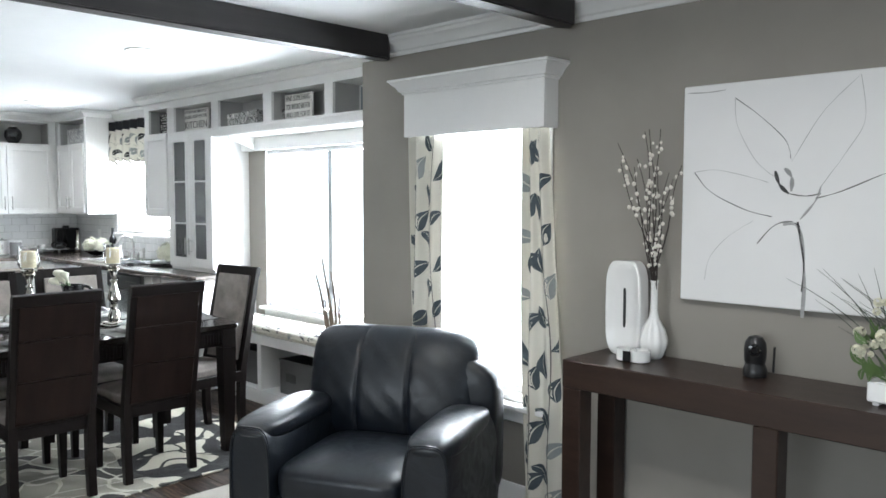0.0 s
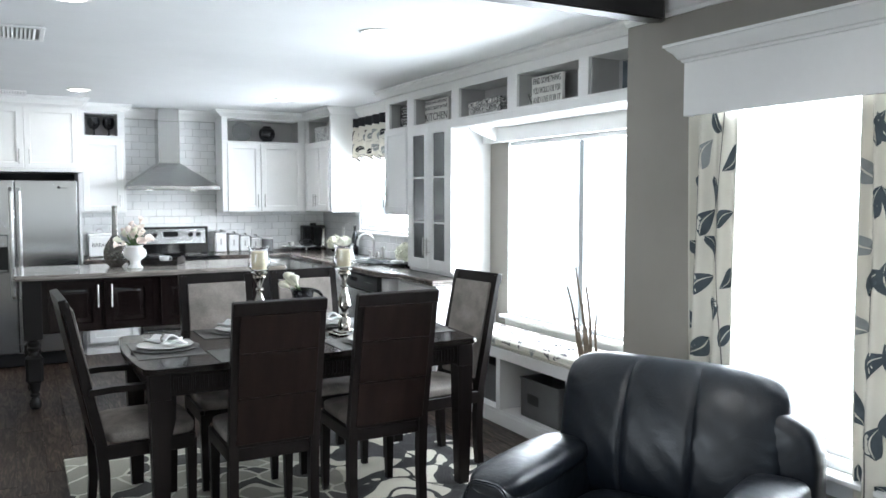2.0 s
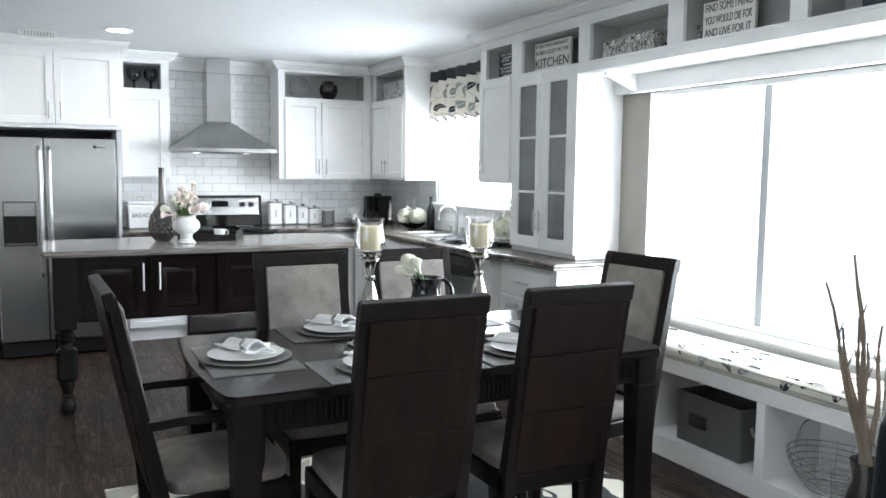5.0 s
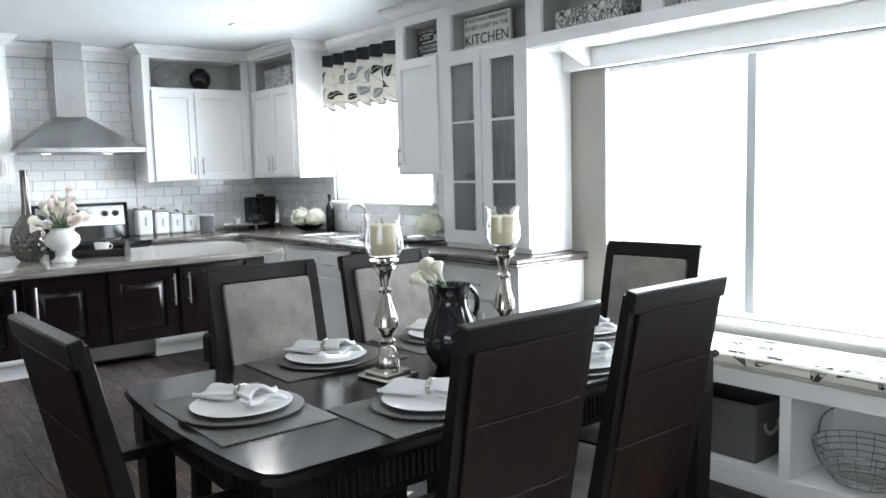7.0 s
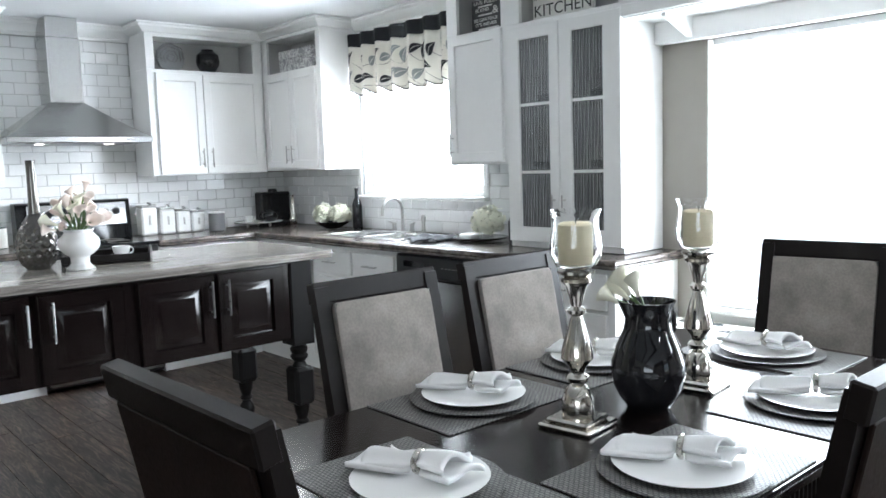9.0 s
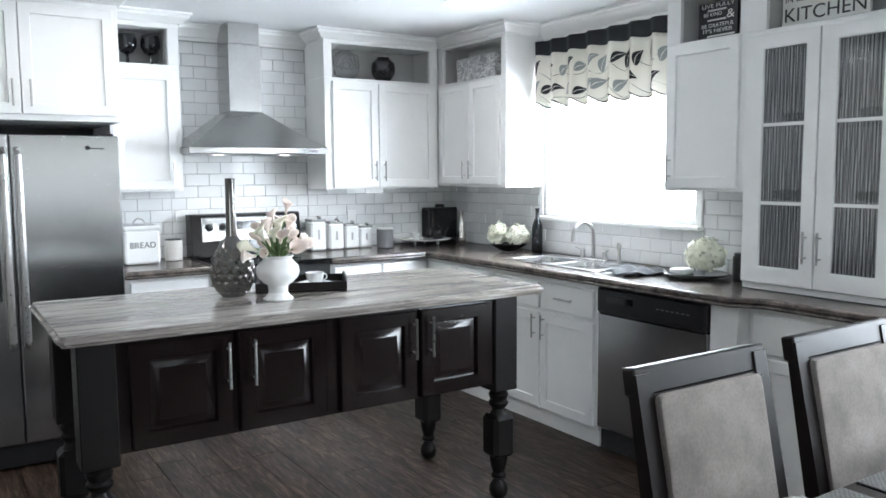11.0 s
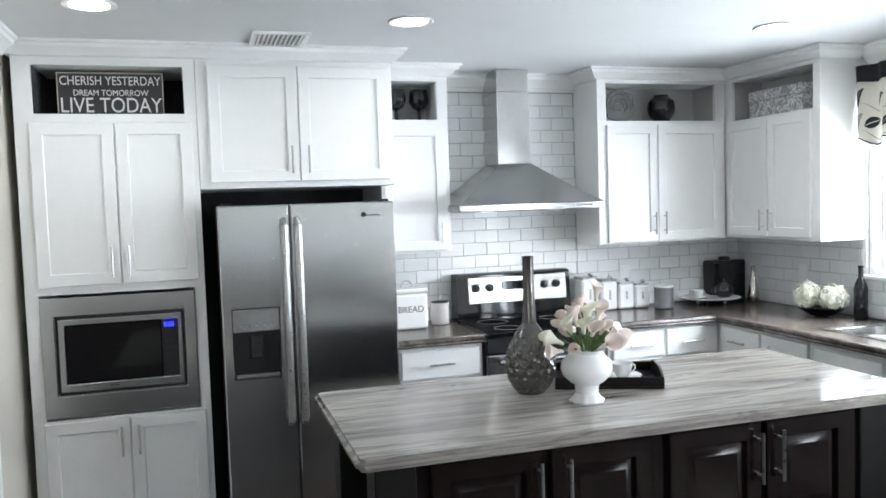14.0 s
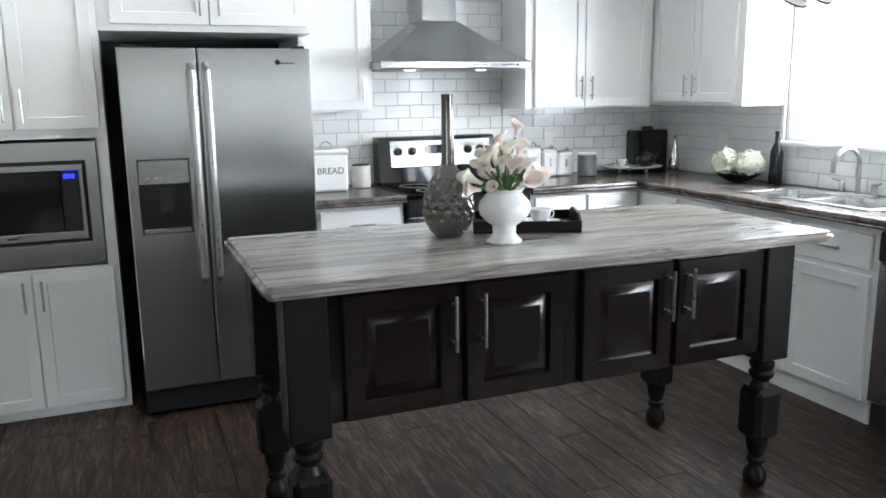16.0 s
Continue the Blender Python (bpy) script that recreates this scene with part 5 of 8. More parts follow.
def dining_chair(at, rz, arms, label):
    """Built facing +y, with the top of its raked back at y = 0; its origin is on the floor below."""
    ob = thing("dining_arm_chair" if arms else "dining_chair", (at[0], at[1], 0.012), label, "chair", "dining chairs", rz)
    W, H, SY, SZ = (0.235 if arms else 0.205), 1.066, 0.125, 0.44
    bt = W - 0.012

    def back(z, off=0.0):
        return slant(SY, SZ, 0.0, H, z) + off
    prof = [(0.125, 0.0), (0.138, 0.15), (0.137, 0.30), (SY, SZ), (back(0.75), 0.75), (0.0, H)]

    def strip(x0, x1, pts, thick, bm, taper=None):
        rows = []
        for k, (y, z) in enumerate(pts):
            t = thick * (taper[k] if taper else 1)
            rows.append([bm.verts.new(p) for p in ((x0, y - t / 2, z), (x1, y - t / 2, z), (x1, y + t / 2, z), (x0, y + t / 2, z))])
        for a, c in zip(rows, rows[1:]):
            for i in range(4):
                face(bm, [a[i], a[(i + 1) % 4], c[(i + 1) % 4], c[i]])
        face(bm, rows[0])
        face(bm, rows[-1])
    for s in (-1, 1):
        bm = mesh()
        x0, x1 = (-W, -W + 0.042) if s < 0 else (W - 0.042, W)
        strip(x0, x1, prof, 0.042, bm, [0.85, 1, 1.1, 1.1, 0.9, 0.62])
        part("rear_leg", bm, DARKWOOD, ob, local=True)
        bm = mesh()
        rows = [[bm.verts.new((s * (W - 0.024) + a * h, 0.515 + c * h, z)) for a, c in ((-1, -1), (1, -1), (1, 1), (-1, 1))] for h, z in ((0.023, 0.40), (0.022, 0.3), (0.016, 0.0))]
        for a, c in zip(rows, rows[1:]):
            for i in range(4):
                face(bm, [a[i], a[(i + 1) % 4], c[(i + 1) % 4], c[i]])
        face(bm, rows[0])
        face(bm, rows[-1])
        part("front_leg", bm, DARKWOOD, ob, local=True)
    bm = mesh()
    box(bm, (-W, 0.13, 0.355), (-W + 0.022, 0.53, 0.42), 0.003)
    box(bm, (W - 0.022, 0.13, 0.355), (W, 0.53, 0.42), 0.003)
    box(bm, (-W + 0.022, 0.515, 0.355), (W - 0.022, 0.537, 0.42), 0.003)
    box(bm, (-W + 0.022, 0.125, 0.355), (W - 0.022, 0.147, 0.42), 0.003)
    part("seat_frame", bm, DARKWOOD, ob, local=True)
    part("seat", cushion(mesh(), (-W + 0.008, 0.145, 0.415), (W - 0.008, 0.545, 0.475), 0.022), SUEDE, ob, "taupe suede seat pad", True)
    ang = math.degrees(math.atan2(SY, H - SZ))
    MB = Matrix.Translation((0, SY, SZ)) @ pose(0, 0, 0, ang)
    L = math.hypot(SY, H - SZ)
    for z0, z1 in ((0.0, L * 0.337), (L * 0.342, L * 0.660), (L * 0.665, L - 0.0455)):
        part("back_panel", box(mesh(), (-W + 0.030, -0.0255, z0), (W - 0.030, -0.0165, z1), 0.002, MB), CHAIRBACK, ob, "brown veneer back panel", True)
    bm = mesh()
    box(bm, (-W - 0.0005, -0.0258, L - 0.045), (W + 0.0005, 0.009, L + 0.012), 0.004, MB)
    box(bm, (-W + 0.042, -0.018, -0.02), (W - 0.042, 0.014, 0.035), 0.003, MB)
    box(bm, (-W + 0.042, -0.004, 0.035), (W - 0.042, 0.010, L - 0.045), 0, MB)
    part("back_frame", bm, DARKWOOD, ob, local=True)
    pad = part("backrest", cushion(mesh(), (-W + 0.044, -0.006, 0.04), (W - 0.044, 0.028, L - 0.047), 0.0, n=14, m=MB, p=0.07), SUEDE, ob, "taupe suede back pad", True)
    e = [(-W + 0.046, 0.023, 0.043), (W - 0.046, 0.023, 0.043), (W - 0.046, 0.023, L - 0.05), (-W + 0.046, 0.023, L - 0.05)]
    pts = [[a + (c - a) * k / 6 for a, c in zip(e[i], e[(i + 1) % 4])] for i in range(4) for k in range(6)]
    part("piping", tube(mesh(), pts, 0.0028, 5, True, MB), CHARGER, pad, local=True)
    part("seam", tube(mesh(), [(-W + 0.055, 0.028, L * 0.42), (W - 0.055, 0.028, L * 0.42)], 0.0015, 4, m=MB), CHARGER, pad, local=True)
    if arms:
        for s in (-1, 1):
            x = s * (W - 0.004)
            bm = mesh()
            pts = [(back(0.66), 0.665), (0.18, 0.672), (0.32, 0.668), (0.42, 0.655), (0.455, 0.65)]
            rows = []
            for y, z in pts:
                rows.append([bm.verts.new(p) for p in ((x - 0.024, y, z - 0.014), (x + 0.024, y, z - 0.014), (x + 0.024, y, z + 0.014), (x - 0.024, y, z + 0.014))])
            for a, c in zip(rows, rows[1:]):
                for i in range(4):
                    face(bm, [a[i], a[(i + 1) % 4], c[(i + 1) % 4], c[i]])
            face(bm, rows[0])
            face(bm, rows[-1])
            part("armrest", bm, DARKWOOD, ob, local=True)
            bm = mesh()
            strip(x - 0.017, x + 0.017, [(0.39, 0.37), (0.42, 0.50), (0.425, 0.642)], 0.045, bm)
            part("arm_post", bm, DARKWOOD, ob, local=True)
    return ob


dining_chair((-4.092, 1.766), 90, False, "dark wood dining chair with its panelled back towards the room")
dining_chair((-4.118, 2.334), 90, False, "dark wood dining chair with its panelled back towards the armchair")
dining_chair((-5.42, 1.783), -90, False, "dark wood dining chair with taupe suede back pad by the island")
dining_chair((-5.42, 2.305), -90, False, "dark wood dining chair with taupe suede back pad by the hutch")
dining_chair((-4.80, 3.168), 187, False, "dark wood dining chair at the table end by the bench")
dining_chair((-4.745, 0.945), 2, True, "dark wood dining armchair at the end of the table")

# rugs
rug = solid("dining_rug", box(mesh(), (-5.79, 0.98, 0.0005), (-4.10, 3.17, 0.0115), 0.004), RUG, "cream, grey and black floral rug under the dining table", "rug")
solid("living_rug", box(mesh(), (-3.86, -0.6, 0.0005), (-1.2, 2.62, 0.014), 0.005), SHAG, "plain beige rug under the leather armchair", "rug")

# ---- living room ----
def armchair():
    """Leather armchair in its own frame: x across, front at y = 0, back towards +y."""
    ang = 25.5
    ob = thing("leather_armchair", (-3.06, 2.06, 0.0), "black leather armchair with padded back and wide arms", "armchair", rz=ang)
    W, D = 0.98, 0.86
    bm = box(mesh(), (0.03, 0.03, 0.05), (W - 0.03, D - 0.02, 0.30), 0.02)
    part("base", bm, LEATHER, ob, local=True)
    for x0, x1 in ((0.0, 0.205), (W - 0.205, W)):
        def arm(u, v, x0=x0, x1=x1):
            a = 2 * math.pi * u
            sx, sz = (math.copysign(abs(w) ** 0.48, w) for w in (math.cos(a), math.sin(a)))
            y = 0.005 + (D - 0.10) * v
            pinch = 1 - 0.10 * (abs(2 * v - 1) ** 8)
            top = 0.60 + 0.012 * math.sin(math.pi * min(1, v * 1.2)) - 0.03 * v
            c, h = (0.05 + top) / 2, (top - 0.05) / 2
            return ((x0 + x1) / 2 + sx * pinch * (x1 - x0) / 2 * (1 + 0.05 * (sz > 0.4)), y, c + h * sz * (1 - 0.015 * (abs(2 * v - 1) ** 8)))
        bm = grid(mesh(), arm, 36, 16, True)
        bm.verts.ensure_lookup_table()
        for k in (0, 16):
            face(bm, [bm.verts[k * 36 + i] for i in range(36)])
        a = part("arm", bm, LEATHER, ob, "padded leather arm", True)
        xc = (x0 + x1) / 2
        pts = [(xc + (x1 - x0) / 2 * 0.9 * math.copysign(abs(math.cos(t)) ** 0.48, math.cos(t)), 0.0, 0.325 + 0.262 * math.copysign(abs(math.sin(t)) ** 0.48, math.sin(t))) for t in [2 * math.pi * k / 40 for k in range(40)]]
        part("piping", tube(mesh(), pts, 0.005, 6, True), LEATHER, a, local=True)
        part("top_pad", cushion(mesh(), (x0 - 0.006, 0.0, 0.525), (x1 + 0.008, D - 0.22, 0.615), 0.016, 0.5, 14), LEATHER, a, local=True)
    part("seat_cushion", cushion(mesh(), (0.2, -0.015, 0.285), (W - 0.2, 0.62, 0.445), 0.035, n=14), LEATHER, ob, "plump leather seat cushion", True)
    MB = Matrix.Translation((0, 0.53, 0.395)) @ pose(0, 0, 0, -13)

    def channels(x, z, front):
        if not front:
            return 0
        seam = sum(math.exp(-((x - g) / 0.022) ** 2) for g in (-0.3, 0.3))
        crease = 0.0022 * math.sin(17 * x + 9 * z) * math.sin(5 * z + 7 * x) + 0.005 * math.sin(34 * z + 11 * x) * max(0, abs(x) - 0.75) * 4
        return 0.013 * seam - 0.036 * math.cos(1.5 * z) * math.cos(1.1 * x) + crease
    bm = pillow(mesh(), (0.035, -0.015, 0.01), (0.888, 0.205, 0.565), 90, 44, m=MB, shape=channels)
    part("backrest", bm, LEATHER, ob, "channelled leather back cushion", True)
    part("back_shell", cushion(mesh(), (0.08, D - 0.24, 0.08), (W + 0.005, D - 0.02, 0.81), 0.0, n=10), LEATHER, ob, local=True)
    for x in (0.08, W - 0.08):
        for y in (0.08, D - 0.1):
            part("foot", lathe(mesh(), [(0.022, 0.014 if y < 0.5 else 0.0), (0.03, 0.055)], 12, Matrix.Translation((x, y, 0))), DARKWOOD, ob, local=True)
    return ob


armchair()

# cornice box and curtains at the living window
cb = thing("window_cornice", (-2.84, 3.34, 1.868), "white wooden cornice box with a moulded top", "cornice")
bm = mesh()
box(bm, (-3.304, 3.29, 1.868), (-2.363, 3.305, 2.10), 0.002)
for x in (-3.304, -2.378):
    box(bm, (x, 3.305, 1.868), (x + 0.015, 3.399, 2.10), 0.002)
box(bm, (-3.289, 3.305, 2.085), (-2.378, 3.399, 2.10), 0)
part("board", bm, TRIM, cb)
prof = [(0, 2.092), (0.008, 2.094), (0.01, 2.104), (0.02, 2.108), (0.032, 2.13), (0.052, 2.148), (0.056, 2.156), (0.064, 2.158), (0.064, 2.17), (-0.01, 2.17), (-0.01, 2.092)]
part("moulding", sweep(mesh(), prof, [(-3.304, 3.399), (-3.304, 3.29), (-2.363, 3.29), (-2.363, 3.399)], -1), TRIM, cb)


def leaf_on(bm, S, u, v, du, dv, length, width, turn, n=8):
    """A leaf lying on a surface S(u, v); du, dv: metres per unit of u and v."""
    rows = []
    c, s = math.cos(turn), math.sin(turn)
    for i in range(n + 1):
        t = i / n
        w = width * (math.sin(math.pi * t ** 0.75) ** 0.9) if 0 < t < 1 else 0
        bend = 0.18 * length * math.sin(math.pi * t)
        row = []
        for k in (-1, -0.08, 0.08, 1):
            a, b = length * (t - 0.5), w * k + bend
            x, y = a * c - b * s, a * s + b * c
            row.append(bm.verts.new(S(u + x / du, v + y / dv)))
        rows.append(row)
    for a, q in zip(rows, rows[1:]):
        for k in (0, 2):
            face(bm, [a[k], a[k + 1], q[k + 1], q[k]])
    bmesh.ops.remove_doubles(bm, verts=rows[0] + rows[-1], dist=1e-5)


def stem_on(bm, S, path, du, dv, w=0.0025, n=14):
    rows = []
    for i in range(n + 1):
        u, v = path(i / n)
        rows.append([bm.verts.new(S(u - w / du, v)), bm.verts.new(S(u + w / du, v))])
    for a, q in zip(rows, rows[1:]):
        face(bm, [a[0], a[1], q[1], q[0]])


def curtain(x0, x1, z0, z1, y, folds, seed, label, flare=0.0):
    rnd = random.Random(seed)
    ob = thing("curtain_panel", ((x0 + x1) / 2, y, z0), label, "curtain", "living window curtains")

    def S(u, v, off=0.0):
        a = 2 * math.pi * folds * u + 0.7 * math.sin(3.1 * v + seed)
        amp = 0.02 + 0.012 * math.sin(5 * u + seed) + 0.006 * (1 - v)
        wob = 0.012 * math.sin(6 * v + 5 * u + seed) * (1 - v)
        return Vector((x0 + (x1 - x0 + flare * (1 - v)) * u + wob, y + amp * math.sin(a) - off, z0 + (z1 - z0) * v))
    bm = grid(mesh(), S, 64, 30)
    cl = part("cloth", bm, CREAMCLOTH, ob)
    md = cl.modifiers.new("thick", "SOLIDIFY")
    md.thickness, md.offset = 0.0015, 1.0
    du, dv = (x1 - x0 + flare * 0.5) * 1.25, z1 - z0
    bs = mesh()

    def top(u, v):
        return S(min(0.985, max(0.015, u)), min(0.995, max(0.004, v)), 0.0035)
    for lane in (0.22, 0.72):
        ph = rnd.uniform(0, 6)
        stem_on(bs, top, lambda t: (lane + 0.07 * math.sin(9 * t + ph), 0.01 + 0.98 * t), du, dv, n=60)
        v, side = 0.03 + rnd.uniform(0, 0.04), 1
        while v < 0.97:
            u = lane + 0.07 * math.sin(9 * v + ph) + side * 0.16
            bl, pale = mesh(), rnd.random() > 0.8
            leaf_on(bl, top, u, v, du, dv, rnd.uniform(0.105, 0.145), rnd.uniform(0.028, 0.040), math.pi / 2 - side * rnd.uniform(0.1, 1.0) + (math.pi if rnd.random() < 0.25 else 0))
            part("printed_leaf", bl, PALEPRINT if pale else LEAFPRINT, ob, "pale grey leaf print" if pale else "slate blue leaf print")
            side = -side
            v += rnd.uniform(0.055, 0.085)
    tagged(part("stem_print", bs, STEMPRINT, ob, "grey stem print"), kind="stuff")
    return ob


curtain(-3.300, -3.058, 0.06, 1.90, 3.335, 2.5, 1, "cream curtain panel with slate blue leaves beside the pier")
curtain(-2.512, -2.385, 0.06, 1.90, 3.335, 2.5, 2, "cream curtain panel with slate blue leaves beside the console", 0.15)

# kitchen valance
def valance():
    ob = thing("window_valance", (-7.85, 3.88, 1.93), "gathered cream valance with charcoal leaves and a dark band", "valance")
    x0, x1, z0, z1 = -8.515, -7.18, 1.905, 2.325
    rnd = random.Random(5)

    def S(u, v, off=0.0):
        drop = 0.02 * math.sin(2 * math.pi * 8 * u) * (1 - v)
        amp = 0.035 * (1 - 0.45 * v)
        w = math.sin(2 * math.pi * 8 * u + 0.5 * math.sin(7 * u))
        return Vector((x0 + (x1 - x0) * u + 0.02 * math.sin(2 * math.pi * 8 * u + 1.3) * (1 - v), 3.895 - amp * w - off, z0 + drop + (z1 - z0) * v))
    bm = grid(mesh(), lambda u, v: S(u, v * 0.78), 160, 12)
    for nm, b2, mt in (("cloth", bm, CREAMCLOTH), ("header_band", grid(mesh(), lambda u, v: S(u, 0.78 + 0.22 * v, 0.002), 160, 4), BLACKPRINT), ("hem", grid(mesh(), lambda u, v: S(u, 0.0 + 0.022 * v, 0.002), 160, 1), BLACKPRINT)):
        c = part(nm, b2, mt, ob)
        md = c.modifiers.new("thick", "SOLIDIFY")
        md.thickness, md.offset = 0.0012, 1.0
    du, dv = (x1 - x0) * 1.3, z1 - z0
    bs = mesh()

    def top(u, v):
        return S(min(0.99, max(0.01, u)), min(0.76, max(0.03, v)), 0.0035)
    for r, v0 in enumerate((0.2, 0.55)):
        for k in range(14):
            u = (k + 0.5 + 0.3 * r) / 14 + rnd.uniform(-0.02, 0.02)
            bl, pale = mesh(), rnd.random() > 0.65
            leaf_on(bl, top, u, v0 + rnd.uniform(-0.05, 0.05), du, dv, rnd.uniform(0.09, 0.13), rnd.uniform(0.02, 0.028), rnd.uniform(0.2, 1.3))
            part("printed_leaf", bl, PALEPRINT if pale else BLACKPRINT, ob, "grey leaf print" if pale else "charcoal leaf print")
        for k in range(5):
            a = k / 5
            stem_on(bs, top, lambda t, a=a, v0=v0: (a + 0.2 * t, v0 - 0.11 + 0.06 * math.sin(7 * t + a * 9)), du, dv * 3, 0.004, 16)
    tagged(part("stem_print", bs, STEMPRINT, ob, "grey stem print"), kind="stuff")
    part("rod", tube(mesh(), [(x0, 3.93, 2.29), (x1, 3.93, 2.29)], 0.012, 8), BLACKPLASTIC, ob)


valance()

# console table with its ornaments
ct = thing("console_table", (-1.2, 3.2, 0), "long walnut-stained console table against the wall", "console table")
CX0, CX1, CY0, CY1, CZ = -2.06, -0.25, 3.03, 3.385, 0.878
part("top", box(mesh(), (CX0, CY0, 0.762), (CX1, CY1, CZ), 0.004), CONSOLEWOOD, ct)
for x in (CX0, -1.26, CX1 - 0.09):
    for y in (CY0 + 0.002, CY1 - 0.09):
        if x == -1.26 and y > 3.2:
            continue
        part("leg", box(mesh(), (x, y, 0.0), (x + 0.088, y + 0.088, 0.7615), 0.004), CONSOLEWOOD, ct)

sc = thing("ceramic_sculpture", (-1.93, 3.31, CZ), "white ceramic sculpture with a tall oval hollow and slot", "sculpture")
bm = mesh()
SW, SH = 0.077, 0.40


def rim(a, k, zc=0.2):
    n = 0.27
    barrel = 1.12 - 0.30 * abs(math.sin(a)) ** 1.2
    return (SW * k * math.copysign(abs(math.cos(a)) ** n, math.cos(a)) * barrel, zc + SH / 2 * k * math.copysign(abs(math.sin(a)) ** n, math.sin(a)))


rows = []
for y, k in ((0.03, 0.9), (0.03, 1.0), (-0.03, 1.0), (-0.036, 0.95), (-0.034, 0.82), (-0.024, 0.7), (-0.018, 0.45), (-0.016, 0.2), (-0.016, 0.02)):
    row = []
    for i in range(40):
        a = 2 * math.pi * i / 40
        x, z = rim(a, k)
        if k <= 0.45:
            f = k / 0.45
            x, z = x * f + 0.008 * (1 - f) * math.cos(a), 0.2 + (z - 0.2) * f + 0.075 * (1 - f) * math.sin(a)
        row.append(bm.verts.new((-1.93 + x, 3.31 + y, CZ + z)))
    rows.append(row)
for a, c in zip(rows, rows[1:]):
    for i in range(40):
        face(bm, [a[i], a[(i + 1) % 40], c[(i + 1) % 40], c[i]])
face(bm, rows[0])
part("shell", bm, CERAMIC, sc)
part("slot", box(mesh(), (-1.937, 3.2915, CZ + 0.115), (-1.923, 3.297, CZ + 0.285), 0.003), DARKGAP, sc, "dark upright slot")
bm = mesh()
for k in range(2):
    lathe(bm, [(0.03, 0), (0.042, 0.004), (0.042, 0.048), (0.036, 0.05), (0.034, 0.02), (0.0, 0.02)], 24, Matrix.Translation((-1.86 + k * 0.062, 3.20, CZ + 0.0005)))
tl = thing("tealight_holder", (-1.83, 3.2, CZ), "white ceramic double tealight holder", "candle holder")
part("dish", bm, CERAMIC, tl)
part("label_band", box(mesh(), (-1.85, 3.152, CZ + 0.004), (-1.815, 3.158, CZ + 0.046), 0.002), BLACKPLASTIC, tl)
bv = thing("bud_vase", (-1.80, 3.31, CZ), "white fluted bottle vase holding cotton stems", "vase")
prof = [(0.028, 0), (0.04, 0.01), (0.055, 0.05), (0.058, 0.08), (0.045, 0.125), (0.022, 0.165), (0.015, 0.20), (0.014, 0.31), (0.018, 0.325), (0.013, 0.32), (0.012, 0.20)]
part("body", lathe(mesh(), prof, 48, Matrix.Translation((-1.80, 3.31, CZ)), lambda a, z: 1 + (0.05 * math.cos(9 * a) if z < 0.17 else 0)), CERAMIC, bv)
rnd = random.Random(3)
st = thing("cotton_branches", (-1.80, 3.31, CZ + 0.3), "dark twigs dotted with white cotton buds", "branches")
for k in range(12):
    lean_x, lean_y = rnd.uniform(-0.17, 0.15), rnd.uniform(-0.08, 0.02)
    top = rnd.uniform(0.60, 0.88)
    pts = [(-1.80 + lean_x * (t ** 1.4) + 0.012 * math.sin(7 * t + k), 3.305 + lean_y * t, CZ + 0.29 + (top - 0.2) * t) for t in [i / 8 for i in range(9)]]
    tw = part("twig", tube(mesh(), pts, [0.003 - 0.0002 * i for i in range(9)], 5), DARKTWIG, st)
    for j in range(11):
        t = rnd.uniform(0.15, 1.0)
        i = min(7, int(t * 8))
        p = Vector(pts[i]).lerp(Vector(pts[i + 1]), t * 8 - i)
        p += Vector((rnd.uniform(-0.014, 0.014), rnd.uniform(-0.012, 0.012), 0))
        r = rnd.uniform(0.006, 0.0095)
        bm = lathe(mesh(), [(r * 0.4, -r), (r, -r * 0.2), (r * 0.8, r * 0.6), (r * 0.2, r)], 7, Matrix.Translation(p), lambda a, z: 1 + 0.2 * math.sin(3 * a))
        part("bud", bm, BUD, tw, "white cotton bud")
cd = thing("security_camera", (-1.36, 3.28, CZ), "small black indoor camera with an antenna", "camera device")
part("body", lathe(mesh(), [(0.042, 0), (0.045, 0.008), (0.043, 0.03), (0.036, 0.045), (0.035, 0.05), (0.039, 0.06), (0.041, 0.1), (0.037, 0.13), (0.024, 0.15), (0.0, 0.156)], 26, Matrix.Translation((-1.36, 3.28, CZ))), BLACKPLASTIC, cd)
bm = lathe(mesh(), [(0.024, 0), (0.024, 0.006), (0.014, 0.008), (0.012, 0.004), (0.0, 0.004)], 20, Matrix.Translation((-1.345, 3.238, CZ + 0.105)) @ pose(0, 0, 0, 90, 0, 20))
part("lens", bm, BLACKGLASS, cd)
part("antenna", tube(mesh(), [(-1.30, 3.30, CZ + 0.02), (-1.297, 3.30, CZ + 0.115)], 0.0045, 8), BLACKPLASTIC, cd)
QX = -0.83
fp = thing("flower_box", (QX, 3.2, CZ), "white wooden box with silk flowers, dark berries and grass", "flower arrangement")
part("box", box(mesh(), (QX - 0.1, 3.12, CZ + 0.012), (QX + 0.2, 3.27, CZ + 0.078), 0.005), TRIM, fp)
for bx in (QX - 0.085, QX + 0.165):
    part("foot", box(mesh(), (bx, 3.13, CZ + 0.0005), (bx + 0.02, 3.26, CZ + 0.0118), 0.002), TRIM, fp)
bm = mesh()
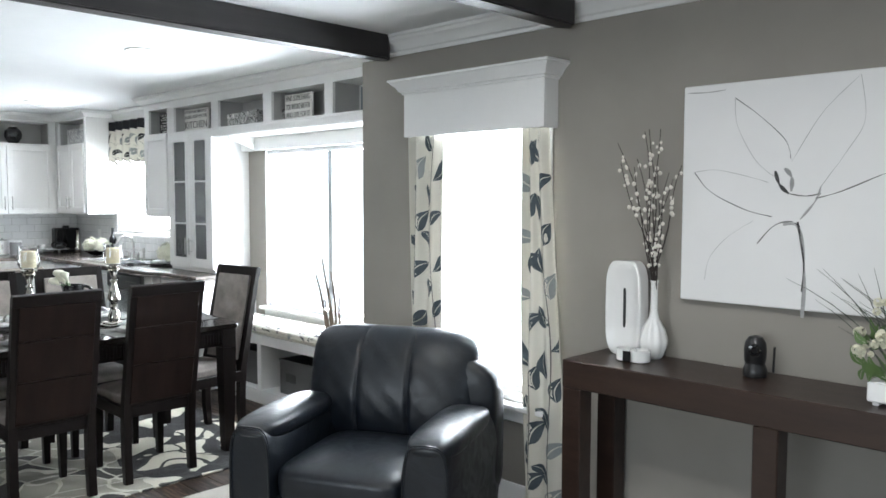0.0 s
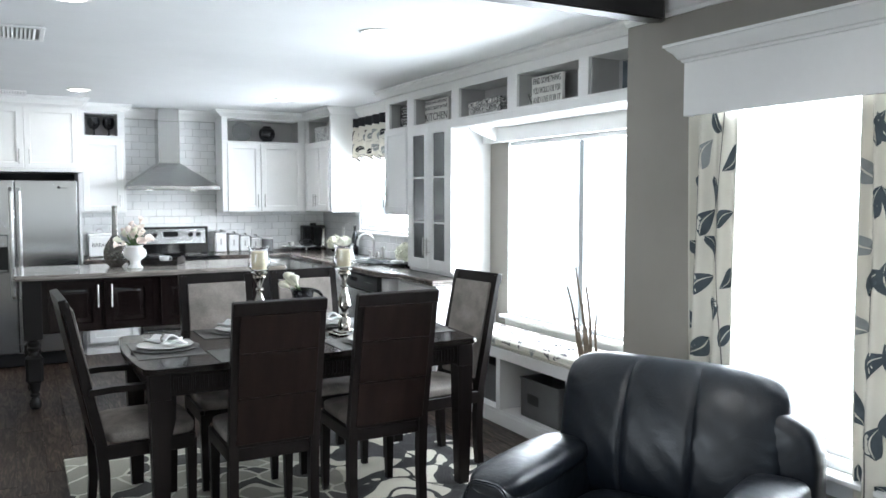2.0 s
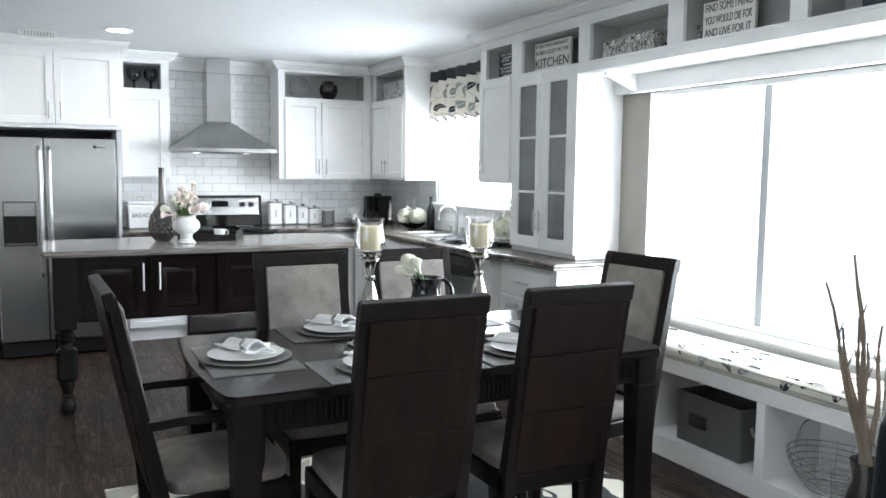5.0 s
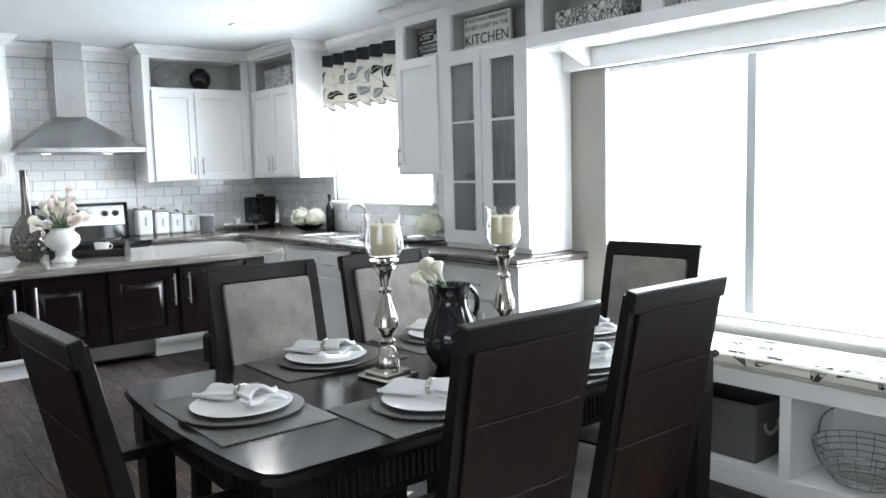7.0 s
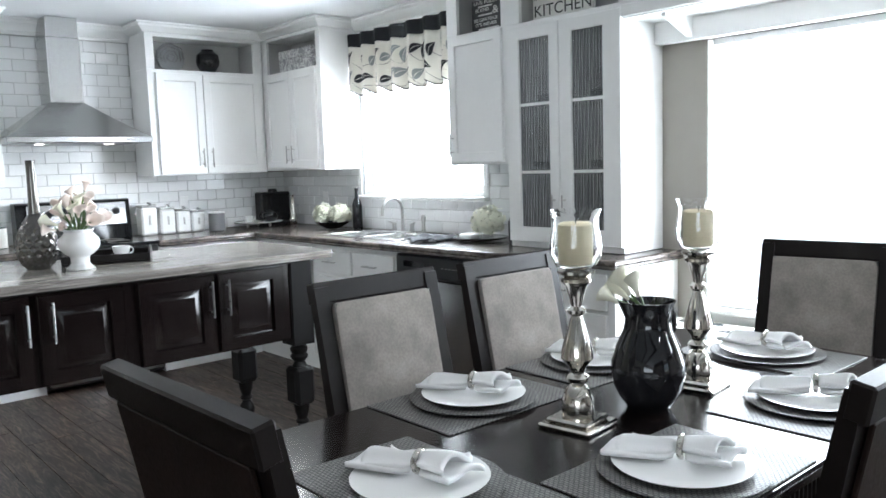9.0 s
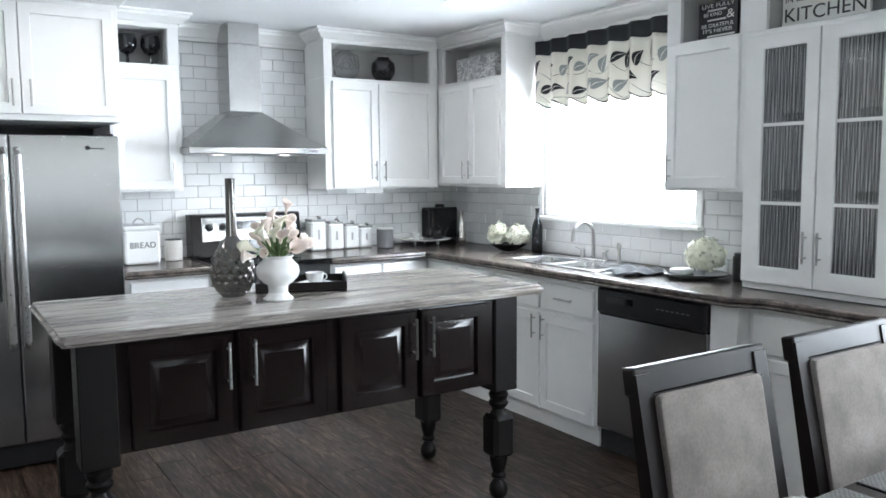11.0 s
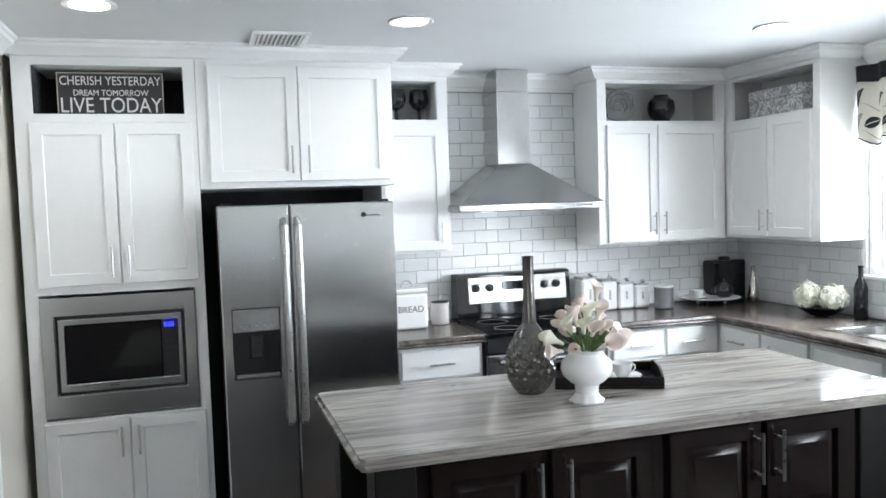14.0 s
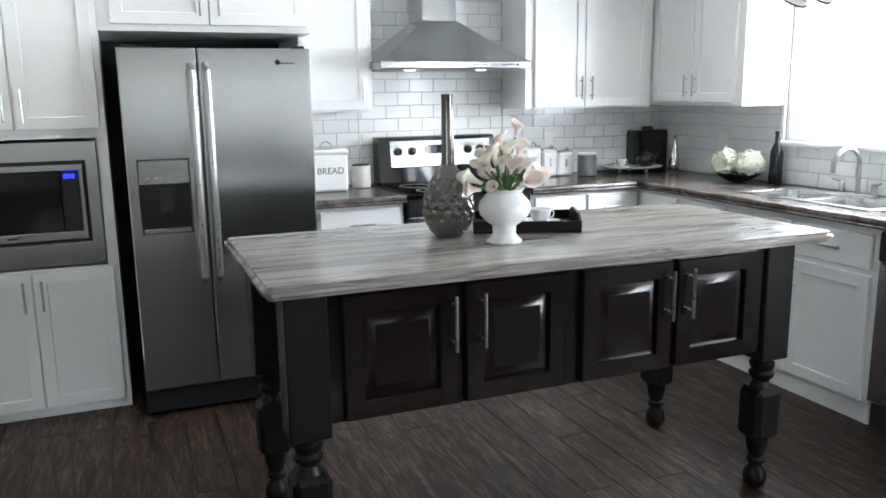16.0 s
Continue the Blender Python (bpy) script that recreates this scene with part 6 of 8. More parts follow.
for k in range(46):
    a, r = rnd.uniform(-1.45, 1.2), rnd.uniform(0.22, 0.46)
    b0 = (QX + 0.05 + rnd.uniform(-0.1, 0.1), 3.19 + rnd.uniform(-0.04, 0.04), CZ + 0.07)
    sway = rnd.uniform(-1, 1)
    pts = [(b0[0] + r * 0.85 * math.sin(a) * t ** 1.3, b0[1] - 0.06 * t * sway, b0[2] + r * t * (1 - 0.3 * t * abs(math.sin(a)))) for t in [i / 6 for i in range(7)]]
    tube(bm, pts, [0.0026, 0.0025, 0.0022, 0.0018, 0.0014, 0.001, 0.0005], 4)
tagged(part("grass", bm, GRASSGREEN, fp, "grey-green grass blades"), kind="stuff")


def blossom(bm, c, r, n, rnd):
    for k in range(n):
        d = Vector((rnd.gauss(0, 1), rnd.gauss(0, 1), rnd.gauss(0, 1))).normalized()
        s = d.orthogonal().normalized() * r * 0.55
        t = d.cross(s)
        p = Vector(c) + d * r * 0.55
        vs = [bm.verts.new(p + d * r * 0.4 + q) for q in (s, t, -s, -t)]
        o = bm.verts.new(p)
        for i in range(4):
            face(bm, [o, vs[i], vs[(i + 1) % 4]])


for cx, cz, n in ((-0.115, 0.17, 5), (-0.07, 0.215, 6), (-0.02, 0.12, 4), (-0.13, 0.225, 2), (-0.06, 0.29, 2), (-0.07, 0.33, 2), (0.1, 0.2, 4)):
    for k in range(n):
        c = (QX + cx + rnd.uniform(-0.022, 0.022), 3.13 + rnd.uniform(-0.03, 0.03), CZ + cz + rnd.uniform(-0.022, 0.022))
        part("blossom", (lambda b: (blossom(b, c, rnd.uniform(0.009, 0.017), 26, rnd), b)[1])(mesh()), PETAL, fp, "white silk blossom")
for k in range(15):
    c = (QX + 0.05 + rnd.uniform(-0.06, 0.12), 3.14 + rnd.uniform(-0.05, 0.05), CZ + 0.2 + rnd.uniform(0.0, 0.17))
    r = rnd.uniform(0.013, 0.02)
    part("berry", lathe(mesh(), [(0.3 * r, -r), (0.9 * r, -0.4 * r), (r, 0.2 * r), (0.35 * r, r)], 10, Matrix.Translation(c)), BLACKPLASTIC, fp, "dark berry")
for k in range(46):
    lx, lz, turn = QX + rnd.uniform(-0.13, 0.16), CZ + 0.085 + 0.16 * rnd.random() ** 1.5, rnd.uniform(0.2, 2.9)
    ly, tilt = 3.16 + rnd.uniform(-0.06, 0.06), rnd.uniform(-0.6, 0.6)
    bm = mesh()
    leaf_on(bm, lambda u, v: Vector((lx + u, ly + tilt * v, lz + v)), 0, 0, 1, 1, rnd.uniform(0.05, 0.085), rnd.uniform(0.009, 0.014), turn)
    part("leaf", bm, LEAFGREEN, fp, "green silk leaf")

# painting
pt = thing("flower_painting", (-1.27, 3.38, 1.13), "large white canvas with a sketched lily in grey ink", "painting")
PX0, PX1, PZ0, PZ1 = -1.712, -0.72, 1.13, 1.99
part("canvas", box(mesh(), (PX0, 3.362, PZ0), (PX1, 3.398, PZ1), 0.004), CANVAS, pt)


def stroke(pts, w, mat, nm="ink_stroke"):
    """A brush line on the canvas through (u, v) points in the canvas's own unit square."""
    P = [Vector((PX0 + u * 0.87, PZ1 - v * 0.86)) for u, v in pts]
    n = 26
    curve = []
    for i in range(n + 1):
        t = i / n * (len(P) - 1)
        k = min(len(P) - 2, int(t))
        f = t - k
        p0, p1, p2, p3 = P[max(0, k - 1)], P[k], P[k + 1], P[min(len(P) - 1, k + 2)]
        curve.append(0.5 * ((2 * p1) + (p2 - p0) * f + (2 * p0 - 5 * p1 + 4 * p2 - p3) * f * f + (3 * p1 - p0 - 3 * p2 + p3) * f ** 3))
    bm = mesh()
    rows = []
    for i, p in enumerate(curve):
        d = (curve[min(n, i + 1)] - curve[max(0, i - 1)]).normalized()
        q = Vector((-d.y, d.x)) * 0.75 * w * (0.35 + 0.65 * abs(math.sin(2.2 * i / n * math.pi + len(pts)))) / 2
        rows.append([bm.verts.new((p.x + s * q.x, 3.3612, p.y + s * q.y)) for s in (-1, 1)])
    for a, c in zip(rows, rows[1:]):
        face(bm, [a[0], a[1], c[1], c[0]])
    part(nm, bm, mat, pt)


for pts, w, mt in (([(0.245, 0.07), (0.36, 0.16), (0.47, 0.27), (0.495, 0.35)], 0.004, INK), ([(0.245, 0.07), (0.26, 0.2), (0.35, 0.36), (0.45, 0.44)], 0.003, PALEINK),
                   ([(0.06, 0.40), (0.16, 0.39), (0.3, 0.42), (0.4, 0.45)], 0.003, PALEINK), ([(0.06, 0.40), (0.14, 0.49), (0.3, 0.57), (0.42, 0.60)], 0.005, INK),
                   ([(0.76, 0.02), (0.62, 0.16), (0.5, 0.36)], 0.003, PALEINK), ([(0.76, 0.02), (0.78, 0.2), (0.72, 0.32), (0.62, 0.47)], 0.003, PALEINK),
                   ([(1.06, 0.34), (0.86, 0.42), (0.7, 0.49), (0.6, 0.52)], 0.006, INK), ([(0.36, 0.72), (0.43, 0.64), (0.5, 0.62), (0.54, 0.64)], 0.006, INK),
                   ([(0.12, 0.9), (0.14, 0.8), (0.22, 0.7), (0.34, 0.62)], 0.002, PALEINK), ([(0.47, 0.63), (0.53, 0.64), (0.555, 0.74), (0.565, 0.88), (0.56, 1.03)], 0.02, PALEINK),
                   ([(0.53, 0.62), (0.545, 0.7), (0.56, 0.8), (0.555, 0.92)], 0.009, INK), ([(0.54, 0.61), (0.6, 0.53), (0.62, 0.47)], 0.012, PALEINK), ([(0.43, 0.40), (0.45, 0.46), (0.49, 0.50)], 0.02, INK),
                   ([(0.47, 0.39), (0.5, 0.43), (0.5, 0.49)], 0.022, PALEINK), ([(0.49, 0.5), (0.56, 0.51), (0.62, 0.5)], 0.006, INK), ([(0.02, 0.03), (0.12, 0.035), (0.2, 0.03)], 0.006, PALEINK)):
    stroke(pts, w, mt)
wo = thing("wall_outlet", (-1.32, 3.385, 0.55), "black plug and cord at a wall outlet under the console", "outlet")
part("plug", box(mesh(), (-1.335, 3.35, 0.545), (-1.295, 3.398, 0.585), 0.006), BLACKPLASTIC, wo)
part("cord", tube(mesh(), [(-1.315, 3.355, 0.547), (-1.31, 3.34, 0.45), (-1.27, 3.37, 0.25), (-1.2, 3.38, 0.1), (-1.15, 3.38, 0.012)], 0.004, 6), BLACKPLASTIC, wo)

# ---- window bench ----
be = thing("window_bench", (-4.8, 3.78, 0), "white built-in window bench with open cubbies", "bench")
BFY = 3.585
part("shelf", box(mesh(), (-5.852, BFY, 0.085), (PIER, 3.968, 0.105), 0.002), WHITE, be)
part("toe_board", box(mesh(), (-5.852, BFY, 0.0), (PIER, BFY + 0.02, 0.0845), 0.002), WHITE, be)
part("seat_board", box(mesh(), (-5.852, BFY, 0.447), (PIER, 3.968, 0.522), 0.003), WHITE, be)
part("back_board", box(mesh(), (-5.852, 3.955, 0.105), (PIER, 3.968, 0.447), 0), WHITE, be)
for x0, x1 in ((-5.852, -5.80), (-5.248, -5.198), (-4.488, -4.438), (PIER - 0.05, PIER)):
    part("divider", box(mesh(), (x0, BFY + 0.0005, 0.1055), (x1, 3.9545, 0.4465), 0.002), WHITE, be)
cu = thing("bench_cushion", (-4.8, 3.75, 0.5225), "cream bench cushion with charcoal and grey leaves", "cushion")
UX0, UX1, UY0, UY1, UZ = -5.845, PIER - 0.01, 3.572, 3.925, 0.596
bm = box(mesh(), (UX0, UY0, 0.5225), (UX1, UY1, UZ), 0.02)
bmesh.ops.bevel(bm, geom=[e for e in bm.edges if e.calc_length() > 0.3], offset=0.006, segments=2, affect="EDGES")
part("pad", bm, CREAMCLOTH, cu)


def pad_surface(u, v):
    x = min(UX1 - 0.02, max(UX0 + 0.02, UX0 + u))
    s = min(0.38, max(0.014, v))
    if s < 0.05:
        return Vector((x, UY0 - 0.0012, 0.5225 + s))
    f = s - 0.05
    if f < 0.02:
        return Vector((x, UY0 + f, UZ - 0.0225 + f + 0.0012))
    return Vector((x, UY0 + 0.02 + (f - 0.02), UZ + 0.0012))


rnd = random.Random(11)
for k in range(13):
    for v0 in (0.06, 0.19, 0.31):
        bl, pale = mesh(), rnd.random() > 0.7
        leaf_on(bl, pad_surface, 0.1 + k * 0.155 + rnd.uniform(-0.04, 0.04), v0 + rnd.uniform(-0.02, 0.02), 1, 1, rnd.uniform(0.09, 0.125), rnd.uniform(0.02, 0.03), rnd.uniform(-0.9, 0.9), 12)
        part("printed_leaf", bl, PALEPRINT if pale else BLACKPRINT, cu, "pale grey leaf print" if pale else "charcoal leaf print")


def felt_bin(x0, x1, y0, y1, label):
    ob = thing("storage_bin", ((x0 + x1) / 2, (y0 + y1) / 2, 0.1055), label, "basket", "bench bins")
    bm = mesh()
    t, z0, z1 = 0.008, 0.1058, 0.355
    part("base", box(bm, (x0, y0, z0), (x1, y1, z0 + t), 0.002), BINCLOTH, ob)
    for lo, hi in (((x0, y0, z0 + t), (x1, y0 + t, z1)), ((x0, y1 - t, z0 + t), (x1, y1, z1)), ((x0, y0 + t, z0 + t), (x0 + t, y1 - t, z1)), ((x1 - t, y0 + t, z0 + t), (x1, y1 - t, z1))):
        part("side", box(mesh(), lo, hi, 0.003), BINCLOTH, ob)
    part("rim", tube(mesh(), [(x0, y0, z1), (x1, y0, z1), (x1, y1, z1), (x0, y1, z1)], 0.007, 6, True), BINCLOTH, ob)
    part("label_plate", box(mesh(), (x0 + 0.08, y0 - 0.003, 0.20), (x0 + 0.2, y0 - 0.0002, 0.265), 0.002), BLACKPLASTIC, ob, "black label plate")
    part("handle", tube(mesh(), [(x1 + 0.001, (y0 + y1) / 2 + 0.06 * math.cos(a), 0.27 - 0.055 * math.sin(a)) for a in [math.pi * k / 10 for k in range(11)]], 0.009, 7), ROPE, ob, "pale rope handle")


felt_bin(-5.03, -4.62, 3.64, 3.90, "grey felt storage bin with a black label in the bench cubby")
felt_bin(-5.72, -5.33, 3.66, 3.90, "dark felt storage bin in the far bench cubby")
wb = thing("wire_basket", (-4.225, 3.77, 0.1055), "empty metal wire basket with a hinged handle", "basket")
wc = Vector((-4.225, 3.77, 0.1075))
for k in range(7):
    z, r = 0.004 + k * 0.025, 0.11 + 0.08 * math.sin(k / 6 * math.pi / 2)
    bm = tube(mesh(), [wc + Vector((r * 1.05 * math.cos(a), r * 0.9 * math.sin(a), z)) for a in [2 * math.pi * i / 28 for i in range(28)]], 0.0022, 5, True)
    part("hoop", bm, WIRE, wb)
bm = mesh()
for i in range(18):
    a = 2 * math.pi * i / 18
    tube(bm, [wc + Vector(((0.11 + 0.08 * math.sin(k / 6 * math.pi / 2)) * 1.05 * math.cos(a), (0.11 + 0.08 * math.sin(k / 6 * math.pi / 2)) * 0.9 * math.sin(a), 0.004 + k * 0.025)) for k in range(7)], 0.0016, 4)
for i in range(6):
    tube(bm, [wc + Vector((-0.09, -0.06 + i * 0.024, 0.003)), wc + Vector((0.09, -0.06 + i * 0.024, 0.003))], 0.0016, 4)
tagged(part("wire_mesh", bm, WIRE, wb), kind="stuff")
part("handle", tube(mesh(), [wc + Vector((0.19 * math.cos(a), 0.03 * math.sin(a), 0.154 + 0.15 * math.sin(a) ** 0.6 if math.sin(a) > 1e-6 else 0.154)) for a in [math.pi * k / 12 for k in range(13)]], 0.004, 6), WIRE, wb)

# ---- table settings ----
def placemat(x, y, w, d):
    solid("placemat", box(mesh(), (x - w / 2, y - d / 2, TZ + 0.0006), (x + w / 2, y + d / 2, TZ + 0.0036), 0.001), WEAVE, "woven grey placemat on the dining table", "placemat", group="placemats")


def place_setting(x, y, turn):
    z = TZ + 0.004
    m = Matrix.Translation((x, y, z))
    ch = lathe(mesh(), [(0.09, 0.0), (0.155, 0.005), (0.160, 0.009), (0.155, 0.0105), (0.12, 0.0085), (0.0, 0.008)], 44, m)
    solid("charger_plate", ch, WEAVE, "round woven grey charger on a placemat", "plate", group="charger plates")
    pl = lathe(mesh(), [(0.075, 0.009), (0.085, 0.011), (0.128, 0.019), (0.131, 0.0215), (0.126, 0.022), (0.085, 0.0165), (0.0, 0.0155)], 44, m)
    solid("dinner_plate", pl, CERAMIC, "white dinner plate on a grey charger", "plate", group="dinner plates")
    nk = thing("napkin", (x, y, z + 0.017), "white linen napkin drawn through a silver ring", "napkin", "napkins", turn)

    def fold(u, v, s, lay):
        t = 0.012 + 0.125 * u
        w = 0.016 + 0.042 * u ** 0.6
        a = (v - 0.5) * 2
        w *= 1 - 0.22 * lay
        t *= (1 - 0.2 * lay) * (0.72 if s > 0 else 1.0)
        return Vector((s * t + 0.012 * math.sin(3 * a) * u, w * a + 0.008 * u, 0.012 + 0.011 * lay + 0.007 * math.sin(9 * v + 2 * u + 2 * lay) * (0.3 + u * 0.7) + 0.02 * (1 - abs(a)) * (1 - 0.55 * u) + (0.012 * u if s > 0 else 0)))
    for s, lay in ((-1, 0), (-1, 1), (1, 0), (1, 1)):
        c = part("wing", grid(mesh(), lambda u, v: fold(u, v, s, lay), 10, 22), LINEN, nk, local=True)
        md = c.modifiers.new("thick", "SOLIDIFY")
        md.thickness = 0.009
    pts = [(0.0, 0.019 * math.cos(a), 0.03 + 0.018 * math.sin(a)) for a in [2 * math.pi * k / 20 for k in range(20)]]
    part("napkin_ring", tube(mesh(), pts, 0.0065, 8, True), NAPKINRING, nk, "pearly silver napkin ring", True)


for x, y, w, d, t in ((-4.787, 1.40, 0.455, 0.305, 15), (-4.485, 1.79, 0.31, 0.45, 20), (-4.485, 2.365, 0.31, 0.45, 25), (-5.105, 1.84, 0.31, 0.44, 20), (-5.105, 2.335, 0.31, 0.44, 15), (-4.787, 2.735, 0.45, 0.30, -10)):
    placemat(x, y, w, d)
    place_setting(x, y, t)


def candle_holder(x, y, label):
    ob = thing("candle_holder", (x, y, TZ), label, "candle holder", "tall candle holders")
    m = Matrix.Translation((x, y, TZ + 0.0005))
    bm = mesh()
    r45 = m @ pose(0, 0, 0, 0, 0, 8)
    box(bm, (-0.066, -0.066, 0.0), (0.066, 0.066, 0.012), 0.004, r45)
    box(bm, (-0.052, -0.052, 0.0125), (0.052, 0.052, 0.024), 0.005, r45)
    part("base", bm, MERCURY, ob, "square mercury glass base")
    prof = [(0.034, 0.024), (0.036, 0.035), (0.034, 0.062), (0.026, 0.085), (0.015, 0.096), (0.024, 0.102), (0.026, 0.112), (0.016, 0.122), (0.02, 0.135), (0.036, 0.155), (0.035, 0.172), (0.026, 0.205), (0.017, 0.235), (0.012, 0.25),
            (0.02, 0.257), (0.021, 0.264), (0.012, 0.272), (0.016, 0.292), (0.024, 0.318), (0.034, 0.327), (0.034, 0.334), (0.026, 0.338), (0.04, 0.345), (0.042, 0.352), (0.0, 0.352)]
    part("stem", lathe(mesh(), prof, 28, m), MERCURY, ob, "turned mercury glass stem")
    cup = [(0.022, 0.353), (0.044, 0.362), (0.056, 0.385), (0.057, 0.41), (0.049, 0.45), (0.050, 0.47), (0.056, 0.485), (0.0545, 0.485), (0.0480, 0.468), (0.0470, 0.45), (0.0545, 0.41), (0.0535, 0.386), (0.042, 0.365), (0.0, 0.3565)]
    part("glass_cup", lathe(mesh(), cup, 32, m, lambda a, z: 1 + 0.012 * math.sin(6 * a + 20 * z)), GLASS, ob, "clear crackled glass cup")
    cn = part("candle", lathe(mesh(), [(0.037, 0.3665), (0.038, 0.37), (0.038, 0.452), (0.033, 0.457), (0.02, 0.452), (0.0, 0.452)], 28, m), WAX, ob, "ivory pillar candle")
    part("wick", tube(mesh(), [(x, y, TZ + 0.45), (x + 0.002, y, TZ + 0.466)], 0.0012, 5), BLACKPLASTIC, cn)


candle_holder(-4.795, 1.868, "tall mercury glass candle holder with an ivory candle")
candle_holder(-4.765, 2.318, "tall mercury glass candle holder beside the black pitcher")

pc = thing("pitcher", (-4.757, 2.085, TZ), "glossy black ceramic pitcher with white silk flowers", "pitcher")
pm = Matrix.Translation((-4.757, 2.085, TZ + 0.0005))
prof = [(0.045, 0), (0.05, 0.006), (0.066, 0.025), (0.081, 0.055), (0.088, 0.09), (0.086, 0.115), (0.072, 0.155), (0.057, 0.19), (0.053, 0.215), (0.058, 0.245), (0.064, 0.258), (0.060, 0.258), (0.049, 0.215), (0.05, 0.18), (0.065, 0.11), (0.0, 0.03)]
part("body", lathe(mesh(), prof, 40, pm, lambda a, z: 1 + (0.16 * max(0, math.cos(a - 3.6)) ** 6 if z > 0.22 else 0)), BLACKGLAZE, pc)
ha = math.radians(92)
pts = [(-4.757 + r * math.cos(ha), 2.085 + r * math.sin(ha), TZ + z) for r, z in [(0.058 + 0.054 * math.sin(a), 0.188 + 0.058 * math.cos(a)) for a in [math.pi * k / 16 for k in range(17)]]]
part("handle", tube(mesh(), pts, 0.0085, 8), BLACKGLAZE, pc)
part("foot_ring", lathe(mesh(), [(0.05, 0.0), (0.053, 0.006), (0.05, 0.008)], 30, pm), BLACKGLAZE, pc)


def calla(parent, base, tip, size, mat, stem=True, flare=(1, 0)):
    """A calla lily: rolled spathe that flares to a point, on a stem from base to tip."""
    base, tip = Vector(base), Vector(tip)
    d = (tip - base).normalized()
    m = Matrix.Translation(tip) @ d.to_track_quat("Z", "Y").to_matrix().to_4x4()

    def S(u, v):
        a = 2 * math.pi * u
        r = size * (0.09 + 0.42 * v ** 2.4)
        lip = math.cos(a) * 0.55 + 0.45
        z = size * (-0.35 + 1.0 * v + 0.55 * lip ** 2 * v ** 3)
        out = 1 + 0.5 * lip * v ** 4
        return m @ Vector((r * out * math.cos(a), r * math.sin(a), z))
    bm = grid(mesh(), S, 18, 9, True)
    fl = part("flower", bm, mat, parent)
    md = fl.modifiers.new("thick", "SOLIDIFY")
    md.thickness = 0.0012
    if stem:
        part("stem", tube(mesh(), [base, base.lerp(tip, 0.5) + Vector((0, 0, 0.01)), tip + d * size * 0.1], 0.0035, 6), LEAFGREEN, parent)


sf = thing("silk_callas", (-4.757, 2.085, TZ + 0.24), "bunch of white calla lilies in the black pitcher", "flowers")
for k, (dx, dy, dz, s) in enumerate(((-0.058, -0.056, 0.022, 0.044), (-0.034, -0.04, 0.05, 0.054), (-0.014, -0.026, 0.045, 0.046), (-0.045, -0.03, 0.03, 0.042))):
    calla(sf, (-4.757 + 0.01 * (k - 2), 2.08, TZ + 0.22), (-4.757 + dx, 2.085 + dy, TZ + 0.24 + dz), s, PETAL)

# ---- things on the island ----
vz = thing("tall_vase", (-7.50, 1.465, ITZ), "tall pewter bottle vase with a dimpled round body", "vase")
vm = Matrix.Translation((-7.50, 1.465, ITZ + 0.0005))
prof = [(0.045, 0), (0.05, 0.004)]
for k in range(84):
    t = k / 83
    z = 0.006 + 0.24 * t
    prof.append((0.050 + 0.043 * math.sin(math.pi * t ** 0.85) ** 0.9 - 0.026 * t * t, z))
NB = len(prof)
prof += [(0.0235, 0.262), (0.0215, 0.30), (0.020, 0.38), (0.0195, 0.475), (0.0205, 0.48), (0.014, 0.479), (0.012, 0.38)]


def dimples(a, z):
    if not 0.02 < z < 0.20:
        return 1
    best = 9.0
    for row in (math.floor(z / 0.0245), math.floor(z / 0.0245) + 1):
        du = (a / (2 * math.pi) * 15 + 0.5 * (row % 2)) % 1.0
        du = min(du, 1 - du) * 0.036
        dv = z - row * 0.0245
        best = min(best, du * du + dv * dv)
    return 1.02 - 0.075 * max(0.0, 1 - best / 0.00028)


part("body", lathe(mesh(), prof[:NB], 150, vm, dimples), PEWTER, vz, "round dimpled body")
part("neck", lathe(mesh(), prof[NB - 1:], 48, vm), PEWTER, vz, "long smooth neck")
fv = thing("footed_vase", (-7.31, 1.585, ITZ), "white footed ceramic vase with blush calla lilies", "vase")
fm = Matrix.Translation((-7.31, 1.585, ITZ + 0.0005))
prof = [(0.056, 0), (0.058, 0.006), (0.045, 0.02), (0.038, 0.032), (0.04, 0.06), (0.043, 0.064), (0.06, 0.075), (0.08, 0.098), (0.086, 0.12), (0.082, 0.145), (0.062, 0.168), (0.056, 0.176), (0.064, 0.19), (0.060, 0.189), (0.052, 0.177), (0.075, 0.14), (0.06, 0.09), (0.0, 0.075)]
prof = [(r, z * 0.93) for r, z in prof]
part("body", lathe(mesh(), prof, 40, fm, lambda a, z: 1 + 0.05 * math.cos(10 * a) * (z < 0.012 or z > 0.17)), CERAMIC, fv)
fb = thing("blush_callas", (-7.31, 1.585, ITZ + 0.18), "bouquet of pale pink calla lilies", "flowers")
rnd = random.Random(21)
for k in range(24):
    a, t = k * 2.4, math.sqrt((k + 0.5) / 24)
    r, h = 0.118 * t, 0.112 - 0.115 * t * t + rnd.uniform(-0.015, 0.02)
    calla(fb, (-7.31 + 0.3 * r * math.cos(a), 1.585 + 0.3 * r * math.sin(a), ITZ + 0.175), (-7.31 + r * math.cos(a), 1.585 + r * math.sin(a), ITZ + 0.178 + h), rnd.uniform(0.036, 0.056), BLUSH if k % 5 else PETAL)
for dx, dy, h in ((-0.005, 0.045, 0.175), (0.01, -0.02, 0.14)):
    calla(fb, (-7.31, 1.59, ITZ + 0.18), (-7.31 + dx, 1.585 + dy, ITZ + 0.178 + h), 0.042, BLUSH)
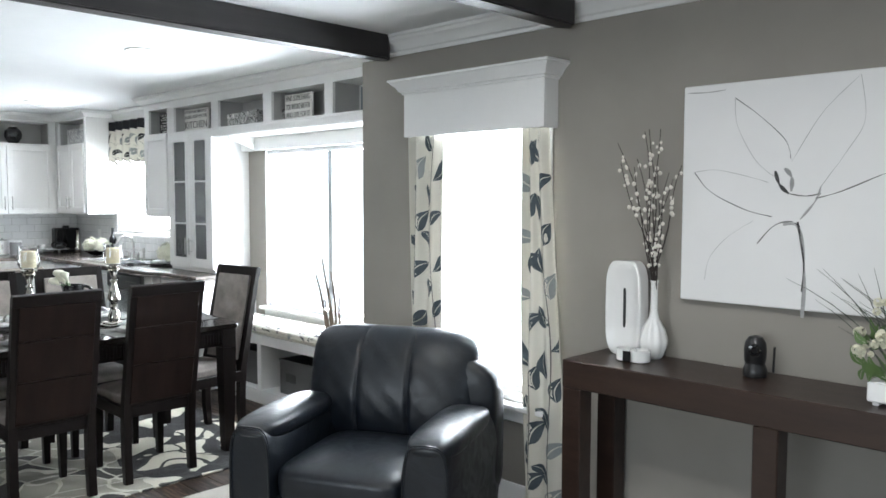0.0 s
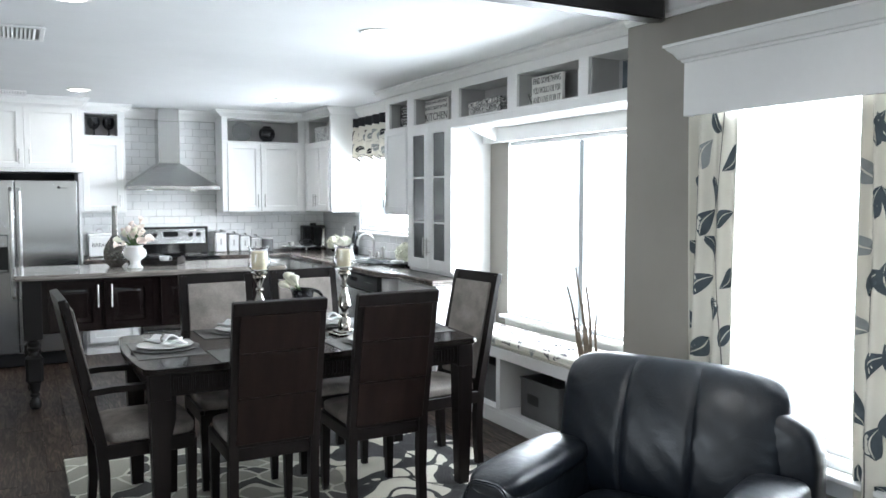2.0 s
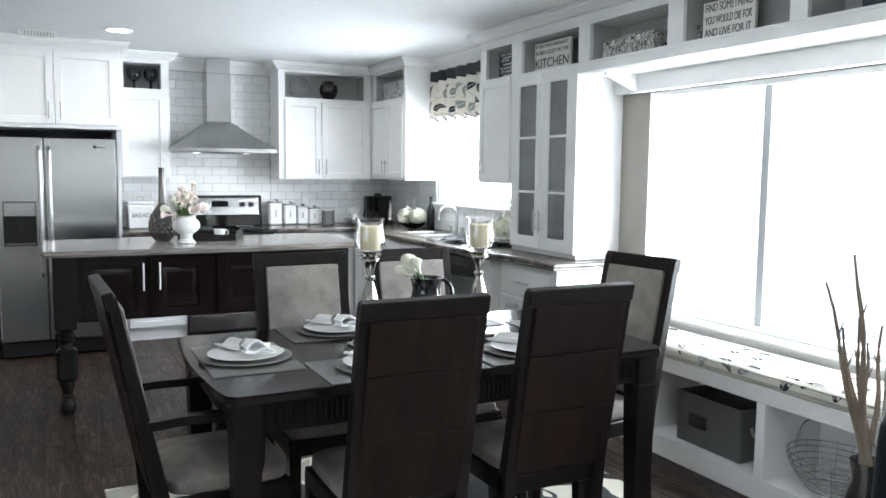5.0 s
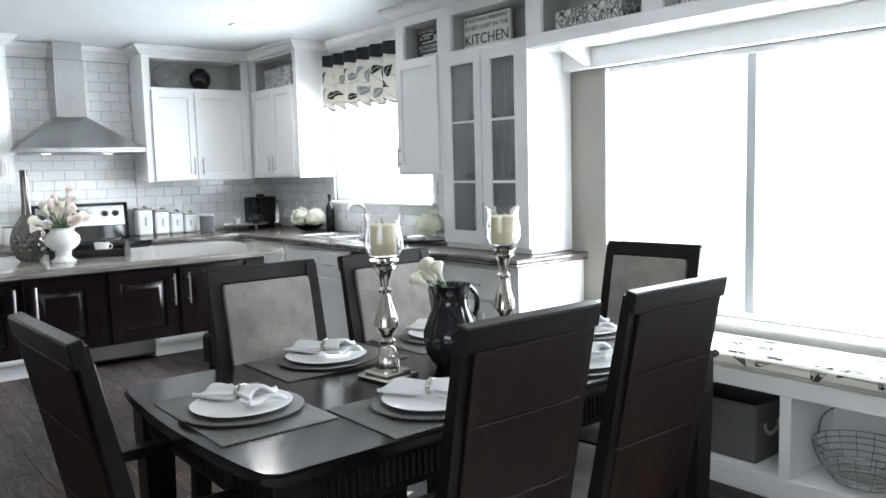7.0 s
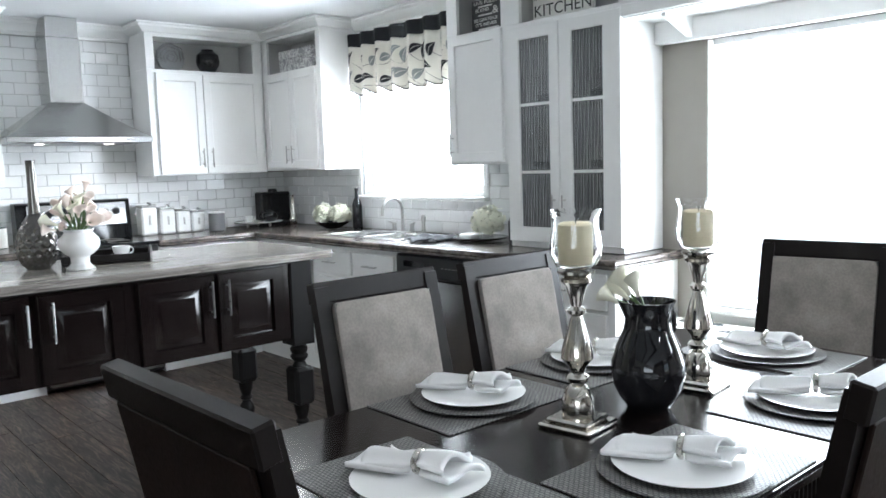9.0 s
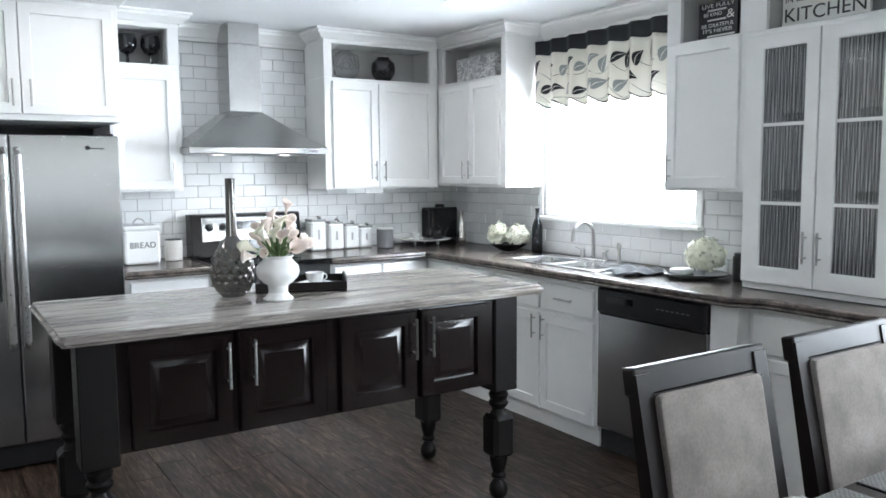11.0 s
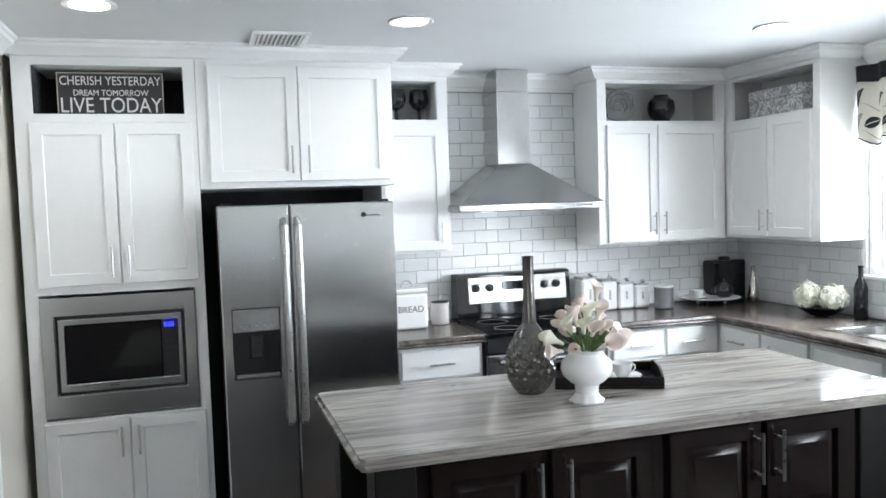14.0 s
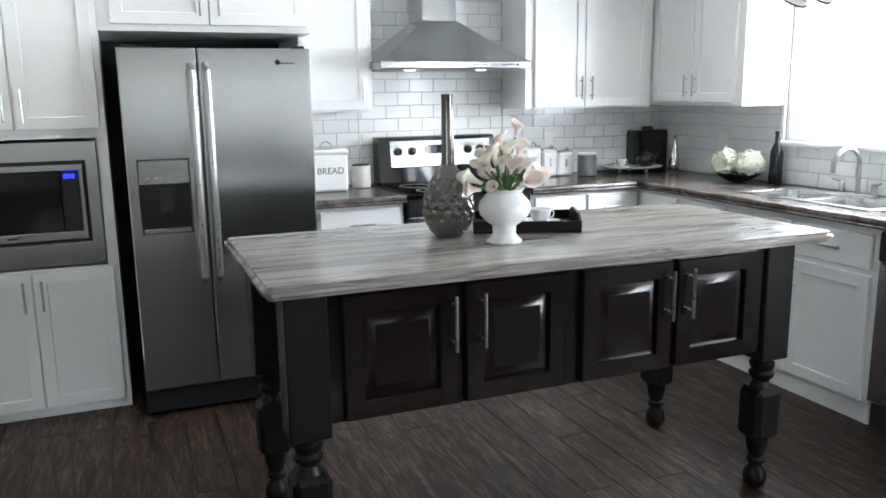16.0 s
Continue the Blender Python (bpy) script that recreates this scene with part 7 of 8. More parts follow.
for k in range(12):
    a, r = rnd.uniform(0, 6.28), rnd.uniform(0.03, 0.09)
    lx, ly, lz = -7.31 + r * math.cos(a), 1.585 + r * math.sin(a), ITZ + 0.18 + rnd.uniform(0.0, 0.06)
    bm = mesh()
    leaf_on(bm, lambda u, v: Vector((lx + u * math.cos(a), ly + u * math.sin(a), lz + v)), 0, 0, 1, 1, rnd.uniform(0.045, 0.07), 0.008, rnd.uniform(0.1, 1.3))
    part("leaf", bm, LEAFGREEN, fb, "green leaf among the blooms")
tr = thing("serving_tray", (-7.55, 1.785, ITZ), "dark wooden serving tray with raised ends", "tray", rz=-23)
bm = mesh()
box(bm, (-0.14, -0.19, 0.001), (0.14, 0.19, 0.009), 0.002)
part("base", bm, DARKWOOD, tr, local=True)
for lo, hi in (((0.132, -0.19, 0.0095), (0.14, 0.19, 0.042)), ((-0.14, -0.19, 0.0095), (-0.132, 0.19, 0.042))):
    part("side", box(mesh(), lo, hi, 0.002), DARKWOOD, tr, local=True)
for y0 in (-0.19, 0.182):
    bm = prism(mesh(), [(-0.131, 0.0095), (0.131, 0.0095), (0.131, 0.042), (0.07, 0.062), (-0.07, 0.062), (-0.131, 0.042)], y0, y0 + 0.008, Matrix(((1, 0, 0, 0), (0, 0, 1, 0), (0, 1, 0, 0), (0, 0, 0, 1))))
    part("end", bm, DARKWOOD, tr, local=True)


def teacup(x, y, z, r=0.042):
    m = Matrix.Translation((x, y, z))
    solid("saucer", lathe(mesh(), [(0.03, 0), (0.045, 0.003), (r * 1.75, 0.013), (r * 1.72, 0.0155), (0.03, 0.006), (0, 0.006)], 32, m), CERAMIC, "white saucer under a teacup", "saucer", group="saucers")
    ob = thing("teacup", (x, y, z + 0.007), "white glazed ceramic teacup on its saucer", "cup", "teacups")
    part("bowl", lathe(mesh(), [(0.018, 0.0065), (0.022, 0.009), (r * 0.85, 0.03), (r, 0.058), (r * 0.94, 0.058), (r * 0.78, 0.032), (0, 0.014)], 32, m), CERAMIC, ob)
    part("handle", tube(mesh(), [(x - 0.002, y + r * 0.9 + 0.02 * math.sin(a), z + 0.036 + 0.015 * math.cos(a)) for a in [math.pi * k / 8 for k in range(9)]], 0.003, 6), CERAMIC, ob)


teacup(-7.52, 1.835, ITZ + 0.0098)

# ---- things on the counters ----
CT = 0.9235
bb = thing("bread_box", (-9.46, 1.52, CT), "white metal bread bin lettered BREAD", "bread bin")
part("body", box(mesh(), (-9.58, 1.415, CT + 0.0005), (-9.36, 1.62, CT + 0.205), 0.012), CERAMIC, bb)
part("lid", box(mesh(), (-9.585, 1.41, CT + 0.2055), (-9.355, 1.625, CT + 0.235), 0.01), CERAMIC, bb)
part("handle", tube(mesh(), [(-9.47, 1.523 + 0.035 * math.cos(a), CT + 0.235 + 0.04 * math.sin(a)) for a in [math.pi * k / 10 for k in range(11)]], 0.005, 7), NICKEL, bb)
lettering("BREAD", 0.052, pose(-9.3595, 1.518, CT + 0.115, 90, 0, 90), LETTERBLACK, bb, 0.0008, 0.15)
sc2 = thing("utensil_crock", (-9.50, 1.735, CT), "small pale grey glazed crock by the stove", "canister")
part("body", lathe(mesh(), [(0.052, 0.0005), (0.054, 0.004), (0.054, 0.125), (0.051, 0.128), (0.05, 0.12), (0.0, 0.118)], 30, Matrix.Translation((-9.50, 1.735, CT))), CROCK, sc2)
part("dark_rim", lathe(mesh(), [(0.055, 0.1285), (0.055, 0.133), (0.047, 0.133), (0.047, 0.1285)], 30, Matrix.Translation((-9.50, 1.735, CT))), BLACKPLASTIC, sc2, "dark band round the mouth")
for y, s in ((2.735, 1.0), (2.875, 0.9), (2.998, 0.8), (3.115, 0.72)):
    cn = thing("storage_canister", (-9.54, y, CT), "white ceramic canister with a clamp lid", "canister", "storage canisters")
    w, h = 0.058 * (0.72 + 0.28 * s), 0.205 * s
    part("body", box(mesh(), (-9.54 - w, y - w, CT + 0.0005), (-9.54 + w, y + w, CT + h), 0.012), CERAMIC, cn)
    part("lid", box(mesh(), (-9.54 - w, y - w, CT + h + 0.0005), (-9.54 + w, y + w, CT + h + 0.022 * s), 0.006), NICKEL, cn, "brushed steel lid")
    part("knob", lathe(mesh(), [(0.008, 0), (0.016, 0.01), (0.016, 0.02), (0.006, 0.028)], 16, Matrix.Translation((-9.54 + w * 0.75, y, CT + h + 0.02 * s)) @ pose(0, 0, 0, 0, 60, 0)), CHROME, cn)
    part("clamp", box(mesh(), (-9.54 + w + 0.0003, y - 0.008, CT + h * 0.38), (-9.54 + w + 0.004, y + 0.008, CT + h * 0.72), 0.002), NICKEL, cn, "steel clamp")
sp = thing("round_speaker", (-9.42, 3.23, CT), "grey cloth-covered round speaker with a pale top", "speaker")
part("body", lathe(mesh(), [(0.058, 0.0005), (0.061, 0.004), (0.061, 0.135)], 32, Matrix.Translation((-9.42, 3.23, CT))), SPEAKERGREY, sp)
part("top", lathe(mesh(), [(0.061, 0.1355), (0.061, 0.142), (0.056, 0.147), (0, 0.147)], 32, Matrix.Translation((-9.42, 3.23, CT))), OUTLET, sp)
ps = thing("serving_stand", (-9.45, 3.60, CT), "white footed serving plate holding a teacup and teapot", "plate")
part("plate", lathe(mesh(), [(0.06, 0.028), (0.185, 0.036), (0.196, 0.044), (0.19, 0.046), (0.06, 0.036), (0, 0.036)], 44, Matrix.Translation((-9.45, 3.60, CT))), CERAMIC, ps)
for k in range(3):
    a = 0.6 + 2.1 * k
    part("foot", lathe(mesh(), [(0.009, 0.0005), (0.012, 0.012), (0.009, 0.029)], 10, Matrix.Translation((-9.45 + 0.1 * math.cos(a), 3.60 + 0.1 * math.sin(a), CT))), CERAMIC, ps)
teacup(-9.44, 3.505, CT + 0.0365, 0.036)
PX, PY, PZ = -9.42, 3.69, CT + 0.0367
tpot = thing("teapot", (PX, PY, PZ), "glossy black ceramic teapot on the serving plate", "teapot")
TM = Matrix.Translation((PX, PY, PZ))
part("body", lathe(mesh(), [(0.035, 0), (0.04, 0.004), (0.058, 0.025), (0.064, 0.048), (0.056, 0.072), (0.034, 0.088), (0.0, 0.09)], 32, TM), BLACKGLAZE, tpot)
ld = part("lid", lathe(mesh(), [(0.034, 0.0885), (0.032, 0.095), (0.015, 0.102), (0.0, 0.103)], 24, TM), BLACKGLAZE, tpot)
part("knob", lathe(mesh(), [(0.004, 0.102), (0.009, 0.11), (0.008, 0.116), (0.0, 0.119)], 14, TM), BLACKGLAZE, ld)
part("handle", tube(mesh(), [(PX, PY - 0.056 - 0.038 * math.sin(a), PZ + 0.05 + 0.028 * math.cos(a)) for a in [math.pi * k / 12 for k in range(13)]], 0.006, 8), BLACKGLAZE, tpot)
part("spout", tube(mesh(), [(PX, PY + 0.052, PZ + 0.035), (PX, PY + 0.08, PZ + 0.055), (PX, PY + 0.098, PZ + 0.085)], [0.015, 0.010, 0.007], 10), BLACKGLAZE, tpot)
cm = thing("coffee_maker", (-9.575, 3.815, CT), "black box-shaped coffee maker in the counter corner", "coffee maker")
part("body", box(mesh(), (-9.638, 3.675, CT + 0.0005), (-9.53, 3.952, CT + 0.27), 0.012), BLACKPLASTIC, cm)
part("front_panel", box(mesh(), (-9.5298, 3.69, CT + 0.03), (-9.524, 3.937, CT + 0.255), 0.006), BLACKGLASS, cm, "glossy black front panel")
part("lid", lathe(mesh(), [(0.038, 0.2705), (0.038, 0.285), (0.03, 0.296), (0, 0.297)], 24, Matrix.Translation((-9.585, 3.815, CT))), BLACKPLASTIC, cm)
sv = lathe(mesh(), [(0.026, 0), (0.034, 0.02), (0.036, 0.05), (0.026, 0.11), (0.014, 0.18), (0.013, 0.225), (0.018, 0.245), (0.012, 0.243), (0.0, 0.2)], 36, Matrix.Translation((-9.33, 3.85, CT + 0.0005)), lambda a, z: 1 + 0.03 * math.sin(14 * a + 260 * z))
solid("silver_vase", sv, MERCURY, "slim hammered silver vase", "vase")


def hydrangea(bm, c, r, seed):
    rnd = random.Random(seed)
    for k in range(150):
        z = 1 - 1.55 * (k + 0.5) / 150
        a = k * 2.39996
        s = math.sqrt(max(0, 1 - z * z))
        d = Vector((s * math.cos(a), s * math.sin(a), z))
        p = Vector(c) + d * r * rnd.uniform(0.84, 1.10)
        d = (d + Vector((rnd.uniform(-0.5, 0.5), rnd.uniform(-0.5, 0.5), rnd.uniform(-0.5, 0.5)))).normalized()
        u = d.orthogonal().normalized()
        v = d.cross(u)
        t = rnd.uniform(0, 3)
        q = r * rnd.uniform(0.17, 0.24)
        o = bm.verts.new(p)
        for i in range(4):
            b = t + i * math.pi / 2
            e1, e2 = (u * math.cos(b + w) + v * math.sin(b + w) for w in (-0.55, 0.55))
            m2 = u * math.cos(b) + v * math.sin(b)
            vs = [bm.verts.new(p + e1 * q * 0.8 + d * q * 0.15), bm.verts.new(p + m2 * q * 1.25 + d * q * rnd.uniform(-0.1, 0.35)), bm.verts.new(p + e2 * q * 0.8 + d * q * 0.15)]
            face(bm, [o, vs[0], vs[1], vs[2]])
    lathe(bm, [(r * 0.3, -r * 0.75), (r * 0.7, -r * 0.3), (r * 0.74, r * 0.2), (r * 0.35, r * 0.68)], 14, Matrix.Translation(c))


HX, HY = -8.68, 3.80
fbw = thing("hydrangea_bowl", (HX, HY, CT), "shallow dark dish holding cream hydrangeas", "flower bowl")
part("dish", lathe(mesh(), [(0.04, 0.0005), (0.06, 0.006), (0.13, 0.05), (0.135, 0.054), (0.125, 0.05), (0.05, 0.012), (0, 0.01)], 36, Matrix.Translation((HX, HY, CT)), lambda a, z: 1 + (0.14 * max(0, math.cos(a)) ** 4 if z > 0.03 else 0)), BLACKGLAZE, fbw)
for k, (dx, dy) in enumerate(((-0.065, -0.035), (0.06, 0.03))):
    bm = mesh()
    hydrangea(bm, (HX + dx, HY + dy, CT + 0.105), 0.078, 30 + k)
    part("hydrangea", bm, HYDRANGEA, fbw, "cream hydrangea head")
solid("wine_bottle", lathe(mesh(), [(0.034, 0), (0.037, 0.006), (0.037, 0.17), (0.03, 0.2), (0.014, 0.235), (0.013, 0.285), (0.016, 0.288), (0.016, 0.3), (0.0, 0.3)], 28, Matrix.Translation((-8.475, 3.885, CT + 0.0005))), BLACKGLAZE, "dark glass wine bottle on the counter", "bottle")
td = thing("dish_towel", (-7.3, 3.6, CT), "dark charcoal dish towel crumpled beside the sink", "towel")


def towel(u, v):
    return Vector((-7.44 + 0.22 * u + 0.05 * v, 3.46 + 0.34 * v + 0.02 * math.sin(7 * u), CT + 0.004 + 0.028 * abs(math.sin(5 * u + 3 * v)) * (0.4 + 0.6 * math.sin(math.pi * v)) + 0.006 * math.sin(16 * v)))


c = part("cloth", grid(mesh(), towel, 22, 22), BLACKPRINT, td)
c.modifiers.new("thick", "SOLIDIFY").thickness = 0.004
solid("black_platter", lathe(mesh(), [(0.06, 0.0005), (0.14, 0.012), (0.165, 0.022), (0.16, 0.026), (0.06, 0.01), (0, 0.009)], 40, Matrix.Translation((-7.02, 3.735, CT))), BLACKGLAZE, "glossy black platter on the counter", "platter")
bm = mesh()
hydrangea(bm, (-6.99, 3.77, CT + 0.108), 0.092, 44)
solid("cream_hydrangea", bm, HYDRANGEA, "full cream hydrangea bloom on a black platter", "flowers")
solid("white_napkin", cushion(mesh(), (-7.16, 3.68, CT + 0.012), (-7.06, 3.78, CT + 0.04), 0.004, n=8), LINEN, "folded white napkin on the black platter", "napkin")
solid("black_canister", lathe(mesh(), [(0.04, 0.0005), (0.042, 0.004), (0.042, 0.12), (0.036, 0.128), (0.036, 0.14), (0, 0.142)], 28, Matrix.Translation((-6.80, 3.80, CT))), BLACKPLASTIC, "black lidded canister on the counter", "canister")
for m, u, z in ((MW, 3.07, 1.135), (MN, -9.0, 1.135)):
    ot = thing("wall_outlet", m @ Vector((u, 0.01, z - 0.055)), "white wall outlet on the tiles", "outlet", "tile outlets")
    part("plate", box(mesh(), (u - 0.036, 0.0085, z - 0.057), (u + 0.036, 0.0135, z + 0.057), 0.003, m), OUTLET, ot)
    for dz in (-0.022, 0.022):
        part("socket", lathe(mesh(), [(0.014, 0), (0.014, 0.0015)], 16, m @ pose(u, 0.0136, z + dz, -90)), CHARGER if dz > 9 else OUTLET, ot)

# ---- niche ornaments and signs ----
def sign(name, x0, x1, z0, z1, m, thick, board, label):
    ob = thing(name, m @ Vector(((x0 + x1) / 2, 0, z0)), label, "sign")
    part("board", box(mesh(), (x0, 0, z0), (x1, thick, z1), 0.002, m), board, ob)
    return ob


s1 = sign("pantry_sign", -0.232, 0.238, 2.114, 2.318, MW @ pose(0, 0.60, 0), 0.014, SIGNBLACK, "black wooden sign in the pantry niche with white words")
for words, size, z, w in (("CHERISH YESTERDAY", 0.06, 2.278, 0.445), ("DREAM TOMORROW", 0.04, 2.222, 0.33), ("LIVE TODAY", 0.1, 2.162, 0.445)):
    lettering(words, size, pose(WEST + 0.615, 0.003, z, 90, 0, 90), LETTERWHITE, s1, 0.0008, w)
fr_l = mesh()
for lo, hi in (((-0.232, 0.0142, 2.114), (-0.227, 0.017, 2.318)), ((0.233, 0.0142, 2.114), (0.238, 0.017, 2.318)), ((-0.227, 0.0142, 2.313), (0.233, 0.017, 2.318)), ((-0.227, 0.0142, 2.114), (0.233, 0.017, 2.119))):
    box(fr_l, lo, hi, 0.001, MW @ pose(0, 0.60, 0))
part("border", fr_l, ROPE, s1)
MS1 = MN @ pose(0, 0.22, 0)
s2 = sign("kitchen_sign", -6.575, -6.175, 2.104, 2.295, MS1, 0.02, SIGNWHITE, "cream sign about breakfast and the kitchen on the shelf")
for words, size, z, w in (("IF YOU WANT BREAKFAST", 0.032, 2.27, 0.37), ("IN BED SLEEP IN THE", 0.036, 2.228, 0.37), ("KITCHEN", 0.085, 2.158, 0.37)):
    lettering(words, size, pose(-6.375, NORTH - 0.2405, z, 90), LETTERBLACK, s2, 0.0008, w)
s3 = sign("motto_sign", -5.06, -4.735, 2.104, 2.288, MS1, 0.02, SIGNWHITE, "cream sign about finding something to live for")
for words, z, w in (("FIND SOMETHING", 2.257, 0.29), ("YOU WOULD DIE FOR", 2.197, 0.29), ("AND LIVE FOR IT", 2.138, 0.29)):
    lettering(words, 0.054, pose(-4.898, NORTH - 0.2405, z, 90), LETTERBLACK, s3, 0.0008, w)
s4 = sign("small_motto_sign", -7.045, -6.815, 2.110, 2.295, MS1, 0.016, SIGNBLACK, "small black sign with white mottoes in the cabinet niche")
for words, size, z, w in (("LIVE FULLY", 0.026, 2.277, 0.19), ("BE KIND", 0.026, 2.236, 0.105), ("&", 0.06, 2.226, 0.045), ("BE GRATEFUL", 0.026, 2.182, 0.19), ("IT'S NEVER", 0.026, 2.156, 0.17)):
    lettering(words, size, pose(-6.93 + (0.075 if words == "&" else -0.03 if words == "BE KIND" else 0), NORTH - 0.2365, z, 90), LETTERWHITE, s4, 0.0008, w)
for z, w in ((2.256, 0.11), (2.209, 0.11), (2.132, 0.16)):
    part("small_print", box(mesh(), (-6.99, 0.0161, z - 0.004), (-6.99 + w, 0.0168, z + 0.004), 0, MS1), LETTERWHITE, s4)
s5 = sign("navy_sign", -4.20, -3.99, 2.104, 2.268, MS1, 0.016, LEAFPRINT, "small navy sign with pale writing on the shelf")
for z, w in ((2.235, 0.08), (2.19, 0.12), (2.145, 0.08)):
    part("writing_bar", box(mesh(), (-4.095 - w / 2, 0.0161, z - 0.008), (-4.095 + w / 2, 0.0168, z + 0.008), 0, MS1), LETTERWHITE, s5)


def gift_box(x0, x1, y, d, z0, z1, mat, label):
    ob = thing("patterned_box", ((x0 + x1) / 2, y, z0), label, "box", "patterned boxes")
    part("body", box(mesh(), (x0, y - d / 2, z0 + 0.0005), (x1, y + d / 2, z0 + (z1 - z0) * 0.62), 0.002), mat, ob)
    part("lid", box(mesh(), (x0 - 0.003, y - d / 2 - 0.003, z0 + (z1 - z0) * 0.63), (x1 + 0.003, y + d / 2 + 0.003, z1), 0.003), mat, ob)


gift_box(-5.79, -5.58, 3.755, 0.14, 2.1025, 2.20, SCROLL, "black and white floral gift box on the shelf")
gift_box(-5.56, -5.345, 3.74, 0.14, 2.1025, 2.205, SCROLL, "black and white floral gift box on the shelf")
gift_box(-5.092, -5.075, 3.78, 0.1, 2.1025, 2.19, SCROLL, "narrow black and white patterned box on the shelf")
gift_box(-9.18, -8.72, 3.785, 0.15, 2.1085, 2.275, DAMASK, "grey and white damask box in the cabinet niche")
for y in (1.495, 1.632):
    gb = thing("goblet", (-9.45, y, 2.1285), "black glass goblet in the cabinet niche", "goblet", "black goblets")
    gm = Matrix.Translation((-9.45, y, 2.1285))
    part("foot", lathe(mesh(), [(0.042, 0.0005), (0.043, 0.003), (0.010, 0.012), (0.008, 0.06)], 24, gm), BLACKGLAZE, gb)
    part("bowl", lathe(mesh(), [(0.008, 0.0605), (0.038, 0.078), (0.058, 0.115), (0.058, 0.145), (0.05, 0.182), (0.048, 0.182), (0.055, 0.143), (0.05, 0.115), (0, 0.085)], 28, gm), BLACKGLAZE, gb)
gp = thing("glass_plate", (-9.52, 3.0, 2.1195), "clear cut-glass plate standing in the niche", "plate")
part("disc", lathe(mesh(), [(0.0, 0), (0.06, 0.002), (0.105, 0.014), (0.108, 0.018), (0.1, 0.018), (0.058, 0.007), (0, 0.005)], 40, Matrix.Translation((-9.525, 2.985, 2.229)) @ pose(0, 0, 0, 0, 78, 0) @ Matrix.Scale(0.99, 4), lambda a, z: 1 + 0.02 * math.cos(24 * a)), CUTGLASS, gp)
for ring in (0.098, 0.075, 0.05, 0.026):
    part("swirl", tube(mesh(), [(-9.505 + 0.22 * ring * math.sin(t), 2.985 + ring * (1 + 0.06 * math.sin(6 * t + 40 * ring)) * math.cos(t), 2.229 + ring * (1 + 0.06 * math.sin(6 * t + 40 * ring)) * math.sin(t)) for t in [2 * math.pi * k / 48 for k in range(48)]], 0.003, 5, True), WIRE, gp, "pressed swirl in the glass")
solid("round_black_vase", lathe(mesh(), [(0.04, 0), (0.05, 0.004), (0.082, 0.055), (0.088, 0.09), (0.08, 0.135), (0.05, 0.162), (0.044, 0.166), (0.046, 0.174), (0.038, 0.173), (0.0, 0.15)], 36, Matrix.Translation((-9.44, 3.245, 2.1195))), BLACKGLAZE, "round glossy black vase in the cabinet niche", "vase")

# floor vase with dry branches behind the armchair
fvs = thing("floor_vase", (-3.60, 3.08, 0), "dark floor vase with dry branches behind the armchair", "vase")
part("body", lathe(mesh(), [(0.07, 0.0), (0.09, 0.02), (0.1, 0.2), (0.07, 0.4), (0.045, 0.5), (0.055, 0.56), (0.05, 0.555), (0.038, 0.5), (0.0, 0.3)], 28, Matrix.Translation((-3.60, 3.08, 0.0005))), PEWTER, fvs)
tw = thing("dry_branches", (-3.60, 3.08, 0.5), "bare brown branches standing in a floor vase", "branches")
for k, (tx, ty, tz) in enumerate(((-3.755, 3.03, 1.11), (-3.675, 3.08, 1.13), (-3.605, 2.97, 1.215), (-3.56, 3.05, 1.0), (-3.70, 3.05, 0.97), (-3.63, 3.02, 1.02), (-3.58, 3.0, 0.95))):
    pts = [(-3.60 + (tx + 3.60) * t ** 1.2 + 0.009 * math.sin(9 * t + k), 3.08 + (ty - 3.08) * t, 0.45 + (tz - 0.45) * t) for t in [i / 8 for i in range(9)]]
    t1 = part("branch", tube(mesh(), pts, [0.014 - 0.0013 * i for i in range(9)], 7), TWIG, tw)
    part("spur", tube(mesh(), [pts[6], Vector(pts[6]) + Vector((0.018 * (-1) ** k, 0, 0.05))], [0.004, 0.0012], 5), TWIG, t1)

# door casing at the end of the pale wall
structure("trim_casing", box(mesh(), (-8.42, -0.4395, 0.0), (-8.34, -0.42, 2.1), 0.004), TRIM, "white door casing")
structure("crown_hood", sweep(mesh(), CROWN, [(WEST, 2.727), (WEST, 1.769)], 1), TRIM, "white crown moulding above the tiles")

# ---- tiles and planks ----
TW, TH, TG = 0.152, 0.0745, 0.0035
tile_mesh = finish(box(mesh(), (0, -0.0085, 0), (TW, -0.0025, TH), 0.0022), "tile", TILE)


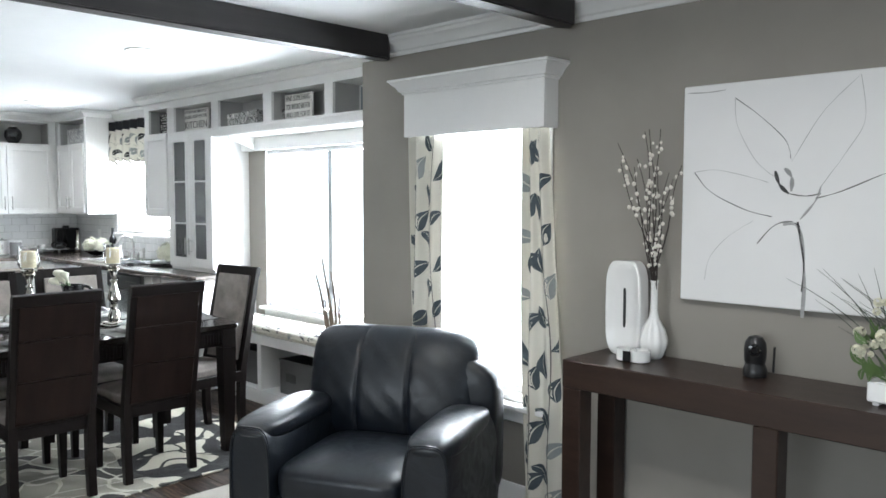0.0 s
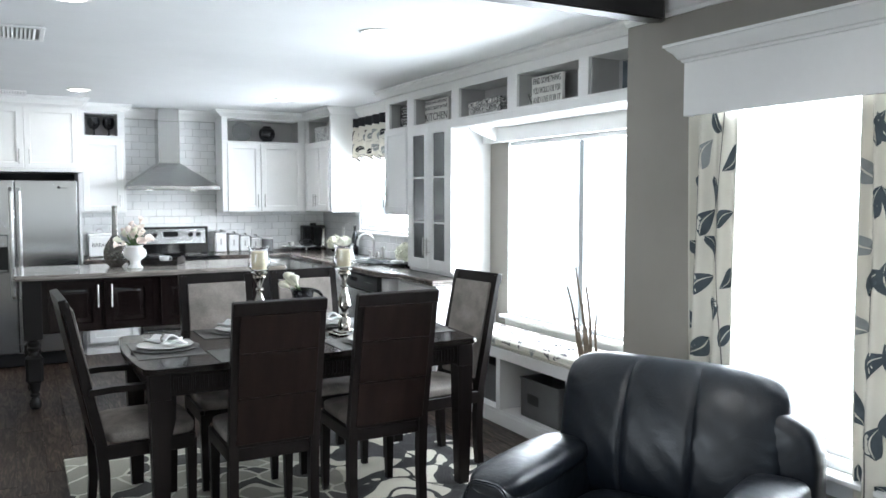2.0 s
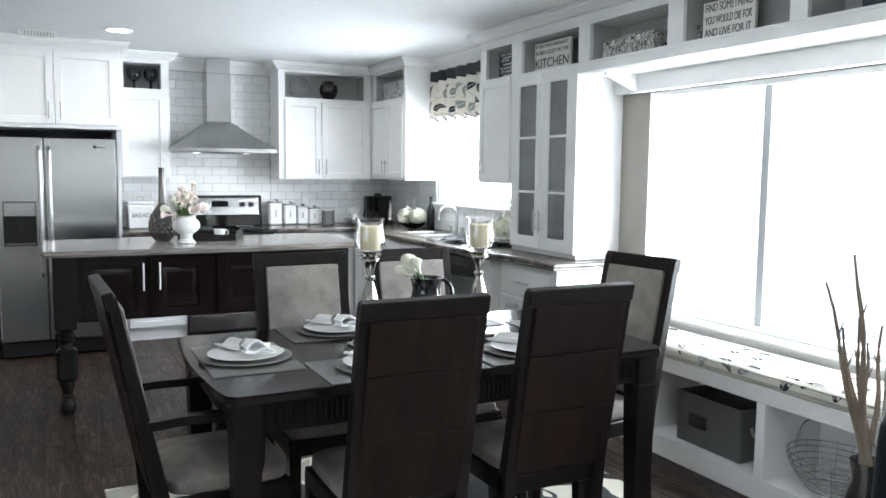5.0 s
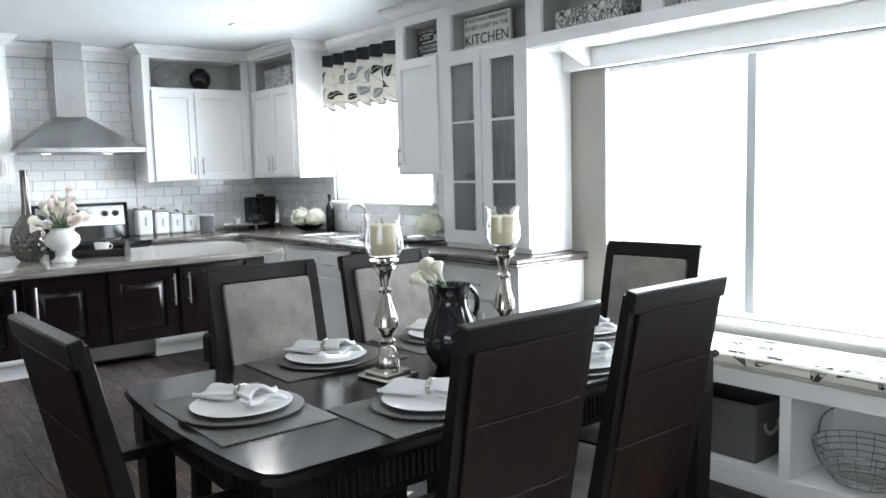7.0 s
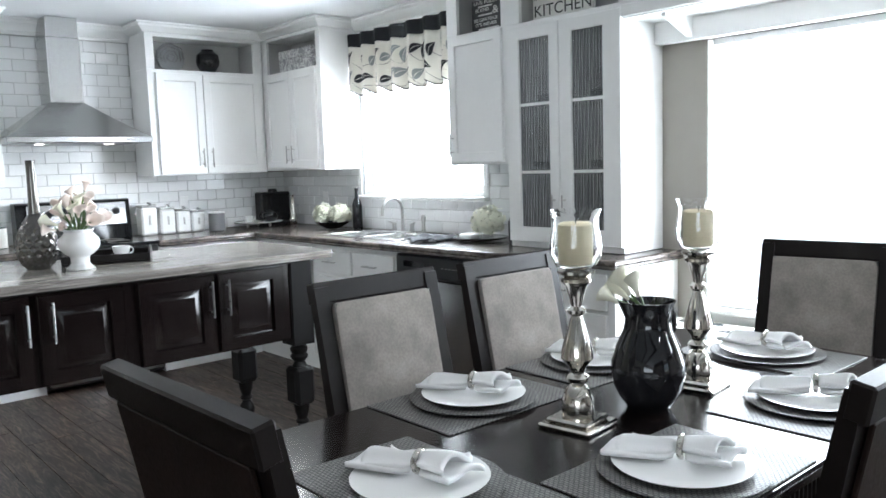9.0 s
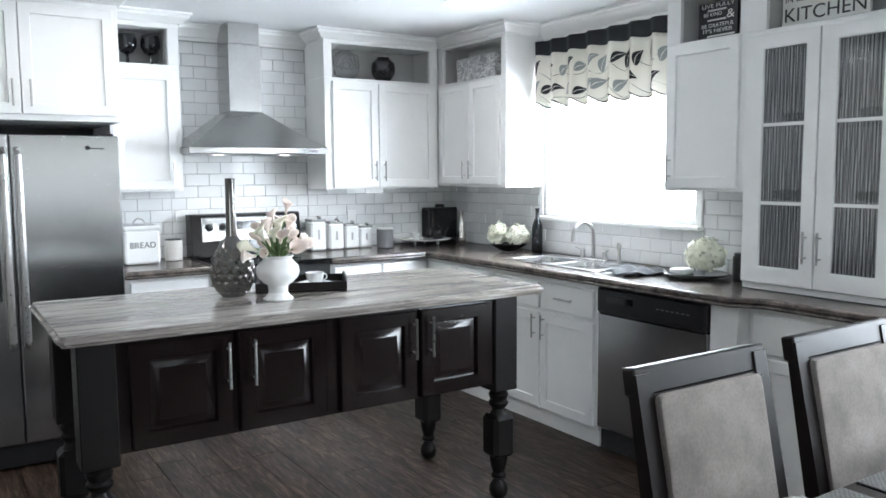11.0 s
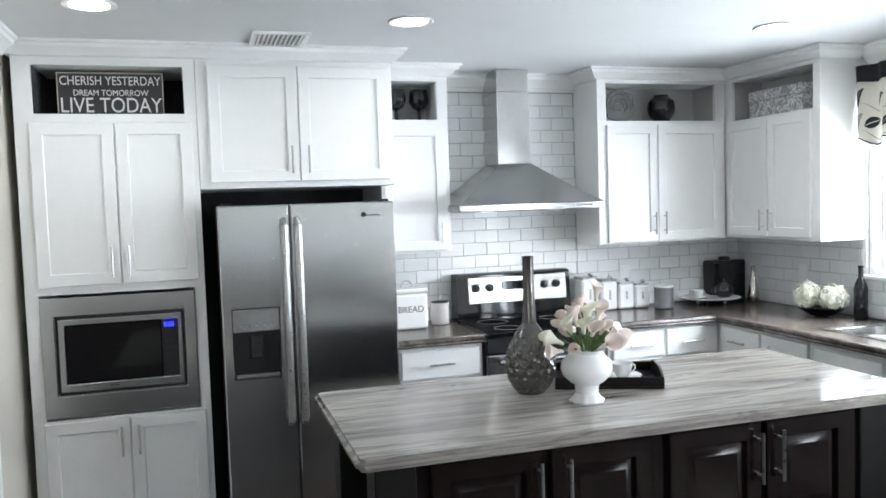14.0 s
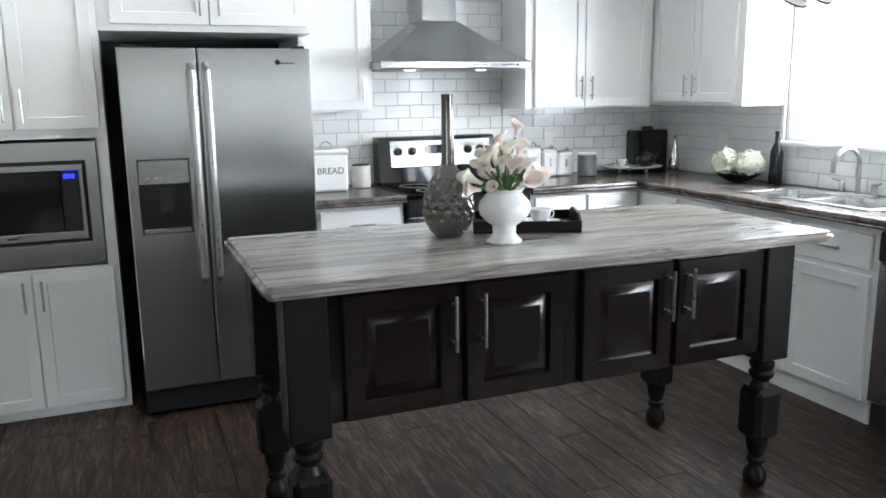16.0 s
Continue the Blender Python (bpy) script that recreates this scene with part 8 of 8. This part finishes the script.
def tile_field(wall, place, rows, avoid=()):
    """Running-bond tiles on a wall; rows: (u0, u1, z0, z1) fields; place(u, z): a tile's pose."""
    for u0, u1, z0, z1 in rows:
        z, r = 0.9245, 0
        while z < z1 - 0.012:
            if z + TH > z0 + 0.012:
                u = math.floor(u0 / (TW + TG)) * (TW + TG) + (0.5 * (TW + TG) if r % 2 else 0) - (TW + TG)
                while u < u1:
                    a, c, lo, hi = max(u, u0), min(u + TW, u1), max(z, z0), min(z + TH, z1)
                    if c - a > 0.012:
                        ob = new("tile", tile_mesh)
                        ob.matrix_basis = place(a, lo) @ Matrix.Diagonal(((c - a) / TW, 1, (hi - lo) / TH, 1))
                        ob.parent = wall
                    u += TW + TG
            z, r = z + TH + TG, r + 1


tile_field(wall_west, lambda u, z: pose(WEST, u, z, 0, 0, 90), [(1.346, 1.767, 0.9245, 1.363), (1.770, 2.726, 0.9245, 2.335), (2.729, 3.968, 0.9245, 1.356)])
tile_field(wall_north, lambda u, z: pose(u, NORTH, z), [(-9.64, -8.532, 0.9245, 1.364), (-8.532, -7.168, 0.9245, 1.140), (-7.166, -6.683, 0.9245, 1.368)])
bm = mesh()
for a, c, z1 in ((1.346, 1.768, 1.364), (1.768, 2.7275, 2.336), (2.7275, 3.969, 1.357)):
    box(bm, (a, 0.0, 0.9225), (c, 0.0035, z1), 0, MW)
gw = structure("grout_bed", bm, GROUT, "pale grout behind the wall tiles")
gw.parent = wall_west
bm = mesh()
for a, c, z1 in ((-9.645, -8.531, 1.365), (-8.531, -7.167, 1.141), (-7.167, -6.682, 1.369)):
    box(bm, (a, 0.0, 0.9225), (c, 0.0035, z1), 0, MN)
gn = structure("grout_bed", bm, GROUT, "pale grout behind the wall tiles")
gn.parent = wall_north

PW, PLEN = 0.148, 1.22
plank_mesh = finish(box(mesh(), (0, 0, -0.0055), (PLEN, PW - 0.0012, 0.0), 0.0014), "plank", PLANK)
rnd = random.Random(77)
rest = mesh()
y = SOUTH
while y < NORTH:
    x = WEST - rnd.uniform(0, PLEN)
    while x < EAST:
        a, c = max(x, WEST), min(x + PLEN - 0.0012, EAST)
        if c - a > 0.05:
            if -0.44 < y < NORTH - 0.1 and c < -2.6:
                ob = new("plank", plank_mesh)
                ob.matrix_basis = Matrix.Translation((a, y, 0)) @ Matrix.Diagonal(((c - a) / PLEN, 1, 1, 1))
                ob.parent = floor
            else:
                box(rest, (a, y, -0.0055), (c, y + PW - 0.0012, 0), 0.0014)
        x += PLEN
    y += PW
rs = new("far_planks", finish(rest, "far_planks", PLANK))
rs.parent = floor
tagged(rs, "dark rustic planks away from the kitchen", "", "", "stuff")
